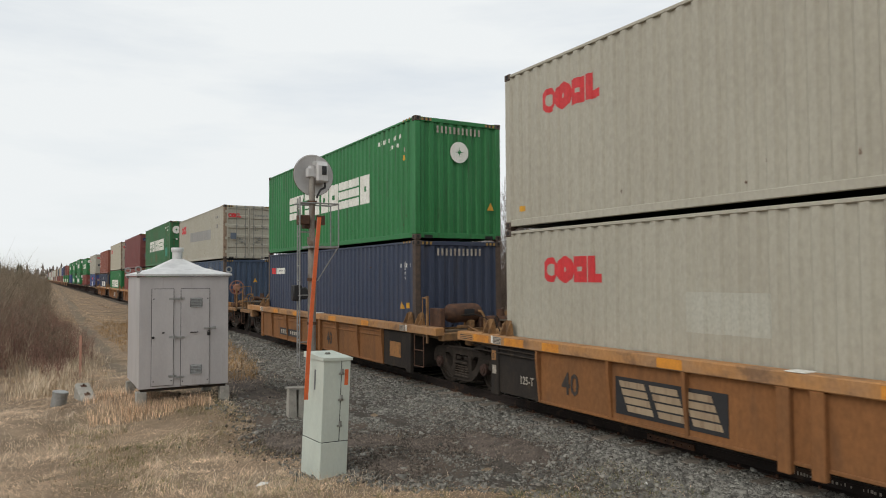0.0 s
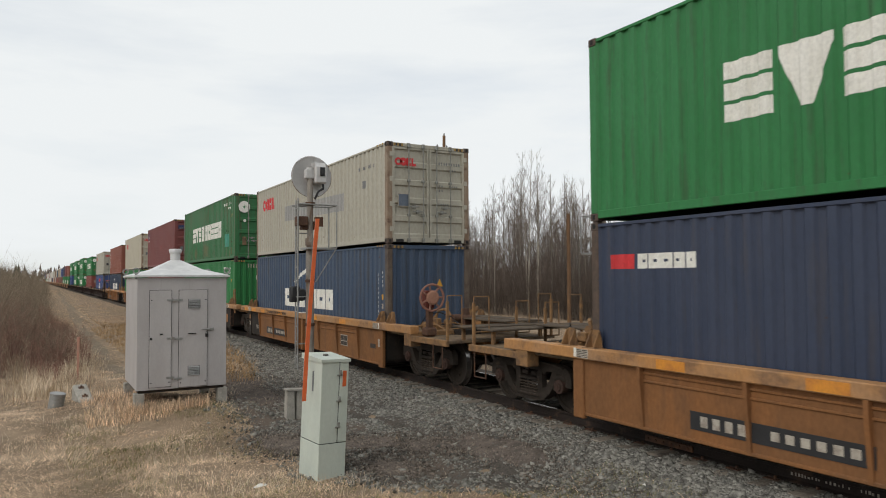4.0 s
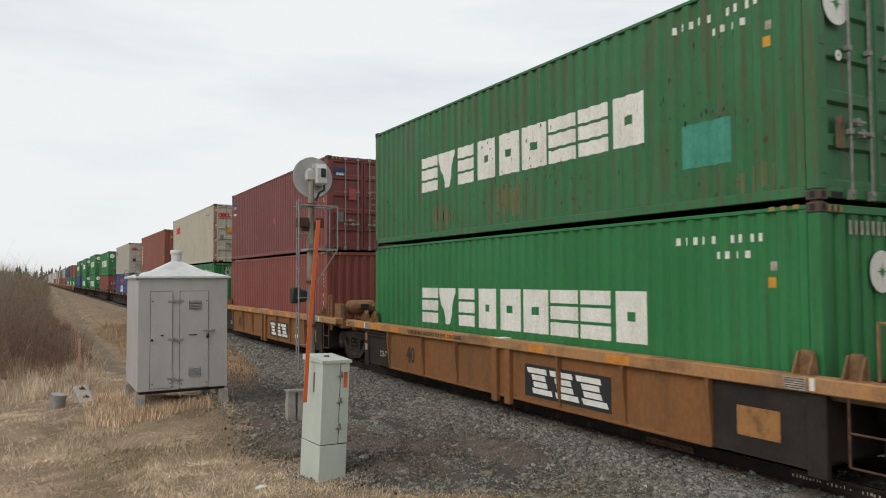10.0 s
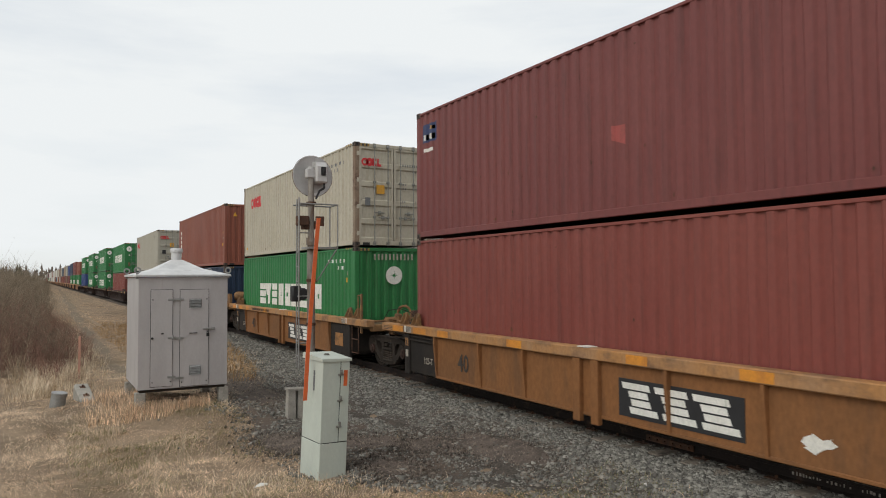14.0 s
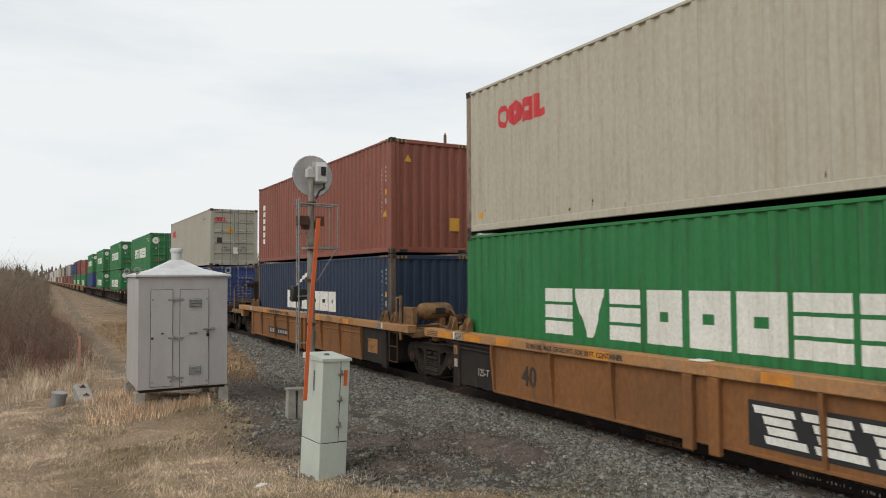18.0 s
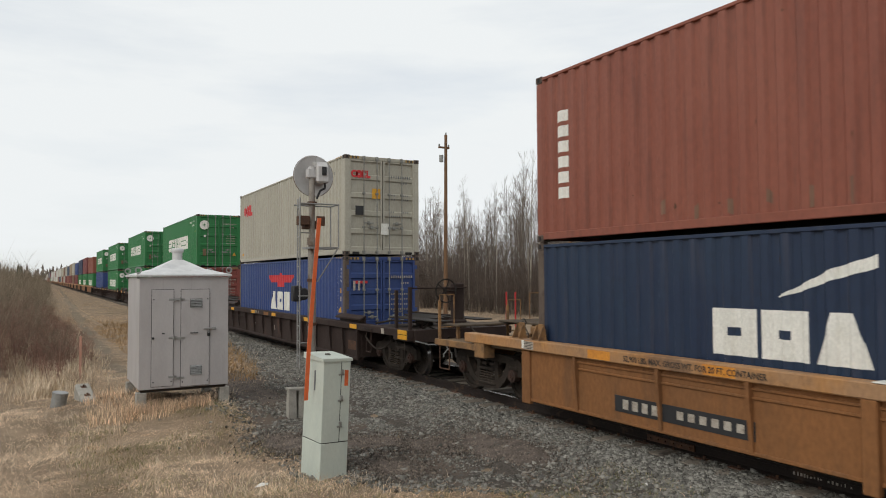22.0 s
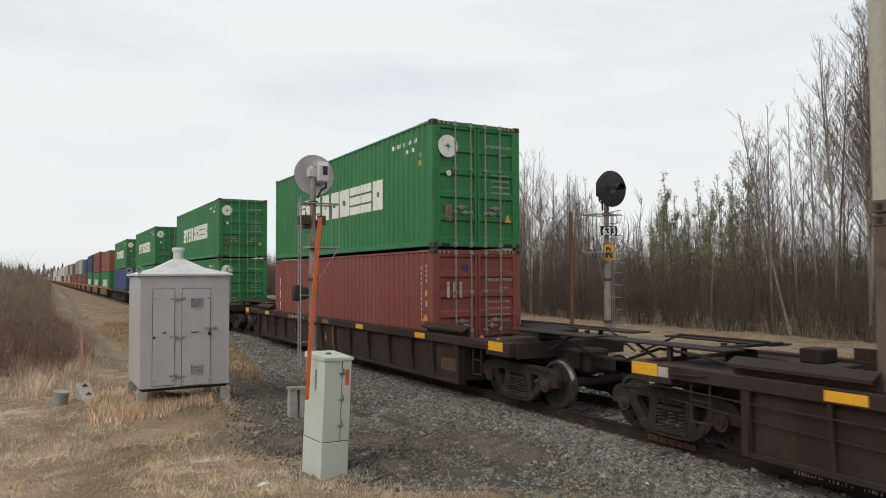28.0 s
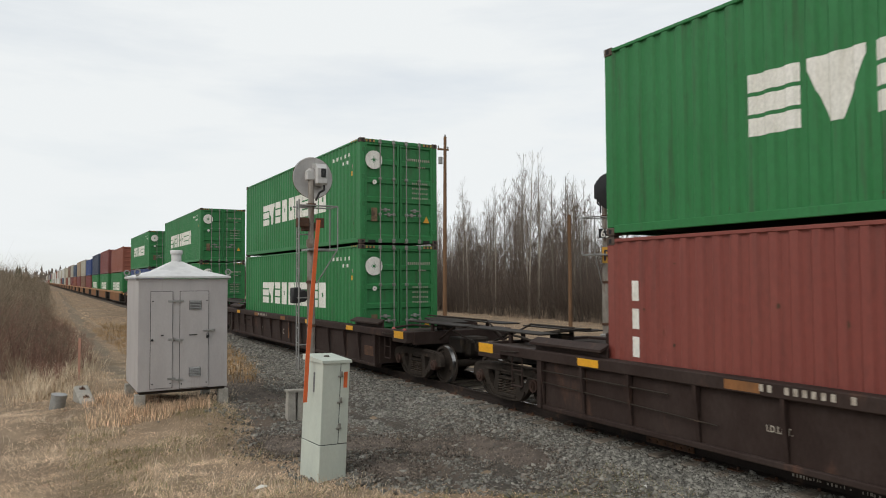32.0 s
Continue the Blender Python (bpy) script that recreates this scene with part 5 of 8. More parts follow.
            for k in range(3):
                part("notice_line", Geo().box(-1.4825, -1.479, 13.0, 13.45, 1.18 + 0.035 * k, 1.193 + 0.035 * k), MARKF, ob)
            part("corner_plate", Geo().box(-1.4345, -1.43, 12.24, 12.36, 0.6, 0.76), MARKD, ob, "pale square plate")
        if logo == "frontmark":
            plate("logo_panel", 3.25, 5.42, 0.38, 0.93, MARKK)
            g = Geo()
            for a, b in ((4.72, 5.25), (4.05, 4.62), (3.38, 3.95)):
                for k in range(4):
                    z = 0.44 + 0.115 * k
                    sh = 0.05 * (k - 1.5)
                    w = 0.0 if k in (0, 3) else 0.08
                    g = Geo().prism([(a + sh + w, z), (b + sh - w, z), (b + sh + 0.03 - w, z + 0.09), (a + sh + 0.03 + w, z + 0.09)], "x", x - 0.009, x - 0.003)
                    part("logo_bar", g, MARKW, ob)
        if front == "shared" and logo:
            plate("notice_panel", 0.44, 1.03, 0.5, 0.86, NOTICE)
        if logo == "frontmark" and tank:
            rr2 = random.Random(len(CARS) + 60)
            ring_ = [(2.3 + 0.3 * math.cos(a) * rr2.uniform(0.4, 1.1), 0.55 + 0.12 * math.sin(a) * rr2.uniform(0.3, 1.2)) for a in [0.42 * k for k in range(15)]]
            part("worn_scrape", Geo().prism(ring_, "x", x - 0.006, x), MARKW, ob, "pale scraped patch")
        if logo == "number":
            plate("logo_panel", 7.7, 10.1, 0.42, 0.66, MARKK)
            g = Geo()
            for i in range(4):
                g.box(x - 0.009, x - 0.003, 9.25 + 0.19 * i, 9.36 + 0.19 * i, 0.47, 0.61)
            for i in range(6):
                g.box(x - 0.009, x - 0.003, 7.85 + 0.19 * i, 7.96 + 0.19 * i, 0.49, 0.6)
            part("number_marking", g, MARKD, ob)["kind"] = "stuff"
            if wheel:
                plate("data_panel", 2.23, 2.71, 0.55, 0.85, MARKD, 0.0, "dark data panel with a pale border")
                for a, b in ((2.25, 2.46), (2.48, 2.69)):
                    for c, d in ((0.57, 0.67), (0.69, 0.83)):
                        plate("data_field", a, b, c, d, MARKF, 0.003)
                plate("dark_patch", 0.35, 0.68, 0.64, 0.75, MARKF)
        if logo == "number" and rear == "shared":
            lettering("125-T", ob, (x - 0.008, 11.53, 0.51), 0.145, MARKD)
        if logo == "rearmark":
            plate("logo_panel", 7.1, 9.1, 0.38, 0.93, MARKK)
            for a, b in ((8.42, 8.92), (7.82, 8.32), (7.25, 7.72)):
                for k in range(4):
                    z = 0.44 + 0.115 * k
                    sh = 0.05 * (k - 1.5)
                    g = Geo().prism([(a + sh, z), (b + sh, z), (b + sh + 0.03, z + 0.09), (a + sh + 0.03, z + 0.09)], "x", x - 0.009, x - 0.003)
                    part("logo_bar", g, PAINT["tan"], ob)
            lettering("125-T", ob, (x - 0.008, 11.53, 0.51), 0.145, MARKD)
        cyb = {"rearmark": (9.75, 0.5), "frontmark": (9.46, 0.51), "number": (4.78, 0.46)}.get(logo)
        if cyb:
            lettering("40", ob, (x - 0.007, cyb[0] + 0.61, cyb[1]), 0.37, MARKF)
        if logo == "frontmark":
            lettering("125-T", ob, (x - 0.008, 11.53, 0.51), 0.145, MARKD)
        if lettered:
            lettering("52,900 LBS. MAX. GROSS WT. FOR 20 FT. CONTAINER", ob, (-1.486, 9.82, 1.19), 0.085, MARKF)
    CARS.append(ob)
    return ob


def lettering(text, parent, at, size, mat, rot=(90, 0, -90), name="lettering"):
    """Written words as flat mesh letters; they read from the rear to the front on the near side."""
    cu = bpy.data.curves.new("lettering", "FONT")
    cu.body, cu.size, cu.extrude, cu.resolution_u = text, size * 1.35, 0.0012, 2
    cu.offset = size * 0.02
    tmp = bpy.data.objects.new("lettering_tmp", cu)
    me = bpy.data.meshes.new_from_object(tmp)
    bpy.data.objects.remove(tmp)
    bpy.data.curves.remove(cu)
    me.materials.clear()
    me.materials.append(mat)
    return part(name, me, mat, parent, at=pose(*at, *rot) @ Matrix.Diagonal((0.86, 1, 1, 1)))


def brown_car(label, detail=2, spin=False, wheel=False, letter=None):
    nose = -4.51 if wheel else -3.32
    """A longer dark brown well unit on two trucks of its own."""
    ob = thing("well_car", Matrix.Identity(4), label, "freight car", "cars of the train")
    ob["deep"] = 1
    w0, w1, f0, r1 = -1.5, 13.7, nose, 15.53
    for s in (-1, 1):
        part("top_chord", Geo().box(min(s * 1.25, s * 1.47), max(s * 1.25, s * 1.47), f0 if detail > 1 else f0, r1, 1.02, 1.2, 0.015), BROWN, ob)
        part("side_sheet", Geo().box(min(s * 1.33, s * 1.36), max(s * 1.33, s * 1.36), w0, w1, 0.24, 1.03), BROWN, ob)
        part("bottom_sill", Geo().box(min(s * 1.26, s * 1.42), max(s * 1.26, s * 1.42), w0, w1, 0.2, 0.28, 0.012), BROWN, ob)
        if detail > 1:
            for y in (-1.4, -0.37, 0.65, 1.87, 3.13, 4.38, 5.55, 6.65, 7.82, 9.07, 10.33, 11.55, 12.57, 13.6):
                part("rib", shared(("brown_rib", s), BROWN, lambda: rib_geo(s, 0.25, 1.03, 1.39, 1.462)), BROWN, ob, at=pose(0, y, 0))
            for y in (-1.25, 2.6, 6.2, 9.0, 12.38) if wheel else (0.15, 3.6, 12.38):
                if s < 0:
                    part("reflector", shared(("reflector",), REFLECT, lambda: Geo().box(-1.477, -1.469, -0.24, 0.24, 1.05, 1.17, 0.003)), REFLECT, ob, "amber reflector", at=pose(0, y, 0))
    part("well_floor", Geo().box(-1.33, 1.33, w0, w1, 0.28, 0.4), BLACKP, ob)
    for y in (w0, w1):
        part("bulkhead", Geo().box(-1.33, 1.33, y - 0.03, y + 0.05, 0.3, 1.1), BROWN, ob)
    for e in (0, 1):
        yy = (lambda v: v) if e == 0 else (lambda v: 12.2 - v)
        def span(a, b):
            a, b = yy(a), yy(b)
            return (min(a, b), max(a, b))
        lim = nose if e == 0 else -3.33
        part("end_deck", Geo().box(-1.3, 1.3, *span(lim + 0.05, -1.55), 1.06, 1.15, 0.015), DUSTDECK, ob, "dusty brown end deck")
        part("draft_sill", Geo().box(-0.38, 0.38, *span(min(-3.95, lim + 0.1), -1.5), 0.7, 1.06, 0.03), BLACKP, ob)
        part("drawbar", Geo().box(-0.13, 0.13, *span(-5.1, -3.9), 0.74, 0.97, 0.03), STEEL, ob)
        if detail > 1:
            part("end_plate", Geo().box(-1.3, 1.3, *span(lim - 0.06, lim + 0.05), 0.9, 1.2, 0.01), BROWN, ob)
            g0 = 0.03 if wheel or e else 0.18
            for za, zb in ((1.09, 1.19), (0.97, 1.075)) if wheel and e == 0 else ((1.03, 1.2),):
                part("reflector", Geo().box(-1.481, -1.4725, *span(lim + g0, lim + g0 + 0.48), za, zb, 0.003), REFLECT, ob, "amber reflector")
            if wheel:
                part("corner_plate", Geo().box(-1.4745, -1.4695, *span(*((-3.22, -3.06) if e == 0 else (lim + 0.52, lim + 0.7))), 1.03, 1.17), MARKD, ob, "worn pale plate")
            part("chock_plate", Geo().box(-1.478, -1.3, *span(lim, lim + 0.75), 0.94, 1.04, 0.01), BROWN, ob)
            part("side_ledge", Geo().box(-1.32, -1.28, *span(-1.7, 0.1), 1.2, 1.37, 0.005).prism([(-1.46, 1.29), (-1.28, 1.37), (-1.28, 1.41), (-1.46, 1.33)], "y", *span(-1.7, 0.1)), BROWN, ob, "dark overhanging ledge")
            part("far_ledge", Geo().box(1.28, 1.32, *span(-1.7, 0.1), 1.2, 1.37, 0.005), BROWN, ob)
            part("grab_iron", Geo().tube([(-1.47, yy(-2.0), 1.13), (-1.51, yy(-2.05), 1.12), (-1.51, yy(-2.5), 1.1), (-1.47, yy(-2.55), 1.1)], 0.012), STEEL, ob)
            part("post_rib", Geo().box(-1.46, -1.36, *span(-1.5, -1.4), 0.22, 1.03, 0.01), BROWN, ob)
            for xa, xb, ya, yb in ((-0.85, -0.4, -4.75, -2.2), (0.45, 0.9, -4.5, -2.4)):
                part("crossover_plate", Geo().box(xa, xb, *span(ya, yb), 1.37, 1.4, 0.01), BLACKP, ob, "black tread plate")
            part("plate_brace", Geo().tube([(-0.62, yy(-3.35), 1.0), (-0.62, yy(-4.1), 1.36)], 0.025), BROWN, ob)
            part("lock_box", Geo().box(0.75, 1.15, *span(-2.2, -1.85), 1.15, 1.36, 0.02), BROWN, ob)
            for x in (-0.75, -0.45, 0.45, 0.8):
                part("plate_leg", Geo().box(x - 0.03, x + 0.03, *span(-3.3, -3.22), 1.15, 1.36), BROWN, ob)
            part("slack_bracket", Geo().box(-0.2, 0.2, *span(-2.75, -2.45), 1.15, 1.34, 0.03).prism([(yy(-2.2), 1.42), (yy(-3.0), 1.33), (yy(-3.0), 1.36), (yy(-2.2), 1.46)], "x", -0.4, 0.4), BLACKP, ob)
            part("brake_pipe", Geo().tube([(-1.0, yy(-1.7), 1.2), (-0.95, yy(-2.6), 1.32), (-0.6, yy(-3.6), 1.3), (-0.4, yy(-4.6), 1.0)], 0.024).tube([(-0.2, yy(-2.0), 1.5), (0.3, yy(-4.0), 1.45), (0.2, yy(-4.8), 1.1)], 0.02), STEEL, ob)
            part("ladder", Geo().tube([(-1.4, yy(-2.0), 1.05), (-1.4, yy(-2.0), 0.5), (-1.4, yy(-2.3), 0.5), (-1.4, yy(-2.3), 1.05)], 0.018).tube([(-1.4, yy(-2.0), 0.78), (-1.4, yy(-2.3), 0.78)], 0.016), BROWN, ob)
            if wheel and e == 0:
                part("chain", Geo().tube([(-1.43, -2.0 - 0.092 * k, 0.9 - 0.27 * (1 - ((k - 8.5) / 8.5) ** 2)) for k in range(18)], 0.022), STEEL, ob, "hanging brake chain")
            if e == 1:
                part("brake_rod", Geo().tube([(-1.4, yy(-3.0), 0.9), (-1.43, yy(-1.2), 0.86), (-1.43, yy(1.4), 0.84)], 0.014), STEEL, ob, "long steel brake rod")
                part("brake_rod", Geo().tube([(-1.38, yy(-2.7), 0.74), (-1.42, yy(-1.2), 0.66), (-1.42, yy(2.2), 0.55)], 0.011), STEEL, ob, "long steel brake rod")
            part("draft_casting", Geo().box(-0.26, 0.26, *span(-4.1, -3.8), 0.64, 1.08, 0.05), STEEL, ob)
        truck(ob, yy(-2.99), spin)
    if wheel:
        part("cut_lever", Geo().tube([(-1.3, -4.58, 0.95), (-1.0, -4.66, 0.86), (-0.55, -4.68, 0.84), (-0.5, -4.7, 0.74), (-0.62, -4.7, 0.62), (-0.62, -4.7, 0.55)], 0.016).tube([(-0.5, -4.7, 0.74), (-0.4, -4.7, 0.62), (-0.4, -4.7, 0.52)], 0.016), GALV, ob, "bare steel uncoupling lever")
        part("sill_step", Geo().tube([(-1.44, -3.85, 1.02), (-1.44, -3.85, 0.52), (-1.44, -4.3, 0.52), (-1.44, -4.3, 1.02)], 0.014).tube([(-1.44, -3.85, 0.78), (-1.44, -4.3, 0.78)], 0.014), STEEL, ob)
        for y in (-4.41, -4.8):
            part("red_post", Geo().cyl((1.38, y, 1.1), (1.38, y, 2.05), 0.02, n=8), REDSTAKE, ob, "red upright post")
        for x, y, hh in ((-1.38, -3.74, 2.12), (-1.38, -4.46, 2.2)):
            part("hand_rail", Geo().box(x - 0.04, x + 0.04, y - 0.04, y + 0.04, 1.15, hh, 0.01), BROWN, ob)
        part("hand_rail", Geo().tube([(-1.38, -4.46, 2.17), (0.2, -4.4, 2.17)], 0.018), BROWN, ob)
        bw = Geo()
        n = 20
        for i in range(n):
            a0, a1 = 2 * math.pi * i / n, 2 * math.pi * (i + 1) / n
            bw.cyl((-0.4 + 0.28 * math.cos(a0), -4.45, 2.1 + 0.28 * math.sin(a0)), (-0.4 + 0.28 * math.cos(a1), -4.45, 2.1 + 0.28 * math.sin(a1)), 0.018, n=6)
        for i in range(5):
            a0 = 2 * math.pi * i / 5
            bw.cyl((-0.4, -4.42, 2.1), (-0.4 + 0.28 * math.cos(a0), -4.45, 2.1 + 0.28 * math.sin(a0)), 0.014, n=6)
        part("brake_wheel", bw, BLACKP, ob, "black spoked hand brake wheel")
        part("brake_stand", Geo().box(-0.2, 0.22, -4.42, -4.1, 1.15, 1.4, 0.04).box(-0.12, 0.16, -4.38, -4.15, 1.36, 2.28, 0.03).box(-0.42, -0.1, -4.42, -4.3, 2.0, 2.2, 0.03), BROWN, ob)
    if detail > 1:
        if letter:
            lettering(letter, ob, (-1.366, 6.5, 0.54), 0.19, MARKD)
        lettering("LD.LMT.", ob, (-1.366, 9.35, 0.6), 0.085, MARKD)
        g = Geo()
        for i in range(11):
            if i not in (1, 8):
                g.box(-1.4745, -1.4695, 8.2 + 0.11 * i, 8.255 + 0.11 * i, 1.08, 1.165)
        part("number_marking", g, MARKD, ob)["kind"] = "stuff"
        if wheel:
            part("faded_panel", Geo().box(-1.4735, -1.4695, 6.9, 7.5, 1.05, 1.17), ORANGE, ob, "faded orange panel")
        else:
            for a in (5.95, 9.35):
                part("faded_panel", Geo().box(-1.4735, -1.4695, a, a + 0.5, 1.05, 1.17), ORANGE, ob, "faded orange panel")
            part("faded_stripe", Geo().box(-1.3665, -1.3595, 5.82, 5.9, 0.42, 0.95), ORANGE, ob, "faded orange stripe")
        part("notice_panel", Geo().box(-1.366, -1.358, -1.36, -0.64, 0.45, 0.7), RUSTY, ob)
        if not wheel:
            part("paint_dot", Geo().prism([(-1.33 + 0.06 * math.cos(0.7 * k), 0.5 + 0.06 * math.sin(0.7 * k)) for k in range(9)], "x", -1.3705, -1.364), MARKR, ob, "red paint dot")
            for yv in (-1.82, -2.43):
                part("tail_marker", Geo().lathe([(0.0, 0.0), (0.045, 0.0), (0.055, 0.03), (0.03, 0.07), (0.0, 0.08)], (-1.08, yv, 1.15), "z", 10), MARKRF, ob, "small red and white marker", smooth=True)
    CARS.append(ob)
    return ob


def wheel_materials():
    """Polished treads on the wheels."""
    for heavy, k in ((False, 1.0), (True, 1.15)):
        me = MESHES.get(("wheelset", heavy, STEEL.name))
        me.materials.append(TREAD)
        for p in me.polygons:
            c = p.center
            if 0.412 * k < math.hypot(c.y, c.z) < 0.423 * k and 0.72 < abs(c.x) < 0.815:
                p.material_index = 1


BLOCK_SIDE = (("word", 2.62, 9.66, 1.1, 1.88, "bwbhhhbbh", MARKW, 0.13), ("row", 0.75, 2.2, H96 - 0.42, 10, None, 0.11, (4,)), ("row", 0.95, 1.55, H96 - 0.62, 4), ("patch", 0.6, 0.7, 1.95, 2.08, MARKY),
             ("patch", 0.57, 0.67, 2.16, 2.27, MARKD))
BLOCK_DOOR = (("edisc", -0.8, H96 - 0.6, 0.26), ("edisc", -0.78, 1.72, 0.065), ("erow", 0.25, 1.0, ((H96 - 0.56, 0.0, 1.0), (H96 - 0.74, 0.45, 0.8), (1.72, 0.2, 0.9), (1.58, 0.2, 0.9), (1.44, 0.2, 0.9), (1.3, 0.2, 0.9))), ("epatch", -0.88, -0.7, 0.62, 1.0, DECKGRIME), ("etri", 0.85, 0.62))
BLOCK_BLIND = (("edisc", 0.0, H96 - 0.8, 0.26), ("erow", -0.62, 0.68, ((H96 - 0.36, 0.0, 1.0),), None, 0.02, 0.1, 11))
RING_DOOR = (("erings", -0.98, -0.4, 2.28, 2.5), ("erow", 0.2, 1.0, ((2.32, 0, 0.95), (2.16, 0.5, 0.8), (1.78, 0, 0.3), (1.66, 0, 0.3), (1.78, 0.5, 0.85), (1.66, 0.5, 0.85), (1.28, 0, 0.25), (1.15, 0, 0.5), (1.28, 0.6, 0.85)), MARKG), ("epatch", -0.9, -0.74, 1.15, 1.38, MARKG))
RING_SIDE = (("rings", 9.55, 11.05, 1.97, 2.4), ("row", 0.9, 2.1, H96 - 0.5, 8, MARKG), ("row", 1.3, 1.7, H96 - 0.68, 3, MARKG), ("patch", 11.6, 11.75, 0.3, 0.4, MARKY))
COLS = (("column", 0.62, 0.95, 2.25, 11, None, 0.036), ("column", 0.38, 1.85, 2.3, 4, None, 0.036), ("patch", 0.33, 0.42, 1.28, 1.42, MARKD), ("patch", 0.33, 0.42, 1.52, 1.66, MARKY), ("tri", 0.4, 0.95, 0.18))
BASIC = (("stripes",), ("slots",))


def stack(y, lower, upper, car):
    """A car with its two containers; all three are keyed alike."""
    z = 0.455 if car.get("deep") else 0.41 if lower["h"] == H86 else 0.35
    items = [(car, 0.0)]
    for args in (lower, upper):
        if args:
            c = container(**args, cone=args is lower)
            items.append((c, z))
            z += args["h"] + 0.028
    for ob, zz in items:
        MOVERS.append((ob, y, zz))
        ob.matrix_basis = pose(TRACK_X, y, zz)


MOVERS = []


def box(label, colour, h=H96, front="blind", marks=(), post=None, detail=2):
    if detail > 1 and len(marks):
        n = len(label)
        pale = colour in ("grey", "cream", "white")
        marks = tuple(marks) + (("spots", 0.3, 11.9, 0.18, 0.6, 7 if pale else 9 + n % 5, n),) + (() if pale or colour == "green" else (("spots", 0.3, 11.9, 0.9, h - 0.2, 12 + n % 7, n + 1),))
    return dict(label=label, colour=colour, h=h, front=front, marks=tuple(marks) + (BASIC if detail > 1 else ()), post=post, detail=detail)


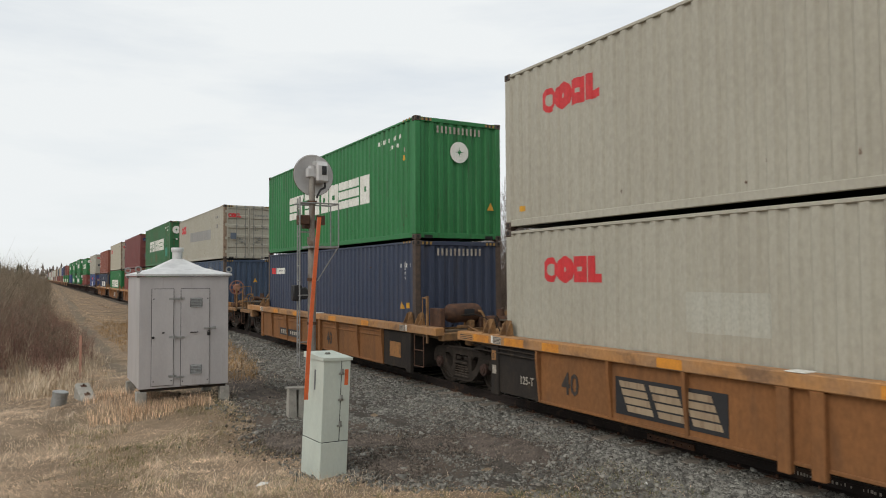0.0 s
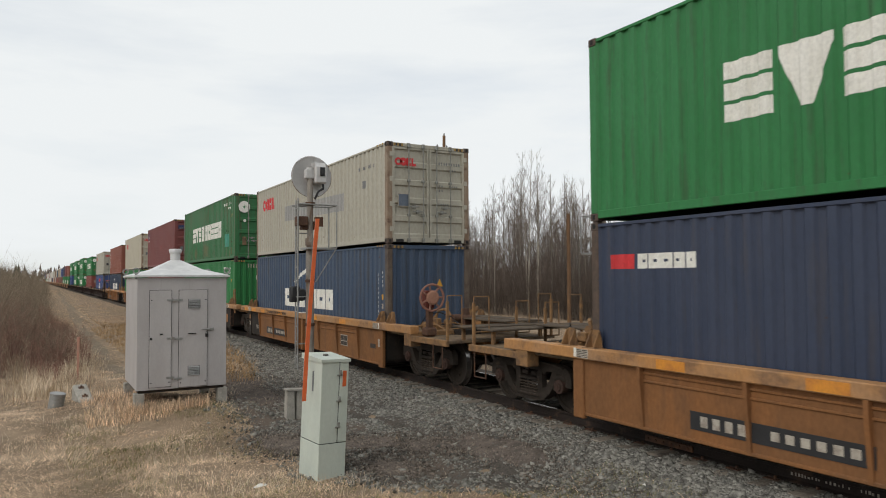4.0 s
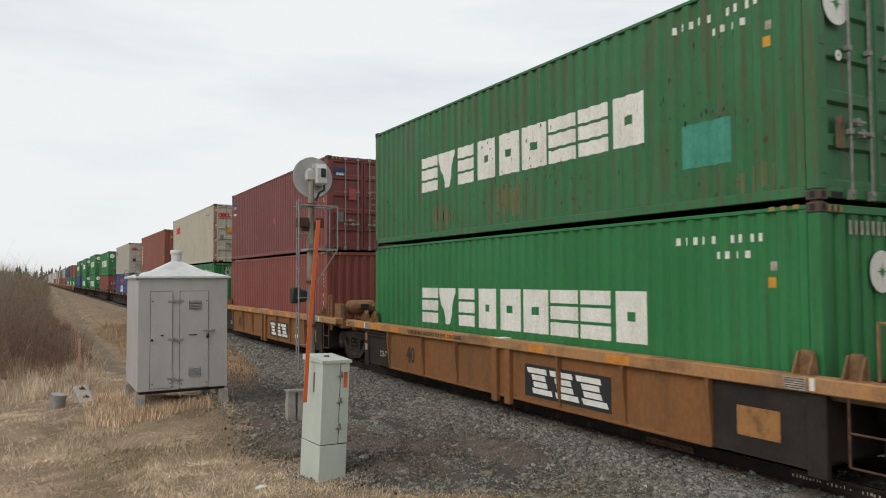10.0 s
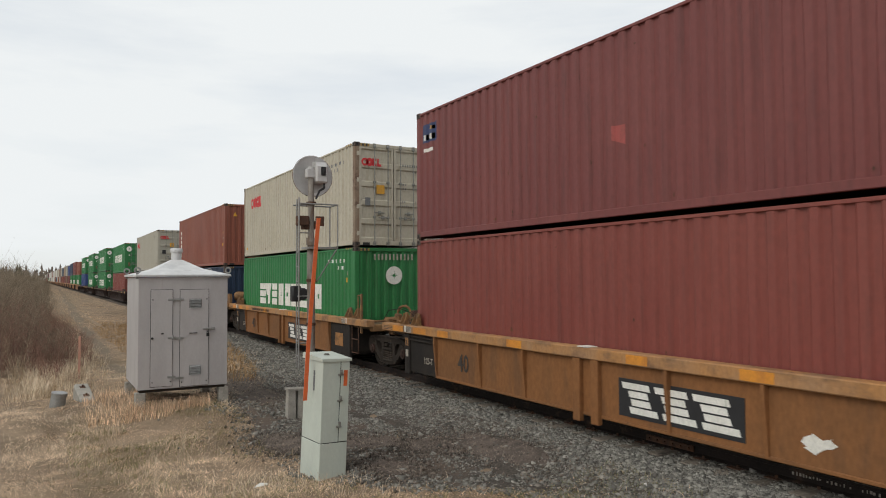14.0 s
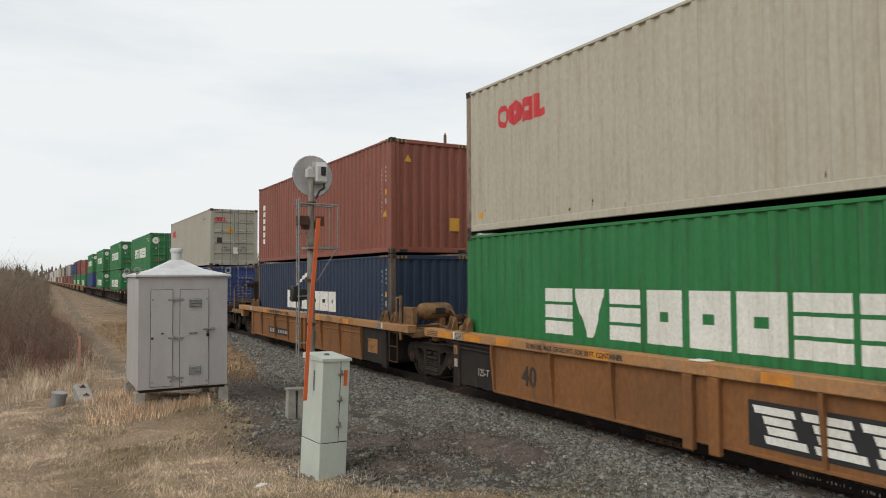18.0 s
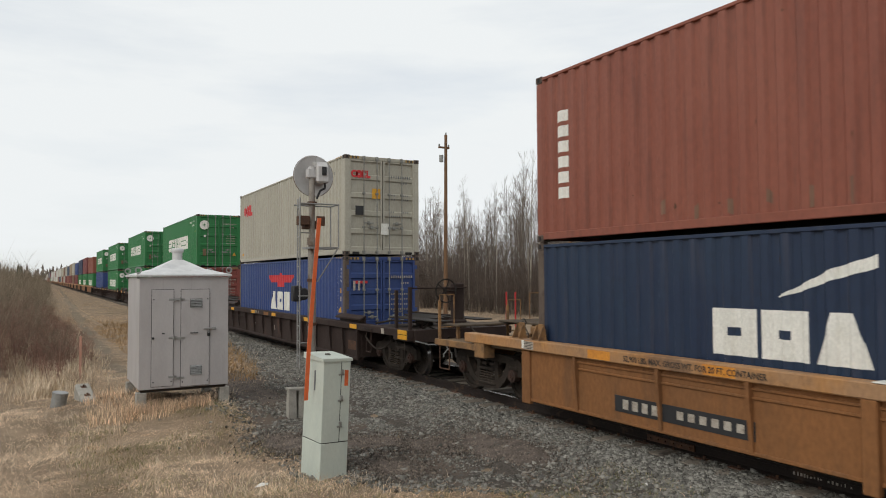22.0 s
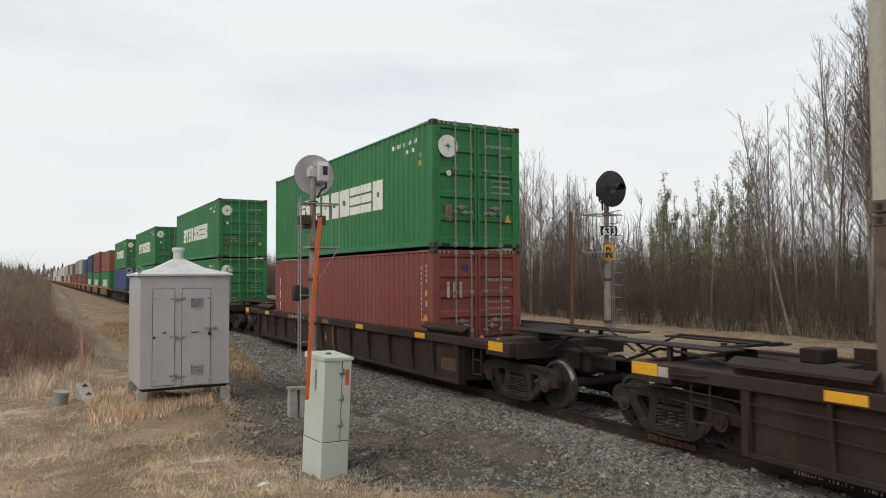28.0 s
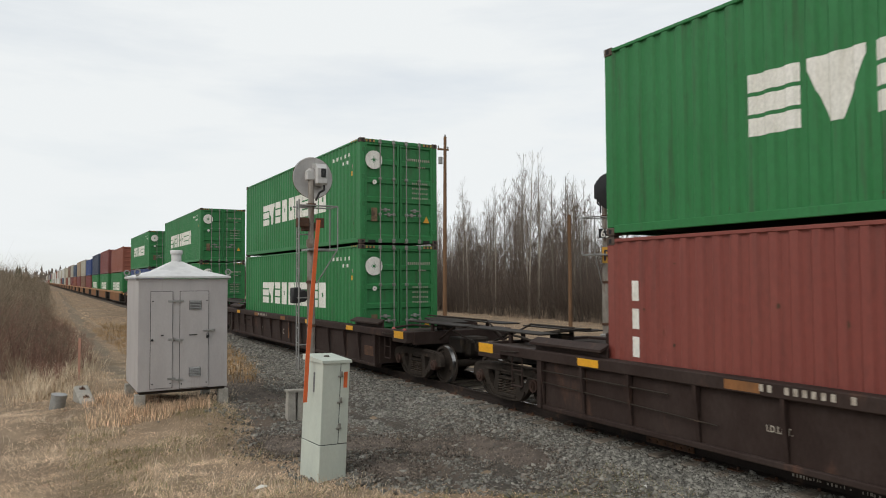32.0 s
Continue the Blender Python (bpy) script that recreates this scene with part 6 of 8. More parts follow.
green_txt = "green corrugated steel container with a white block wordmark"
NEAR = [
    (-1.18, box("grey corrugated steel container with a red wordmark and pale patch", "grey", H96, "blind", RING_SIDE + (("patch", 6.6, 7.9, 1.3, 1.85, PALEPATCH),)), box("light grey corrugated steel container with a red wordmark", "grey", H96, "blind", RING_SIDE),
     lambda: ochre_car("ochre articulated well car with black logo panel", "shared", "shared", "rearmark", spin=True)),
    (14.725, box("navy corrugated steel container with a small red and white mark", "navy", H96, "blind", (("patch", 11.25, 11.75, 2.2, 2.42, MARKR), ("word", 10.1, 11.2, 2.2, 2.42, "hhhhh", MARKW), ("column", 0.62, 2.0, 2.5, 4), ("row", 0.3, 0.9, 2.3, 4), ("tri", 0.75, 1.3, 0.18), ("patch", 0.4, 0.5, 1.32, 1.45, MARKY), ("erow", -0.62, 0.68, ((H96 - 0.36, 0.0, 1.0),), None, 0.02, 0.1, 11)), CASTING),
     box(green_txt, "green", H96, "blind", BLOCK_SIDE + BLOCK_BLIND + (("etri", 0.9, 0.75),)),
     lambda: ochre_car("ochre well car unit with rusty air reservoir and number panel", "shared", "end", "number", "rust", spin=True)),
    (34.485, box("slate blue corrugated steel container with a white wordmark", "slate", H96, "blind", (("word", 6.36, 8.48, 1.13, 1.74, "hha", MARKW), ("word", 3.76, 5.98, 1.13, 1.74, "hhh", MARKW), ("swoosh", 6.2, 7.5, 1.95, 2.42), ("etri", 0.3, 1.85, 0.2, 0.02)) + COLS, POSTM),
     box("dirty grey corrugated steel container with a grey painted band", "grey", H86, "door", (("rings", 9.8, 11.3, 1.72, 2.16), ("patch", 2.95, 8.6, 1.07, 1.58, BAND, 1.15, 1.68, "painted_band"), ("row", 0.9, 2.1, 2.05, 8, MARKG), ("patch", 1.4, 1.6, 1.55, 1.75, MARKG), ("erings", -0.98, -0.4, 2.0, 2.2), ("erow", 0.2, 1.0, ((2.08, 0, 0.95), (1.93, 0.5, 0.8), (1.5, 0, 0.3), (1.38, 0, 0.3), (1.5, 0.5, 0.85), (1.02, 0, 0.5)), MARKG), ("epatch", -0.92, -0.6, 0.94, 1.28, MARKD), ("epatch", -0.9, -0.62, 0.96, 1.26, SLATEP, -0.006)), RUSTPOST),
     lambda: ochre_car("ochre well car unit with hand brake wheel and number panel", "end", "shared", "number", spin=True, lettered=True, wheel=True)),
    (50.287, box(green_txt, "green", H96, "blind", BLOCK_SIDE + BLOCK_BLIND), box("green corrugated container with scraped paint and a teal patch", "old_green", H96, "door", BLOCK_SIDE + BLOCK_DOOR + (("patch", 1.2, 2.0, 0.6, 1.2, MARKT), ("scrape", 5.7, 6.5, 0.25, 1.02, 16, OLIVE, 4), ("scrape", 8.3, 9.1, 0.25, 0.75, 14, OLIVE, 5), ("scrape", 0.5, 1.2, 0.1, 0.6, 5, OLIVE, 6), ("spots", 4.0, 7.4, 0.7, 2.1, 60, 3), ("spots", 0.4, 11.6, 0.15, 1.1, 70, 5), ("spots", 1.0, 2.4, 1.2, 2.3, 22, 8, SEAM))),
     lambda: ochre_car("ochre well car unit with black logo panel", "shared", "shared", "frontmark", spin=True, lettered=True)),
    (66.061, box("faded brick red corrugated steel container", "brick", H96, "blind", COLS + (("column", 0.0 + 11.0, 0.3, 0.32, 1),)), box("maroon corrugated container with a blue and white plate", "maroon", H96, "door", (("patch", 11.25, 11.95, 2.2, 2.62, MARKN), ("patch", 11.35, 11.85, 2.25, 2.38, MARKW), ("patch", 11.3, 11.55, 2.48, 2.56, MARKY), ("patch", 11.45, 11.9, 1.98, 2.06, MARKW), ("patch", 5.4, 5.7, 1.12, 1.42, MARKRF, 1.22, 1.45), ("epatch", -0.98, -0.6, H96 - 0.62, H96 - 0.36, MARKN), ("epatch", -0.92, -0.66, H96 - 0.6, H96 - 0.52, MARKW), ("epatch", -0.5, -0.24, 1.6, 1.95, MARKRF), ("epatch", -0.85, -0.68, 0.9, 1.2, MARKG), ("erow", 0.2, 1.0, ((2.3, 0, 1), (2.14, 0.5, 0.8), (1.85, 0, 0.9), (1.65, 0, 0.9), (1.45, 0, 0.9), (1.25, 0, 0.9)))) + COLS[:4], None),
     lambda: ochre_car("ochre well car unit with air reservoir and black logo panel", "shared", "shared", "frontmark", "ochre", spin=True)),
    (81.99, box(green_txt, "green", H96, "blind", BLOCK_SIDE + BLOCK_BLIND), box("cream grey corrugated steel container with rust streaks", "cream", H96, "door", RING_SIDE + RING_DOOR + (("epatch", -0.55, -0.3, 1.5, 1.75, MARKY),), RUSTPOST),
     lambda: ochre_car("ochre well car unit with black end sheets", "shared", "shared", "frontmark", spin=True, lettered=True)),
    (97.8, box("dark blue corrugated container with a white wordmark", "deep_blue", H86, "blind", (("word", 6.36, 8.48, 1.0, 1.6, "hha", MARKW), ("word", 3.76, 5.98, 1.0, 1.6, "hhh", MARKW), ("swoosh", 6.3, 7.5, 1.76, 2.24)) + COLS[:4], POSTM),
     box("rust red corrugated steel container with a white column of marks", "rust", H96, "blind", (("column", 11.5, 0.72, 2.3, 6, MARKW, 0.28, 0.72), ("scrape", 3.0, 9.5, 0.15, 0.5, 12, PAINT["brown"], 3), ("etri", -0.72, 2.35, 0.2, 0.024), ("epatch", 0.5, 0.8, 0.6, 0.95, MARKY, 0.024)) + COLS),
     lambda: ochre_car("ochre well car unit with air reservoir and number panel", "shared", "end", "number", "ochre", spin=True, lettered=True)),
    (119.121, box("royal blue corrugated container with a red winged emblem", "royal", H86, "door", (("wings", 4.75, 7.75, 1.65, 2.08), ("word", 5.1, 7.5, 0.82, 1.48, "ahs", MARKW, 0.14), ("erow", -0.95, -0.5, ((1.6, 0, 1),), None, -0.004, 0.16, 3), ("epatch", -0.95, -0.5, 1.8, 1.88, MARKR), ("erow", 0.2, 1.0, ((1.95, 0, 1), (1.78, 0.5, 0.85), (1.45, 0, 0.9), (1.3, 0, 0.9), (1.15, 0, 0.9), (1.0, 0, 0.9))), ("etri", -0.85, 0.45), ("etri", 0.85, 0.45)) + COLS, POSTM),
     box("grey corrugated steel container with a yellow door notice", "grey", H96, "door", RING_SIDE[1:] + (("rings", 10.2, 11.5, 1.95, 2.4),) + RING_DOOR[:2] + (("epatch", -0.35, -0.08, 1.68, 1.98, MARKY), ("epatch", -0.88, -0.6, 1.18, 1.45, MARKK), ("epatch", -0.06, 0.2, 0.62, 0.95, MARKW))),
     lambda: brown_car("dark brown well car with amber reflectors", spin=True, wheel=True, letter="A")),
    (141.052, box("maroon red corrugated container with a white wordmark", "brick", H86, "door", (("column", 11.62, 0.8, 2.05, 3, MARKW, 0.17, 0.72), ("erow", -0.85, -0.35, ((1.48, 0, 1),), None, -0.004, 0.22, 3), ("erow", 0.2, 1.0, ((1.85, 0, 1), (1.68, 0.5, 0.85), (1.35, 0, 0.9), (1.2, 0, 0.9), (1.05, 0, 0.9), (0.9, 0, 0.9))), ("epatch", -0.4, -0.28, 2.1, 2.25, MARKN)) + COLS),
     box(green_txt, "green", H96, "door", BLOCK_SIDE + BLOCK_DOOR), lambda: brown_car("dark brown well car with amber reflectors and white lettering", spin=True, letter="E")),
    (162.968, box(green_txt, "green", H96, "door", BLOCK_SIDE + BLOCK_DOOR), box(green_txt, "green", H96, "door", BLOCK_SIDE + BLOCK_DOOR), lambda: brown_car("dark brown well car with amber reflectors", spin=True, letter="C")),
    (184.9, box(green_txt, "green", H96, "door", BLOCK_SIDE + BLOCK_DOOR), box(green_txt, "green", H96, "door", BLOCK_SIDE + BLOCK_DOOR), lambda: brown_car("dark brown well car with amber reflectors", spin=False)),
    (205.0, box("blue corrugated steel container", "royal", H96, "door", RING_SIDE[1:]), box(green_txt, "green", H96, "door", BLOCK_SIDE + BLOCK_DOOR), lambda: brown_car("dark brown well car with amber reflectors", spin=False)),
]
for y, lower, upper, make in NEAR:
    stack(y, lower, upper, make())
FAR = "rust/green maroon/green navy/green royal/maroon grey/brown tan/maroon slate/rust grey/maroon brown/grey cream/rust grey/grey white/slate cream/brick white/grey grey/white white/white rust/grey white/white grey/cream white/navy white/white cream/grey white/white".split()
for k in range(38):
    up, low = FAR[k % len(FAR)].split("/")
    y = 224.5 + 16.3 * k if k < 2 else 240.8 + 15.8 * (k - 1)
    sides = (("word", 2.62, 9.66, 1.05, 1.88, "bwbhhhbbh", MARKW, 0.2, True), ("edisc", 0.0, 2.2, 0.24)) if low == "green" else ()
    lo = box("%s corrugated steel container far down the train" % low, low, H96, "door", sides, detail=1)
    hi = box("%s corrugated steel container far down the train" % up, up, H96 if k % 3 else H86, "door", (), detail=1)
    stack(y, lo, hi, ochre_car("ochre well car unit far down the train", detail=1))
wheel_materials()


def way(t):
    """Metres that the train has run after t seconds."""
    s = (t - 16) / 16
    return 4.537 * t + 0.312 * s ** 2 - 0.177 * s ** 3 - 0.526 * s ** 4 + 0.085 * s ** 5


def motions():
    times = [2.0 * i for i in range(17)]
    for ob, y, z in MOVERS:
        walk(ob, [(t, pose(TRACK_X, y - way(t), z)) for t in times])
    steps = [4 * i / 30 for i in range(241)]
    for ob, off, r in SPINS:
        walk(ob, [(t, pose(0, off, 0.42, math.degrees(way(t) / r))) for t in steps])

# ---- trackside equipment ----
def instrument_hut():
    """The silver equipment hut: sides, pyramid roof with vent, two doors, concrete legs."""
    X0, X1, Y0, Y1, Z0, Z1 = 1.81, 3.57, 15.5, 17.5, 0.19, 2.46
    cx, cy = (X0 + X1) / 2, (Y0 + Y1) / 2
    w, d = (X1 - X0) / 2, (Y1 - Y0) / 2
    ob = thing("equipment_hut", pose(cx, cy, 0), "silver painted metal equipment hut with two closed doors and pyramid roof", "hut")
    t = 0.03
    part("front_wall", Geo().box(-w, w, -d, -d + t, Z0, Z1, 0.004), HUTPAINT, ob)
    part("back_wall", Geo().box(-w, w, d - t, d, Z0, Z1, 0.004), HUTPAINT, ob)
    for s in (-1, 1):
        part("side_wall", Geo().box(min(s * (w - t), s * w), max(s * (w - t), s * w), -d + t, d - t, Z0, Z1, 0.004), HUTPAINT, ob)
    # near-black floor colour stands in for the shadow under the hut
    part("floor", Geo().box(-w + 0.04, w - 0.04, -d + 0.04, d - 0.04, Z0 - 0.06, Z0 - 0.002, 0.006), STEEL, ob)
    g = Geo()
    e = 0.06
    zr = Z1 + 0.05
    base = [(-w - e, -d - e), (w + e, -d - e), (w + e, d + e), (-w - e, d + e)]
    top = [(-0.11, -0.11), (0.11, -0.11), (0.11, 0.11), (-0.11, 0.11)]
    mid = [(x * 0.5, y * 0.5) for x, y in base]
    zs = [Z1 + 0.012, zr, zr + 0.13, zr + 0.33]
    rings = [base, base, mid, top]
    v = [(x, y, z) for ring, z in zip(rings, zs) for x, y in ring]
    f = [(k * 4 + i, k * 4 + (i + 1) % 4, (k + 1) * 4 + (i + 1) % 4, (k + 1) * 4 + i) for k in range(3) for i in range(4)] + [(0, 1, 2, 3), (12, 13, 14, 15)]
    part("roof", g.add(v, f), HUTROOF, ob, "bright metal pyramid roof")
    part("vent", Geo().lathe([(0.0, 0.0), (0.105, 0.0), (0.105, 0.2), (0.125, 0.2), (0.13, 0.215), (0.13, 0.275), (0.12, 0.29), (0.0, 0.295)], (0, 0, zr + 0.29), "z", 20), HUTROOF, ob, "round roof vent with cap", smooth=True)
    for sx in (-1, 1):
        for sy in (-1, 1):
            ring = Geo()
            n = 12
            c = (sx * (w + 0.02), sy * (d - 0.05), Z1 + 0.14)
            for i in range(n):
                a0, a1 = 2 * math.pi * i / n, 2 * math.pi * (i + 1) / n
                ring.cyl((c[0] + 0.055 * math.cos(a0), c[1], c[2] + 0.055 * math.sin(a0)), (c[0] + 0.055 * math.cos(a1), c[1], c[2] + 0.055 * math.sin(a1)), 0.016, n=6)
            ring.box(c[0] - 0.025, c[0] + 0.025, c[1] - 0.02, c[1] + 0.02, Z1 - 0.03, Z1 + 0.09, 0.004)
            part("lifting_eye", ring, GALV, ob)
    yf = -d
    for x0, x1, z0, z1, right in ((2.045, 2.46, 0.24, 2.2, False), (2.61, 3.175, 0.21, 2.2, True)):
        a, b = x0 - cx, x1 - cx
        part("door_seam", Geo().box(a - 0.008, b + 0.008, yf - 0.006, yf - 0.001, z0 - 0.008, z1 + 0.008), SEAM, ob)
        leaf = part("door", Geo().box(a, b, yf - 0.022, yf - 0.006, z0, z1, 0.004), HUTPAINT, ob)
        for bx, bz in ((a + 0.035, z0 + 0.09), (b - 0.035, z0 + 0.09), (a + 0.035, z1 - 0.2), (b - 0.035, z1 - 0.2)):
            part("bolt", shared(("hut_bolt",), SEAM, lambda: Geo().cyl((0, -0.03, 0), (0, -0.02, 0), 0.013, n=8)), SEAM, leaf, at=pose(bx, yf, bz))
        for hz in (z0 + 0.18, (z0 + z1) / 2, z1 - 0.2):
            hx = b if not right else a
            part("hinge", Geo().box(hx - 0.09, hx + 0.07, yf - 0.036, yf - 0.022, hz - 0.022, hz + 0.022, 0.004).cyl((hx + (0.01 if not right else -0.01), yf - 0.034, hz - 0.05), (hx + (0.01 if not right else -0.01), yf - 0.034, hz + 0.05), 0.011, n=8), GALV, leaf)
        if right:
            for za, zb in ((1.82, 2.01), (0.44, 0.63)):
                va, vb = 2.79 - cx, 3.03 - cx
                part("vent_frame", Geo().box(va, vb, yf - 0.025, yf - 0.0225, za, zb), SEAM, leaf)
                for i in range(6):
                    z = za + 0.015 + (zb - za - 0.03) * i / 5
                    part("vent_slat", Geo().prism([(yf - 0.024, z - 0.012), (yf - 0.045, z - 0.014), (yf - 0.024, z + 0.014)], "x", va + 0.008, vb - 0.008), GALV, leaf)
            part("hasp", Geo().box(3.06 - cx, 3.3 - cx, yf - 0.05, yf - 0.022, 1.365, 1.395, 0.005).box(3.22 - cx, 3.31 - cx, yf - 0.06, yf - 0.02, 1.35, 1.41, 0.01), GALV, leaf)
            part("padlock", Geo().box(3.13 - cx, 3.19 - cx, yf - 0.06, yf - 0.03, 1.22, 1.29, 0.008).tube([(3.14 - cx, yf - 0.045, 1.29), (3.145 - cx, yf - 0.045, 1.325), (3.175 - cx, yf - 0.045, 1.325), (3.18 - cx, yf - 0.045, 1.29)], 0.007), SEAM, leaf)
            part("pull", Geo().tube([(2.8 - cx, yf - 0.02, 1.3), (2.8 - cx, yf - 0.045, 1.3), (2.94 - cx, yf - 0.045, 1.3), (2.94 - cx, yf - 0.02, 1.3)], 0.01), SEAM, leaf)
        else:
            part("knob", Geo().lathe([(0, -0.05), (0.022, -0.046), (0.026, -0.03), (0.02, -0.02), (0.012, 0.0)], (2.07 - cx, yf - 0.015, 1.22), "y", 12), SEAM, leaf, smooth=True)
            part("pull", Geo().cyl((2.24 - cx, yf - 0.04, 1.31), (2.29 - cx, yf - 0.04, 1.31), 0.012, n=8), SEAM, leaf)
    for sx in (-1, 1):
        for sy in (-1, 1):
            part("leg", Geo().box(sx * (w - 0.06) - 0.1, sx * (w - 0.06) + 0.1, sy * (d - 0.12) - 0.1, sy * (d - 0.12) + 0.1, -0.3, Z0 - 0.06, 0.015), CONCRETE, ob, "stubby concrete leg")
    return ob


def pedestal_cabinet():
    """The pale green steel cabinet; it leans a little."""
    ob = thing("utility_cabinet", pose(3.585, 9.74, -0.36, 0.6, 2.2, 6), "pale green steel utility cabinet, leaning slightly, closed door", "cabinet")
    w, d, h = 0.21, 0.3, 1.66
    part("plinth", Geo().box(-w, w, -d, d, -0.1, 0.5, 0.008), PEDESTAL, ob)
    part("body", Geo().box(-w + 0.002, w - 0.002, -d + 0.002, d - 0.002, 0.505, h - 0.03, 0.006), PEDESTAL, ob)
    part("seam", Geo().box(-w + 0.004, w - 0.004, -d + 0.004, d - 0.004, 0.498, 0.508), SEAM, ob)
    part("lid", Geo().prism([(-d - 0.02, h - 0.035), (d + 0.02, h - 0.035), (d + 0.02, h + 0.045), (-d - 0.02, h + 0.005)], "x", -w - 0.02, w + 0.02), PEDESTAL, ob)
    part("pebble", Geo().box(-0.05, 0.03, -0.03, 0.03, h + 0.018, h + 0.05, 0.015), STONE, ob)
    part("door_gap", Geo().box(0.062, 0.07, -d - 0.0035, -d + 0.01, 0.5, h - 0.04), SEAM, ob)
    door = part("door", Geo().box(0.071, w - 0.006, -d - 0.006, -d + 0.001, 0.515, h - 0.05, 0.002), PEDESTAL, ob)
    for z in (0.72, 1.08, 1.44):
        part("latch", Geo().box(0.02, 0.1, -d - 0.028, -d - 0.004, z - 0.012, z + 0.012, 0.004).box(0.05, 0.085, -d - 0.035, -d - 0.004, z, z + 0.07, 0.006).box(0.06, 0.078, -d - 0.0365, -d - 0.034, z + 0.025, z + 0.055), BAR, ob)
    part("sign", Geo().box(0.115, 0.172, -d - 0.0095, -d - 0.005, 1.28, 1.5), MARKERO, ob, "small orange warning plate")
    part("vent_slot", Geo().box(-w - 0.003, -w + 0.004, -0.06, -0.02, 1.2, 1.48), MARKG, ob)
    return ob


def marker_pole():
    """The orange plastic marker beside the cabinet, bent a little."""
    ob = pedestal
    pts = [(-0.005, -0.1, 0.72), (0.03, -0.1, 1.35), (0.09, -0.09, 2.1), (0.16, -0.08, 2.9), (0.195, -0.08, 3.28)]
    g = Geo()
    for p, q in zip(pts, pts[1:]):
        a, b = Vector(p), Vector(q)
        g.add([(v.x + sx, v.y + sy, v.z) for v in (a, b) for sx, sy in ((-0.028, -0.008), (0.028, -0.008), (0.028, 0.008), (-0.028, 0.008))],
              [(0, 1, 5, 4), (1, 2, 6, 5), (2, 3, 7, 6), (3, 0, 4, 7), (0, 1, 2, 3), (4, 5, 6, 7)])
    blade = part("marker_pole", g, MARKERO, ob, "tall thin orange plastic marker pole")
    blade.matrix_basis = ob.matrix_basis.inverted() @ pose(3.3, 9.75, 0)


def ring(g, c, r, rr, plane="xz", n=18):
    for i in range(n):
        a0, a1 = 2 * math.pi * i / n, 2 * math.pi * (i + 1) / n
        if plane == "xz":
            p, q = [(c[0] + r * math.cos(a), c[1], c[2] + r * math.sin(a)) for a in (a0, a1)]
        else:
            p, q = [(c[0] + r * math.cos(a), c[1] + r * math.sin(a), c[2]) for a in (a0, a1)]
        g.cyl(p, q, rr, n=6)


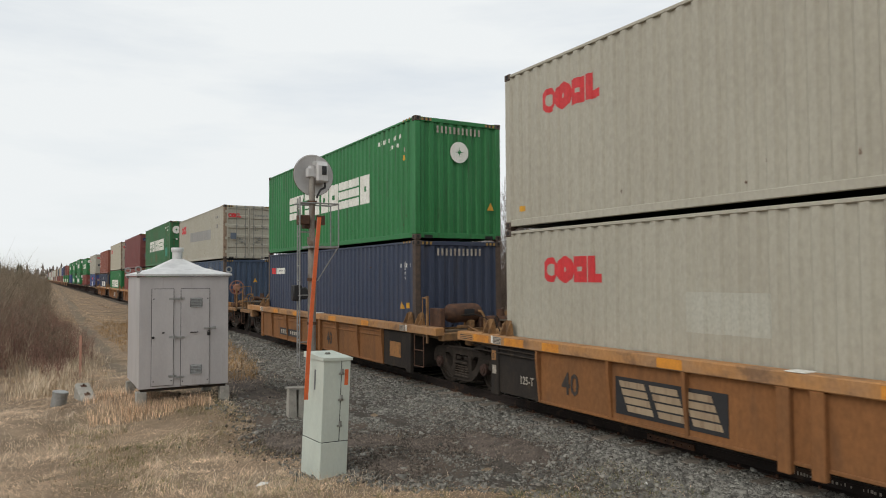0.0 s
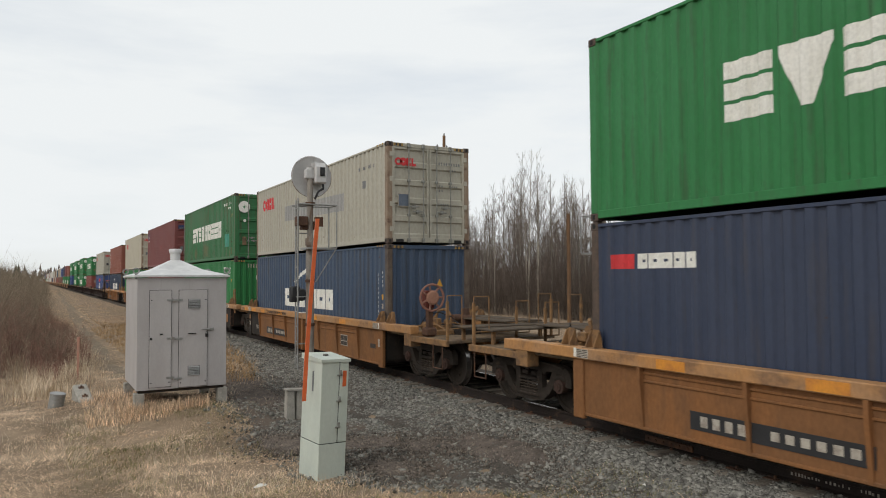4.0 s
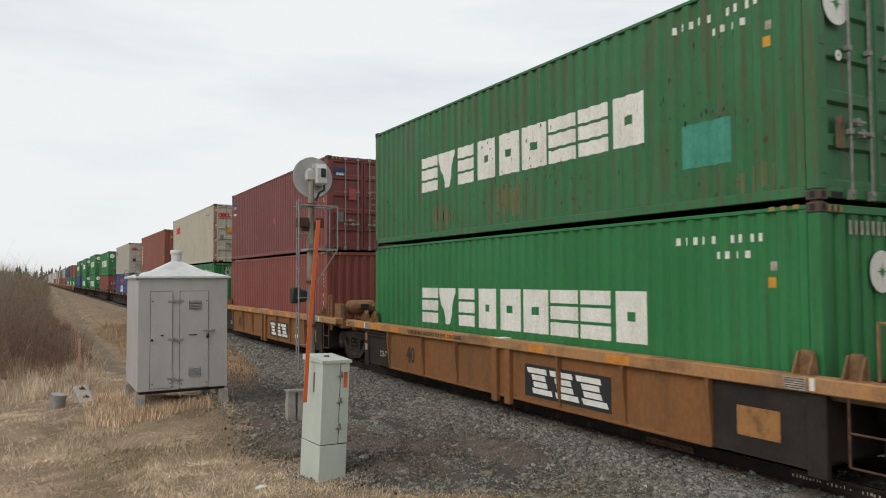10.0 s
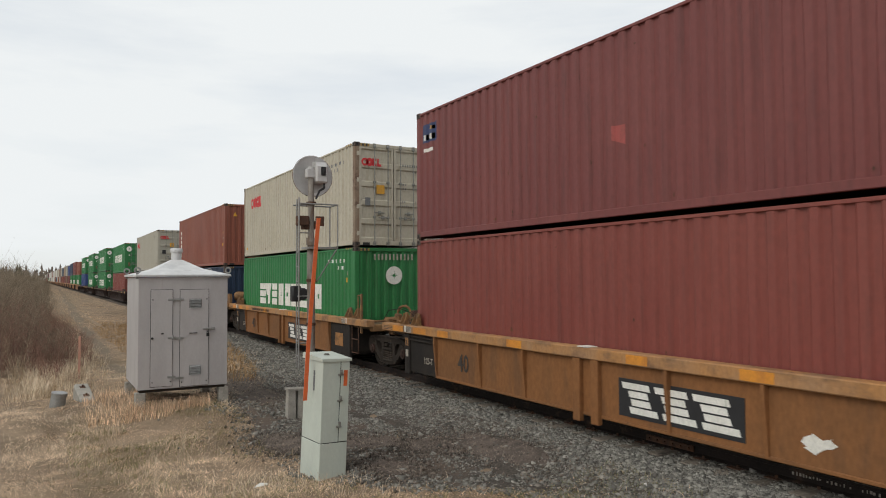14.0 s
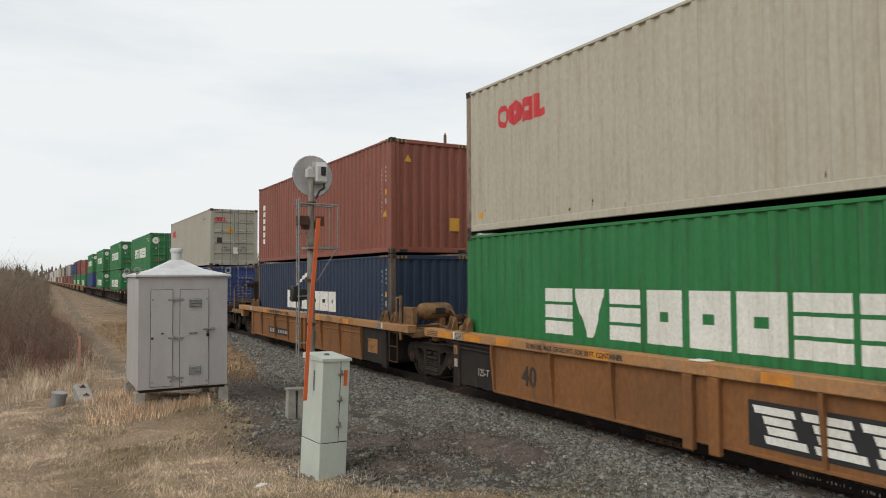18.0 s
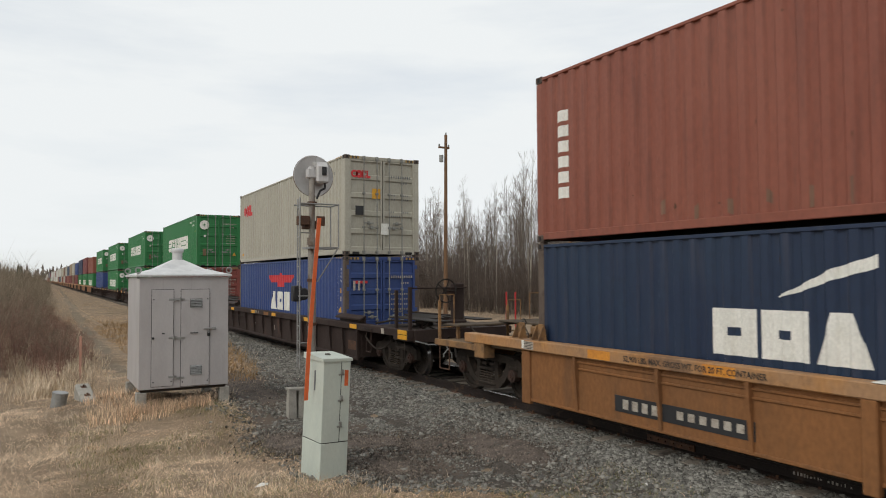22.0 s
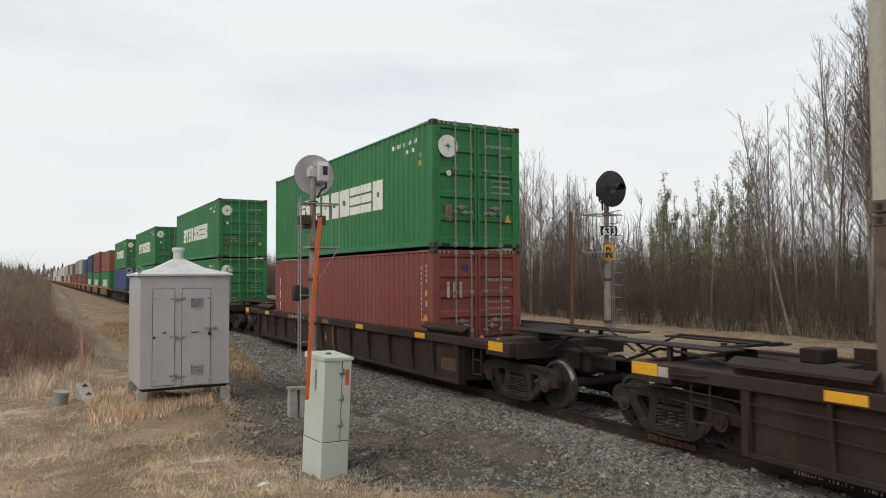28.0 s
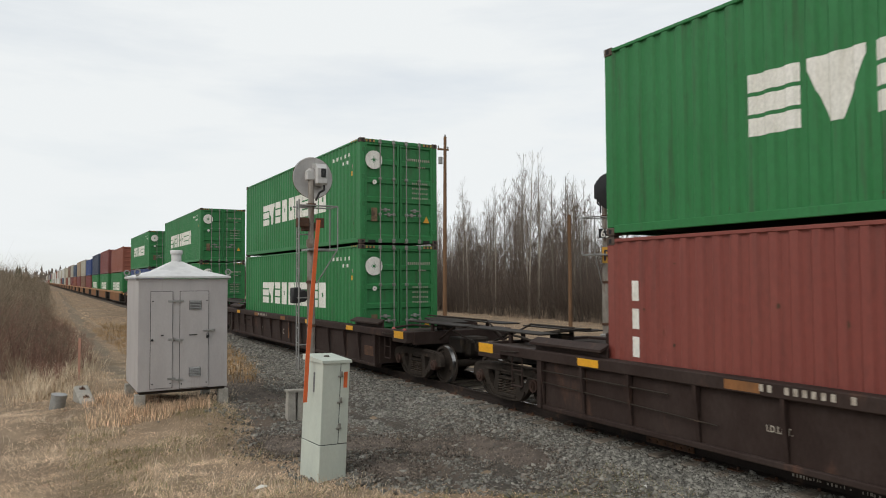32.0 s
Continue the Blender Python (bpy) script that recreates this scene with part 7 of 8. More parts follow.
def signal_mast(x, y, z0, top, facing, front):
    """A searchlight signal on a tubular mast with its ladder and cage. facing: degrees the lamp looks, from -y."""
    ob = thing("railway_signal", pose(x, y, 0), ("black disc searchlight signal on a grey mast with number plates" if front else "grey disc searchlight signal seen from behind, ladder on its mast"), "signal", "trackside signals")
    M = LAMPK if front else SIGNALGREY
    part("mast", Geo().cyl((0, 0, z0 + 0.25), (0, 0, top - 1.4), 0.085, 0.08, n=16).cyl((0, 0, top - 1.4), (0, 0, top + 0.1), 0.062, 0.06, n=16).cyl((0, 0, top - 1.45), (0, 0, top - 1.3), 0.1, n=16), MASTM, ob, "weathered grey tubular mast", smooth=True)
    for zc in (z0 + 1.7, top - 2.2, top - 0.62):
        part("band", Geo().cyl((0, 0, zc), (0, 0, zc + 0.06), 0.1, n=16), RUSTY, ob)
    part("base_casting", Geo().lathe([(0.2, 0), (0.2, 0.04), (0.12, 0.08), (0.1, 0.3), (0.09, 0.34)], (0, 0, z0 + 0.2), "z", 16), GALV, ob, smooth=True)
    # the head, turned to its own side
    turn = pose(0, 0, top, 0, 0, facing)
    OX = 0.0 if front else -0.1
    dprof = [(0.0, 0.0), (0.40, 0.0), (0.425, 0.012), (0.43, 0.03), (0.42, 0.035), (0.4, 0.02), (0.0, 0.02)]
    part("disc", Geo().lathe(dprof, (OX, -0.22, 0), "y", 36), M, ob, smooth=True, at=turn)
    rim = Geo()
    ring(rim, (OX, -0.2, 0), 0.425, 0.012, n=36)
    part("disc_rim", rim, RUSTY if not front else M, ob, at=turn)
    head = part("lamp_case", Geo().box(OX - 0.22, OX + 0.04, -0.2, 0.14, -0.17, 0.2, 0.03).prism([(-0.2, 0.2), (0.1, 0.2), (0.04, 0.27), (-0.2, 0.29)], "x", OX - 0.2, OX + 0.02), M, ob, "cast lamp housing", at=turn)
    part("case_latch", Geo().box(OX - 0.16, OX - 0.06, 0.14, 0.165, -0.02, 0.16, 0.008).box(OX - 0.13, OX - 0.09, 0.16, 0.185, 0.02, 0.1, 0.008), LAMPK, head)
    part("conduit", Geo().tube([(OX - 0.16, 0.05, -0.17), (OX - 0.16, 0.06, -0.27), (OX - 0.05, 0.08, -0.33), (-0.08, 0.05, -0.5)], 0.022, 8), LAMPK, head)
    part("head_bracket", Geo().box(-0.1, 0.12, -0.07, 0.07, -0.08, 0.12, 0.02).cyl((0, 0, 0.05), (0, 0, 0.16), 0.075, n=12), M, ob, at=turn)
    if front:
        hood = Geo()
        n = 14
        v = []
        for i in range(n + 1):
            a = -0.25 + (math.pi + 0.5) * i / n
            v += [(OX + 0.12 * math.cos(a), -0.22, 0.12 * math.sin(a)), (OX + 0.12 * math.cos(a), -0.58, 0.12 * math.sin(a) - 0.02)]
        hood.add(v, [(2 * i, 2 * i + 2, 2 * i + 3, 2 * i + 1) for i in range(n)])
        part("hood", hood, M, ob, at=turn)
        part("lens", Geo().cyl((OX, -0.225, 0), (OX, -0.24, 0), 0.1, n=20), GALV, ob, at=turn)
    # ladder and cage
    lx = -0.28
    lad = Geo()
    for xx in (lx - 0.03, lx + 0.03) if not front else (0.3, 0.36):
        lad.tube([(xx, 0.0 + (0.16 if xx > lx else -0.16), z0 + (0.85 if not front else 0.5)), (xx, 0.0 + (0.16 if xx > lx else -0.16), top - 0.5)], 0.016)
    k = 0
    z = z0 + 1.1
    while z < top - 0.5:
        xx = lx if not front else 0.33
        lad.cyl((xx - 0.03, -0.16, z), (xx + 0.03, 0.16, z), 0.011, n=6)
        z += 0.3
    part("ladder", lad, GALV, ob, "thin steel ladder")
    for zc in (z0 + 1.35, z0 + 2.3, top - 1.2, top - 0.62):
        part("ladder_stay", Geo().cyl((lx if not front else 0.33, 0, zc), (0, 0, zc), 0.014, n=6), GALV, ob)
    sx = 1 if not front else -1
    cage = [Geo() for k in range(4)]
    cage[0].tube([(-0.3 * sx, -0.2, top - 0.62), (0.5 * sx, -0.2, top - 0.62), (0.5 * sx, 0.25, top - 0.62), (-0.3 * sx, 0.25, top - 0.62)], 0.016)
    cage[1].tube([(0.5 * sx, -0.2, top - 0.62), (0.5 * sx, -0.2, top - 1.5)], 0.014)
    cage[2].tube([(0.5 * sx, 0.25, top - 0.62), (0.5 * sx, 0.25, top - 1.5)], 0.014)
    cage[3].tube([(0.5 * sx, -0.2, top - 1.5), (0.12 * sx, 0, top - 2.2)], 0.014)
    for name, g in zip(("cage_rail", "cage_post", "cage_post", "cage_brace"), cage):
        part(name, g, GALV, ob)
    part("platform", Geo().box(min(-0.12 * sx, 0.5 * sx), max(-0.12 * sx, 0.5 * sx), -0.2, 0.25, top - 1.53, top - 1.49), GALV, ob, "small steel work platform")
    part("junction_box", Geo().box(-0.3, -0.08, -0.12, 0.1, top - 1.05, top - 0.86, 0.012) if not front else Geo().box(-0.16, 0.16, -0.1, 0.05, z0 + 1.1, z0 + 1.5, 0.02), RUSTY if not front else GALV, ob)
    if not front:
        part("lower_lamp_back", Geo().lathe([(0, -0.1), (0.1, -0.1), (0.13, -0.05), (0.13, 0.05), (0.09, 0.09), (0, 0.1)], (-0.16, 0.1, top - 2.45), "y", 14).box(-0.38, -0.2, 0.02, 0.2, top - 2.6, top - 2.28, 0.02), LAMPK, ob, "black relay unit", smooth=True)
        part("bracket", Geo().box(-0.16, 0.12, -0.04, 0.2, top - 1.12, top - 0.95, 0.01), RUSTY, ob)
        part("bracket", Geo().box(0.06, 0.24, -0.12, -0.08, top - 1.06, top - 0.86, 0.008), RUSTY, ob)
    # foundations
    for dx in (-0.42, -0.22):
        part("foundation", Geo().prism([(dx - 0.09, z0 - 0.4), (dx + 0.085, z0 - 0.4), (dx + 0.07, z0 + 0.42), (dx - 0.07, z0 + 0.42)], "y", -0.09, 0.09), CONCRETE, ob, "concrete foundation post")
    part("foundation_cap", Geo().prism([(-0.51, z0 + 0.43), (-0.12, z0 + 0.41), (-0.12, z0 + 0.45), (-0.51, z0 + 0.47)], "y", -0.11, 0.11), CONCRETE, ob)
    part("mast_footing", Geo().box(-0.11, 0.3, -0.2, 0.2, z0 - 0.4, z0 + 0.2, 0.02), CONCRETE, ob)
    return ob


instrument_hut()
pedestal = pedestal_cabinet()
marker_pole()
signal_mast(4.9, 14.0, -0.24, 4.55, 180, False)
sig = signal_mast(11.9, 12.93, -0.4, 4.5, -3, True)


def sign_plate(name, text, z, w, h, back, ink, size, label):
    p = part(name, Geo().box(-w / 2, w / 2, -0.13, -0.115, z - h / 2, z + h / 2, 0.002), back, sig, label, at=pose(0, 0, 0, 0, 0, -18))
    t = lettering(text, p, (-w * 0.4, -0.1315, z - size * 0.48), size, ink, (90, 0, 0))


sign_plate("number_plate", "633", 3.5, 0.42, 0.22, LAMPK, MARKW, 0.2, "black plate with white numerals")
sign_plate("letter_plate", "R", 2.98, 0.26, 0.38, MARKY, MARKK, 0.27, "yellow plate with a black letter R")

# small things on the ground
pole = solid("marker_post", Geo().cyl((0, 0, -0.6), (0, 0, 4.1), 0.055, 0.05, n=10), WOODPOLE, "rust-brown slender post beside the signal", "post", m=pose(12.2, 14.6, 0))
can = thing("metal_drum", pose(0.44, 17.3, -0.3, 6, 8, 0), "small grey metal can standing in dead grass", "can")
part("can_body", Geo().lathe([(0, -0.1), (0.15, -0.1), (0.15, 0.3), (0.158, 0.305), (0.158, 0.33), (0.14, 0.335), (0, 0.33)], (0, 0, 0), "z", 20), GALV, can, smooth=True)
blk = thing("concrete_block", pose(1.03, 17.2, -0.36, 14, 0, 6), "weathered concrete footing block with two bolt pockets", "concrete block")
part("block_body", Geo().box(-0.15, 0.15, 0.0, 1.0, -0.25, 0.2, 0.03), CONCRETE, blk)
for y in (0.28, 0.78):
    part("bolt_pocket", Geo().box(-0.06, 0.06, y - 0.07, y + 0.07, 0.19, 0.204, 0.003).cyl((0, y, 0.2), (0, y, 0.25), 0.02, n=8), RUSTY, blk)
stake = thing("survey_stake", pose(1.1, 22.3, -0.36), "faded orange wooden survey stake", "stake")
part("stake_shaft", Geo().box(-0.03, 0.03, -0.012, 0.012, -0.2, 1.2, 0.004), FADEDSTAKE, stake)
for x, y, r, k in ((2.66, 9.55, 20, 1.0), (3.5, 8.2, -15, 1.1), (6.72, 6.62, 40, 0.45)):
    bm = Geo()
    rg = random.Random(int(r) + 40)
    pts = [(0.14 * k * math.cos(a) * rg.uniform(0.5, 1.2), 0.06 * k * math.sin(a) * rg.uniform(0.6, 1.2), rg.uniform(0.02, 0.05)) for a in [0.7 * q for q in range(9)]]
    bm.add(pts + [(0, 0, 0.06)], [(q, (q + 1) % 9, 9) for q in range(9)])
    solid("litter_scrap", bm, LITTER, "crumpled white scrap of litter on the grass", "litter", "litter scraps", m=pose(x, y, ground_z(x, y), 0, 0, r))

# utility pole beyond the line
up = thing("utility_pole", pose(23.0, 40.0, -0.5), "brown wooden utility pole with a small insulator arm", "utility pole")
part("pole_shaft", Geo().cyl((0, 0, -0.5), (0.1, 0, 12.2), 0.15, 0.1, n=12), WOODPOLE, up, smooth=True)
part("insulator_arm", Geo().box(-0.45, 0.35, -0.05, 0.05, 11.3, 11.42, 0.01), WOODPOLE, up)
for dx in (-0.4, 0.3, 0.1):
    part("insulator", Geo().lathe([(0, 0), (0.05, 0.02), (0.06, 0.1), (0.03, 0.16), (0, 0.17)], (dx, 0, 11.42 if dx != 0.1 else 12.2), "z", 10), GALV, up, smooth=True)
part("transformer_can", Geo().cyl((-0.25, 0, 10.4), (-0.25, 0, 10.85), 0.14, n=12), GALV, up)

# ---- plants ----
NR = np.random.RandomState(11)


def prisms(p, q, r0, r1):
    """Arrays of thin three-sided stems from p to q."""
    d = q - p
    ln = np.linalg.norm(d, axis=1, keepdims=True) + 1e-9
    d = d / ln
    ref = np.where(np.abs(d[:, 2:3]) < 0.9, np.array([[0, 0, 1.0]]), np.array([[1.0, 0, 0]]))
    a = np.cross(d, ref)
    a /= np.linalg.norm(a, axis=1, keepdims=True)
    b = np.cross(d, a)
    v = []
    for o, r in ((p, r0), (q, r1)):
        for k in range(3):
            t = 2 * math.pi * k / 3
            v.append(o + (a * math.cos(t) + b * math.sin(t)) * r[:, None])
    n = len(p)
    V = np.stack(v, 1).reshape(-1, 3)
    base = (np.arange(n) * 6)[:, None]
    F = np.concatenate([base + np.array(t)[None] for t in ((0, 1, 4), (0, 4, 3), (1, 2, 5), (1, 5, 4), (2, 0, 3), (2, 3, 5))])
    return V, F


def bushes(pts, heights, stems, twigs, spread, thick, lean=0.5):
    """Many-stemmed bare shrubs at the points given."""
    P, Q, R0, R1 = [], [], [], []
    for (x, y, z), h in zip(pts, heights):
        a = NR.uniform(0, 2 * math.pi, stems)
        hh = h * NR.uniform(0.55, 1.05, stems)
        rad = spread * h * NR.uniform(0.15, 1, stems)
        b0 = np.stack([x + 0.12 * h * np.cos(a) * NR.rand(stems), y + 0.12 * h * np.sin(a) * NR.rand(stems), np.full(stems, z - 0.05)], 1)
        b1 = b0 + np.stack([rad * lean * np.cos(a), rad * lean * np.sin(a), hh * 0.55], 1)
        b2 = b0 + np.stack([rad * np.cos(a), rad * np.sin(a), hh], 1)
        P += [b0, b1]
        Q += [b1, b2]
        R0 += [np.full(stems, thick), np.full(stems, thick * 0.7)]
        R1 += [np.full(stems, thick * 0.7), np.full(stems, thick * 0.2)]
        for k in range(twigs):
            t = NR.uniform(0.25, 0.95, (stems, 1))
            s = np.where(t < 0.55, b0 + (b1 - b0) * t / 0.55, b1 + (b2 - b1) * (t - 0.55) / 0.45)
            aa = NR.uniform(0, 2 * math.pi, stems)
            ln = h * NR.uniform(0.12, 0.3, stems)
            rise = NR.uniform(0.25, 1.0, stems)
            e = s + np.stack([ln * (1.15 - 0.6 * rise) * np.cos(aa), ln * (1.15 - 0.6 * rise) * np.sin(aa), ln * rise], 1)
            P.append(s)
            Q.append(e)
            R0.append(np.full(stems, thick * 0.45))
            R1.append(np.full(stems, thick * 0.15))
    return prisms(np.concatenate(P), np.concatenate(Q), np.concatenate(R0), np.concatenate(R1))


def stuff(name, V, F, mat, label, category):
    return tagged(new(name, fast_mesh(name, V, F, mat)), label, category, kind="stuff")


def bush_edge(y):
    return 0.42 + 0.0137 * y + 0.55 * noise.noise((0.21 * y, 9.3, 0))


# brush along the west side of the grass strip
for name, mat, n, y0, y1, deep, hr, st, tw, th in (("shrub_thicket", THICKET, 300, 24, 75, 9, (1.2, 3.2), 9, 16, 0.0062), ("tan_shrub_thicket", TANTWIG, 110, 23, 70, 8, (0.7, 2.2), 8, 12, 0.006), ("red_shrub_thicket", REDTWIG, 170, 24, 60, 2.0, (0.8, 2.4), 8, 13, 0.0055), ("far_shrub_thicket", THICKET, 420, 75, 300, 16, (2.6, 4.0), 10, 6, 0.016)):
    pts, hs = [], []
    for i in range(n):
        y = y0 + (y1 - y0) * NR.rand() ** 1.3
        x = bush_edge(y) - deep * NR.rand() ** 1.2 - 0.25
        pts.append((x, y, ground_z(x, y)))
        hs.append(NR.uniform(*hr) * min(1.35, 0.4 + 0.3 * (bush_edge(y) - x)))
    if name == "red_shrub_thicket":
        for i in range(70):
            y = NR.uniform(21, 44)
            x = bush_edge(y) + 0.9 * NR.rand() ** 2 - 0.3
            pts.append((x, y, ground_z(x, y)))
            hs.append(NR.uniform(0.35, 1.3))
    V, F = bushes(pts, hs, st, tw, 0.42, th)
    stuff(name, V, F, mat, {"shrub_thicket": "dense thicket of bare brown shrubs beside the grass strip", "tan_shrub_thicket": "tan stems of dead weeds and shrubs in the thicket", "red_shrub_thicket": "low reddish bare shrubs at the edge of the thicket"}.get(name, "bare brown shrubs far along the line"), "shrubs")


def bare_tree(seed, H, buds=False):
    """Trunk and crown meshes of a slender aspen: steep limbs that bend upwards, twigs with swollen buds."""
    r = random.Random(seed)
    pts = [Vector((0, 0, -0.3))]
    lean = Vector((r.uniform(-0.02, 0.02), r.uniform(-0.02, 0.02), 1))
    n = 9
    for i in range(n):
        lean += Vector((r.uniform(-0.02, 0.02), r.uniform(-0.02, 0.02), 0))
        pts.append(pts[-1] + lean.normalized() * (H + 0.3) / n)
    R = H * 0.0058
    g = Geo()
    for i, (p, q) in enumerate(zip(pts, pts[1:])):
        g.cyl(p, q, R * (1 - 0.92 * i / n) + 0.008, R * (1 - 0.92 * (i + 1) / n) + 0.008, n=7, cap=False)
    trunk = g.mesh("trunk", ASPEN, True)
    P, Q, R0, R1, tips = [], [], [], [], []

    def grow(p, d, ln, rad, level):
        line, cur = [p], d
        for k in range(3):
            cur = (cur + Vector((r.uniform(-0.12, 0.12), r.uniform(-0.12, 0.12), 0.2))).normalized()
            line.append(line[-1] + cur * ln / 3)
        for k in range(3):
            P.append(line[k]), Q.append(line[k + 1]), R0.append(max(0.006, rad * (1 - 0.28 * k))), R1.append(max(0.005, rad * (1 - 0.28 * (k + 1))))
        if level == 0:
            tips.extend((line[1], line[2], line[3]))
            return
        for k in range(6 if level == 2 else 3):
            t = r.uniform(0.22, 1.0) * 3
            m = min(2, int(t))
            s = line[m].lerp(line[m + 1], t - m)
            a = r.uniform(0, 2 * math.pi)
            dd = (cur + Vector((math.cos(a), math.sin(a), 0.25)) * r.uniform(0.45, 0.9)).normalized()
            grow(s, dd, max(0.35, ln * r.uniform(0.3, 0.55)), max(0.006, rad * 0.5), level - 1)

    low = 0.3 if not buds else 0.2
    for k in range(30):
        t = low + (0.97 - low) * (k + r.random()) / 30
        i = min(n - 1, int(t * n))
        s = pts[i].lerp(pts[i + 1], t * n - i)
        a = r.uniform(0, 2 * math.pi)
        d = Vector((math.cos(a), math.sin(a), r.uniform(0.75, 1.5))).normalized()
        grow(s, d, H * (0.05 + 0.23 * (1 - t)) * r.uniform(0.65, 1.15) * (0.75 if buds else 1.0), max(0.011, R * 0.42 * (1.1 - t)), 2 if t < 0.8 else 1)
    V, F = prisms(np.array(P), np.array(Q), np.array(R0), np.array(R1))
    crown = fast_mesh("crown", V, F, TREETWIG)
    tips = np.array(tips)
    tips = tips[NR.rand(len(tips)) < (0.8 if buds else 0.22)]
    m = len(tips)
    c = tips + NR.normal(0, 0.1 if buds else 0.02, (m, 3))
    size = 0.034 if buds else 0.02
    u, w = NR.normal(0, size, (m, 3)), NR.normal(0, size, (m, 3))
    V = np.stack([c - u, c + w, c + u, c - w], 1).reshape(-1, 3)
    F = np.arange(m * 4).reshape(-1, 4)
    return trunk, crown, fast_mesh("buds", V, F, BUD if buds else REDBUD), H, buds


KINDS = [bare_tree(s, h, b) for s, h, b in ((1, 13, False), (2, 15, False), (3, 16.5, False), (4, 12, False), (5, 14, False), (6, 11, True), (7, 10, True), (8, 17.5, False))]
# height of the wood's top by bearing from the line, in degrees
SKYLINE = ((-20, 10), (25, 11.8), (33, 12.6), (36.3, 13.8), (39.5, 11.6), (42, 9.2), (43.4, 6.6), (45.2, 6.6), (46.5, 9.6), (49, 9.2), (50.5, 10.4), (52.3, 9.4), (54, 11.8), (55.7, 14.5), (57.3, 16.4), (58.9, 18.0), (62, 19.0), (90, 19.0))


def plant(x, y, k=1.0, i=None, lean=None):
    b = math.degrees(math.atan2(x, y))
    top = lerp_table(b, SKYLINE) * (0.35 + 0.65 * x / 34) * k
    if i is None:
        i = rg.choice((5, 6)) if 45.5 < b < 53.4 else rg.choice((0, 1, 2, 3, 4, 7))
    trunk, crown, tufts, H, buds = KINDS[i]
    ob = thing("aspen_tree", pose(x, y, ground_z(x, y), *(lean or (rg.uniform(-2, 2), rg.uniform(-2, 2), rg.uniform(0, 360)))), "slender pale-barked aspen in fresh bud" if buds else "slender bare aspen with pale bark", "tree", "trees of the wood edge")
    q = top / H
    ob.scale = (max(q, 0.7), max(q, 0.7), q)
    part("trunk", trunk, ASPEN, ob)
    part("crown", crown, TREETWIG, ob)
    part("bud_foliage", tufts, BUD if buds else REDBUD, ob, "fresh pale green buds" if buds else "swollen reddish buds")["kind"] = "stuff"


rg = random.Random(21)
for k in range(175):
    y = rg.uniform(-4, 120) if k > 110 else rg.uniform(2, 75)
    x = 31.5 + 14 * rg.random() ** 1.5 + 0.03 * y
    b = math.degrees(math.atan2(x, y))
    if 42.4 < b < 45.8:
        continue
    plant(x, y, rg.uniform(0.66, 1.0))
# the tall stand nearer the road
for k in range(17):
    y = rg.uniform(2, 22.5)
    plant(30.8 + 5 * rg.random() ** 1.3, y, rg.uniform(0.85, 1.05), rg.choice((1, 2, 7, 7, 2)))
# the leaning pale tree at the edge
plant(30.9, 21.2, 0.82, 3, (-9.5, -7.5, 0))

# deeper wood, joined
P, Q, R0, R1 = [], [], [], []
for k in range(1700):
    y = NR.uniform(-15, 420)
    x = 40 + 45 * NR.rand() + 0.02 * y
    h = NR.uniform(6, 9.5)
    z = -0.5
    t = np.array([x + NR.normal(0, 0.4), y + NR.normal(0, 0.4), h])
    P.append((x, y, z)), Q.append(t), R0.append(0.09), R1.append(0.02)
    for j in range(13):
        s = NR.uniform(0.3, 0.98)
        b = np.array((x, y, z)) * (1 - s) + t * s
        a = NR.uniform(0, 6.28)
        ln = NR.uniform(0.6, 1.8)
        P.append(b), Q.append(b + np.array((0.5 * math.cos(a), 0.5 * math.sin(a), 0.9)) * ln), R0.append(0.03), R1.append(0.008)
V, F = prisms(np.array(P, dtype=float), np.array(Q, dtype=float), np.array(R0), np.array(R1))
stuff("deep_wood", V, F, TWIG, "deep bare grey-brown wood behind the trees", "woods")
pts = [(44 + 34 * NR.rand(), y, -0.55) for y in NR.uniform(-12, 330, 2300)]
V, F = bushes(pts, NR.uniform(4.0, 9.0, len(pts)), 5, 12, 0.32, 0.02)
stuff("deep_undergrowth", V, F, SCRUB, "dense bare undergrowth deep in the wood", "undergrowth")
# undergrowth at its foot
pts = [(30.8 + 18 * NR.rand() ** 2.2 + 0.02 * max(0, y), y, -0.55) for y in NR.uniform(-6, 150, 2700)]
V, F = bushes(pts, NR.uniform(1.2, 6.4, len(pts)), 6, 16, 0.4, 0.0095)
stuff("undergrowth", V, F, SCRUB, "dense bare undergrowth along the wood edge", "undergrowth")


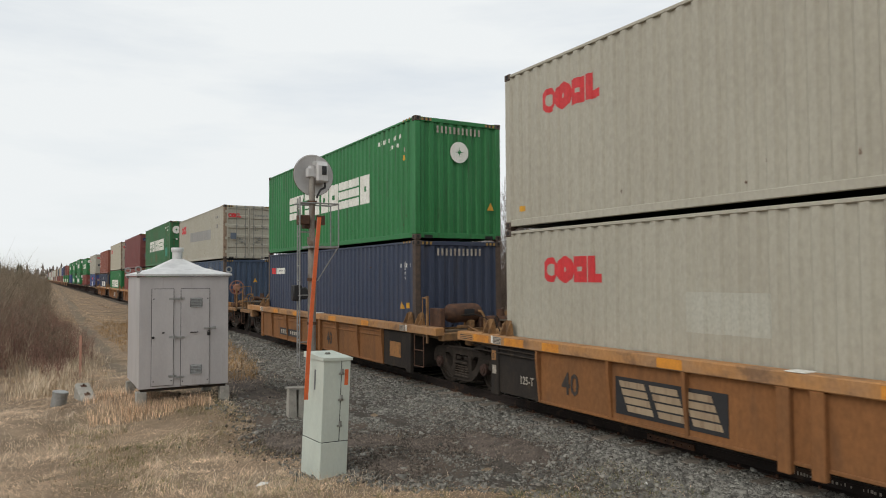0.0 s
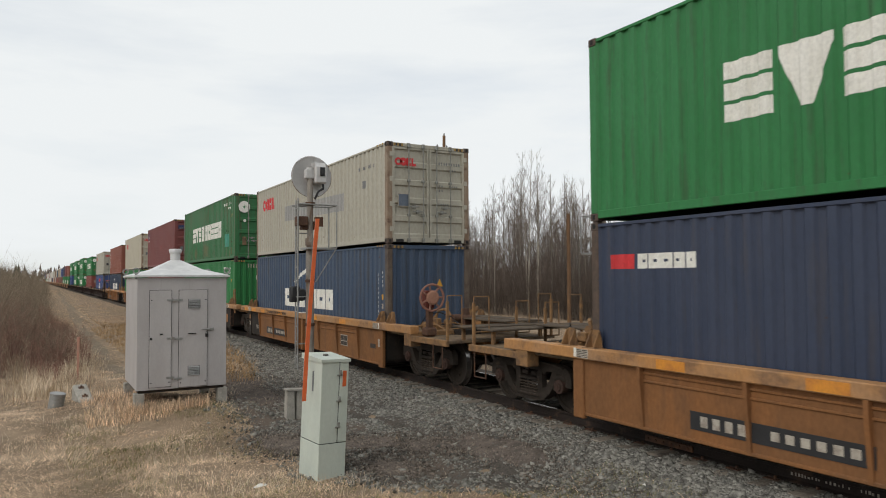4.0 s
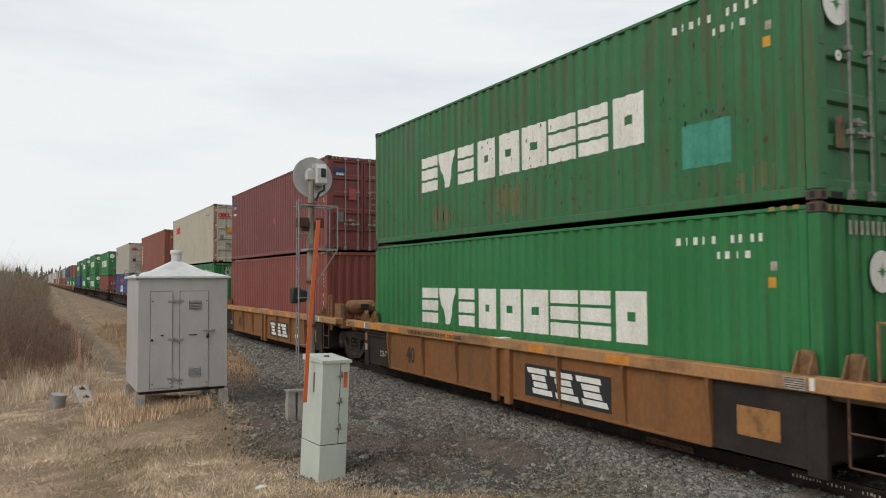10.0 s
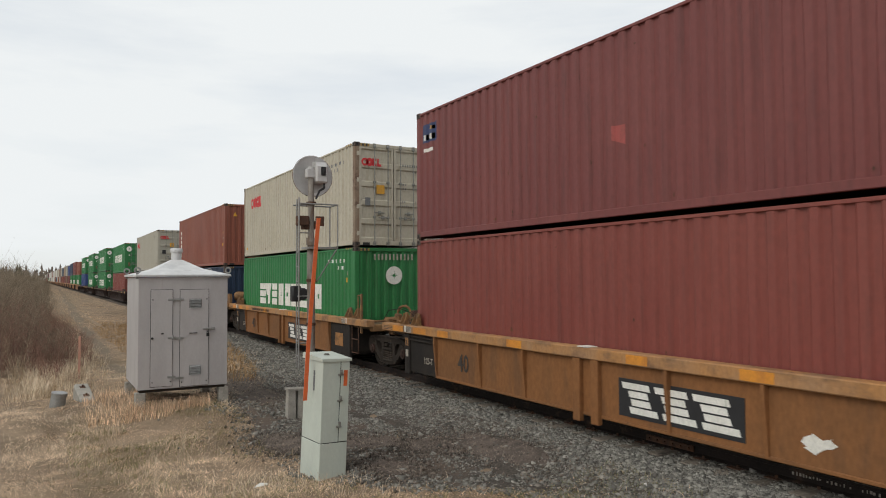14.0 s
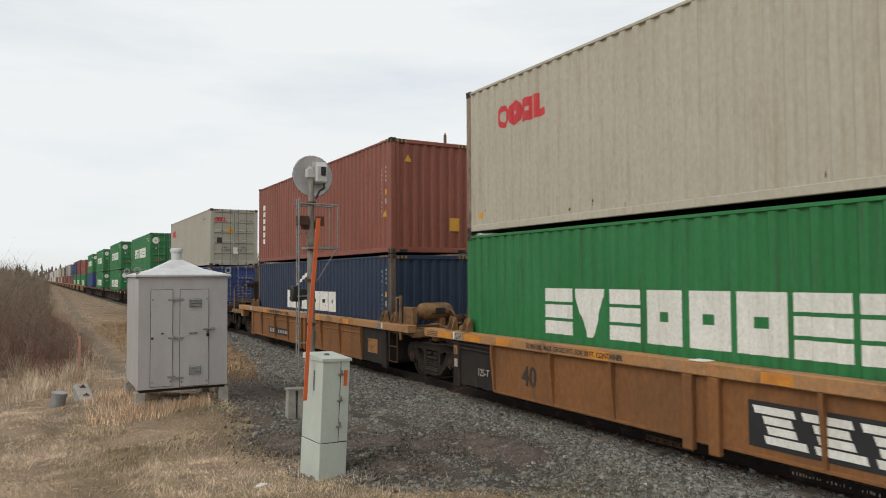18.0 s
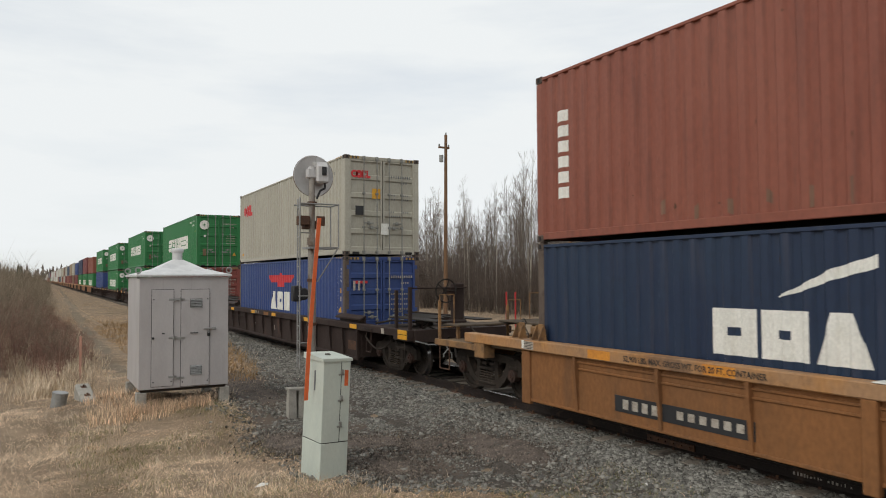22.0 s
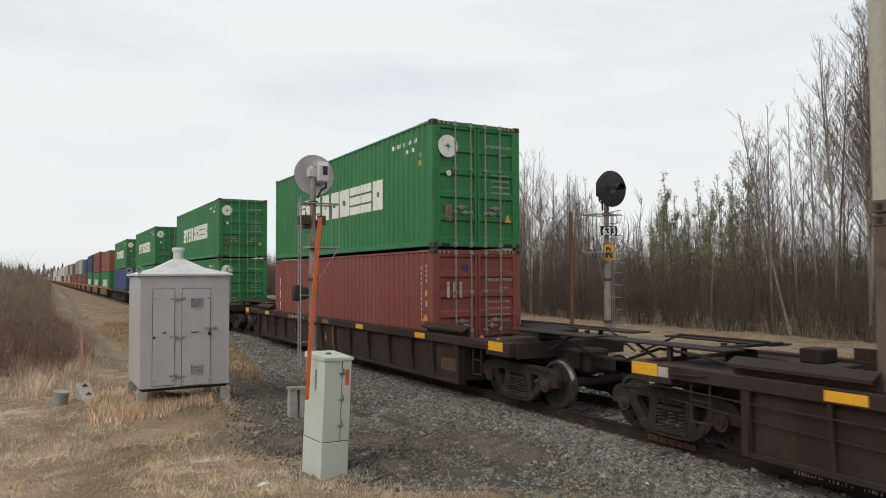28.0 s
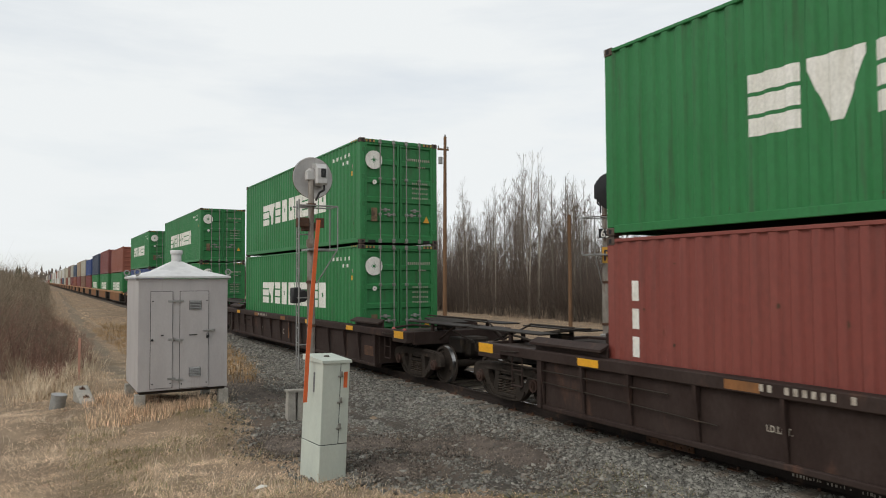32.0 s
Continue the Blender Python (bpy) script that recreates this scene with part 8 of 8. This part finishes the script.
# far woods round the horizon
def far_wood(name, n, region, hr, mat, label, conifer):
    V, F = [], []
    o = 0
    for k in range(n):
        x, y = region()
        h = NR.uniform(*hr)
        rings = 5 if conifer else 3
        for j in range(rings):
            m = 7
            z0 = h * (0.08 + 0.17 * j) if conifer else h * (0.3 + 0.2 * j)
            z1 = z0 + h * (0.3 if conifer else 0.28)
            rr = h * (0.2 * (1 - j / (rings + 0.5)) if conifer else 0.14 * (1.1 - 0.3 * j))
            a = np.arange(m) * 2 * math.pi / m + NR.rand()
            q = rr * NR.uniform(0.45, 1.25, m)
            V.append(np.stack([x + q * np.cos(a), y + q * np.sin(a), z0 + NR.normal(0, 0.03 * h, m)], 1))
            V.append(np.array([[x + NR.normal(0, 0.1), y, z1]]))
            F.append(np.array([[o + i, o + (i + 1) % m, o + m] for i in range(m)]))
            o += m + 1
        V.append(np.array([[x - 0.12, y, -1], [x + 0.12, y, -1], [x, y, h * 0.8]]))
        F.append(np.array([[o, o + 1, o + 2]]))
        o += 3
    stuff(name, np.concatenate(V), np.concatenate(F), mat, label, "woods")


def left_far():
    y = NR.uniform(230, 420)
    return (-NR.uniform(12, 200) - 0.02 * y, y)


def ahead():
    y = NR.uniform(700, 1000)
    return (NR.uniform(-500, 20) if NR.rand() < 0.8 else NR.uniform(14, 200), y)


far_wood("far_spruces", 110, left_far, (3.5, 6.5), SPRUCE, "distant dark spruces beyond the brush", True)
far_wood("far_spruce_clump", 16, lambda: (NR.uniform(-11, -3), NR.uniform(190, 240)), (3.6, 6.2), SPRUCE, "dark spruces standing above the brush", True)
far_wood("far_bare_woods", 900, ahead, (8, 17), TWIG, "distant bare brown woods on the horizon", False)
P, Q, R0, R1 = [], [], [], []
for k in range(1500):
    y = NR.uniform(150, 520)
    x = -7 - 60 * NR.rand() - 0.01 * y
    h = NR.uniform(4, 8)
    for j in range(6):
        a = NR.uniform(0, 6.28)
        P.append((x, y, -0.5)), Q.append((x + 0.25 * h * math.cos(a) * NR.rand(), y + 0.25 * h * math.sin(a), h * NR.uniform(0.6, 1))), R0.append(0.07), R1.append(0.02)
V, F = prisms(np.array(P), np.array(Q), np.array(R0), np.array(R1))
stuff("far_left_wood", V, F, TWIG, "distant low bare wood beyond the thicket", "woods")

# ---- loose stones and grass ----
OCT = np.array([(1, 0, 0), (-1, 0, 0), (0, 1, 0), (0, -1, 0), (0, 0, 1), (0, 0, -1)], dtype=float)
OCTF = np.array([(0, 2, 4), (2, 1, 4), (1, 3, 4), (3, 0, 4), (2, 0, 5), (1, 2, 5), (3, 1, 5), (0, 3, 5)])


def stones(name, n, y0, y1, size, xmax, label, xmin=None):
    X, Y, Z = [], [], []
    while len(X) < n:
        y = y0 + (y1 - y0) * NR.rand() ** 1.25
        e = gravel_edge(y) if xmin is None else xmin + 0.15
        x = e - 0.15 + (xmax - e + 0.15) * NR.rand() ** 0.75 + (0.55 * NR.randn() if NR.rand() < 0.12 else 0)
        if x > xmax + 0.1:
            continue
        if 0.3 < noise.noise((0.8 * x, 0.5 * y, 2.2)) + 0.6 * NR.rand() - 0.3 * max(0.0, x - 5.2) and x < 6.8 and NR.rand() < 0.6:
            continue
        if x < 7 and y < 22 and dirt_amount(x, y) + 0.25 * NR.randn() > 0.25 and NR.rand() < 0.7:
            continue
        if abs(x - TRACK_X) < 1.32 and abs((y + 6.28) % 0.56 - 0.28) < 0.125 and NR.rand() < 0.86:
            continue
        X.append(x), Y.append(y), Z.append(ground_z(x, y))
    c = np.stack([X, Y, Z], 1)
    s = size * NR.lognormal(0, 0.42, (n, 1, 1)) * NR.uniform(0.5, 1.3, (n, 6, 1))
    q = NR.normal(0, 1, (n, 4))
    q /= np.linalg.norm(q, axis=1, keepdims=True)
    w, a, b, d = q.T
    R = np.stack([1 - 2 * (b * b + d * d), 2 * (a * b - w * d), 2 * (a * d + w * b), 2 * (a * b + w * d), 1 - 2 * (a * a + d * d), 2 * (b * d - w * a), 2 * (a * d - w * b), 2 * (b * d + w * a), 1 - 2 * (a * a + b * b)], 1).reshape(n, 3, 3)
    V = np.einsum("nij,nkj->nki", R, OCT[None] * s)
    V[:, :, 2] *= 0.85
    V += c[:, None] + np.array([0, 0, size * 0.35])
    F = (np.arange(n) * 6)[:, None, None] + OCTF[None]
    stuff(name, V.reshape(-1, 3), F.reshape(-1, 3), STONE, label, "gravel")


stones("ballast_stones", 112000, 4.0, 22, 0.0205, 8.1, "loose grey crushed ballast stones")
stones("ballast_stones", 15000, 3.2, 13, 0.0225, 11.3, "dark crushed stones between and beyond the rails", 8.3)
def fines(n, size):
    """Small brown-grey chips over the soil patches and the gravel's edge."""
    c = []
    while len(c) < n:
        cx, cy, rx, ry = DIRT[NR.randint(len(DIRT))]
        x, y = cx + rx * NR.randn() * 0.75, cy + ry * NR.randn() * 0.75
        if x < 7.4:
            c.append((x, y, ground_z(x, y) + 0.03))
    v = OCT[None] * size * NR.lognormal(0, 0.5, (n, 1, 1)) * NR.uniform(0.5, 1.3, (n, 6, 3)) + np.array(c)[:, None]
    f = (np.arange(n) * 6)[:, None, None] + OCTF[None]
    stuff("soil_chips", v.reshape(-1, 3), f.reshape(-1, 3), CHIPS, "small brown-grey stone chips in trodden soil", "gravel")


fines(26000, 0.0095)
stones("ballast_stones", 20000, 22, 60, 0.03, 8.1, "grey crushed ballast stones farther along")


def grass(name, n, where, hr, width, flat, mat, label, laid=False):
    B = np.array([where() for k in range(n)])
    a = NR.uniform(0, 2 * math.pi, n)
    if laid:
        # flattened the same way within each patch
        a = np.array([5.0 * noise.noise((0.55 * b[0], 0.55 * b[1], 4.4)) + 2.2 * noise.noise((1.9 * b[0], 1.9 * b[1], 1.1)) for b in B]) + NR.normal(0, 1.0, n)
    h = NR.uniform(*hr, n)
    tilt = NR.uniform(*flat, n)
    d = np.stack([np.cos(a) * np.sin(tilt), np.sin(a) * np.sin(tilt), np.cos(tilt)], 1)
    side = np.stack([-np.sin(a), np.cos(a), np.zeros(n)], 1) * width * NR.uniform(0.6, 1.4, (n, 1))
    mid = B + d * h[:, None] * 0.55
    bend = np.stack([np.cos(a), np.sin(a), np.zeros(n)], 1) * (h * NR.uniform(0.05, 0.3, n))[:, None]
    tip = B + d * h[:, None] + bend - np.array([0, 0, 1]) * (h * 0.12)[:, None]
    V = np.stack([B - side, B + side, mid - side * 0.7, mid + side * 0.7, tip], 1).reshape(-1, 3)
    F = (np.arange(n) * 5)[:, None, None] + np.array([(0, 1, 3), (0, 3, 2), (2, 3, 4)])[None]
    stuff(name, V, F.reshape(-1, 3), mat, label, "grass")


def meadow(y0, y1, power=1.0, keep=0.0, x0=-7.0):
    def f():
        while True:
            y = y0 + (y1 - y0) * NR.rand() ** power
            e = gravel_edge(y)
            x = x0 + (e + 0.25 - x0) * NR.rand() + (0.55 * NR.randn() if NR.rand() < 0.22 else 0)
            if noise.noise((0.7 * x, 0.7 * y, 8)) + 0.5 * NR.rand() > keep:
                if y < 22 or abs(x - 1.75 - 0.018 * y) > 0.5 * NR.rand():
                    return (x, y, ground_z(x, y) - 0.02)
    return f


def round_hut():
    while True:
        x, y = NR.uniform(0.9, 2.4), 14.6 + 3.4 * NR.rand() ** 1.3
        if noise.noise((1.5 * x, 1.5 * y, 3)) > -0.25:
            return (x, y, ground_z(x, y) - 0.02)


def near_edge():
    x = NR.uniform(3.4, 7.0)
    y = NR.uniform(5.2, 7.6) + (0.8 if x < 4.6 else 0.0) * NR.rand()
    return (x, y, ground_z(x, y) - 0.02)


def behind_hut():
    y = NR.uniform(19, 48)
    x = NR.uniform(3.0, min(7.0, gravel_edge(y)))
    return (x, y, ground_z(x, y) - 0.02)


grass("dead_grass", 215000, meadow(7.5, 24, 1.3, -0.2, -2.5), (0.04, 0.17), 0.0022, (0.95, 1.56), GRASS, "matted tan dead grass", True)
grass("dead_grass", 60000, meadow(22, 60, 1.2, 0.0, -2.0), (0.05, 0.17), 0.0042, (0.7, 1.5), TAWNY, "tall tan dead grass along the strip")
grass("standing_grass", 2400, round_hut, (0.1, 0.34), 0.0028, (0.05, 0.7), GRASS, "tall dead grass round the hut")
grass("dead_grass", 14000, near_edge, (0.04, 0.15), 0.0022, (0.7, 1.5), GRASS, "short tan dead grass by the gravel")
grass("green_grass", 11000, near_edge, (0.04, 0.13), 0.0024, (0.1, 0.9), GREENGRASS, "short new green grass by the gravel")
grass("green_grass", 13000, meadow(7.5, 16, 1.0, 0.25, 0.5), (0.04, 0.11), 0.0026, (0.1, 0.9), GREENGRASS, "sparse new green grass among dead grass")
grass("standing_grass", 9000, behind_hut, (0.12, 0.42), 0.005, (0.1, 0.8), RUSSET, "russet grass along the ballast")

def hut_front():
    x, y = 1.5 + 1.7 * NR.rand() ** 1.1, 15.05 + 0.5 * NR.rand()
    return (x, y, ground_z(x, y) - 0.02)


def brush_foot():
    y = 19 + 24 * NR.rand() ** 1.2
    x = bush_edge(y) + NR.normal(-0.1, 0.45)
    return (x, y, ground_z(x, y) - 0.02)


def beyond():
    y = -4 + 64 * NR.rand() ** 1.2
    x = 12.2 + 19.5 * NR.rand() ** 1.1
    return (x, y, ground_z(x, y) - 0.02)


grass("dead_grass", 42000, beyond, (0.06, 0.26), 0.006, (0.4, 1.5), TAWNY, "tan dead grass between the line and the wood")
grass("standing_grass", 7000, brush_foot, (0.2, 0.65), 0.0045, (0.1, 0.8), STRAW, "tall pale grass at the foot of the brush")


def far_strip():
    y = 50 + 170 * NR.rand() ** 1.5
    x = NR.uniform(0.3 + 0.012 * y, 7.2)
    return (x, y, ground_z(x, y) - 0.03)


grass("standing_grass", 1500, hut_front, (0.12, 0.36), 0.0028, (0.05, 0.6), GRASS, "tall dead grass hiding the foot of the hut")
grass("far_grass", 26000, far_strip, (0.08, 0.22), 0.009, (0.5, 1.4), TAWNY, "tawny grass strip far along the line")
grass("straw", 14000, meadow(8.5, 26, 1.1, 0.15, -2.5), (0.08, 0.3), 0.0024, (0.3, 1.5), STRAW, "long pale straw strands over the matted grass", True)
motions()
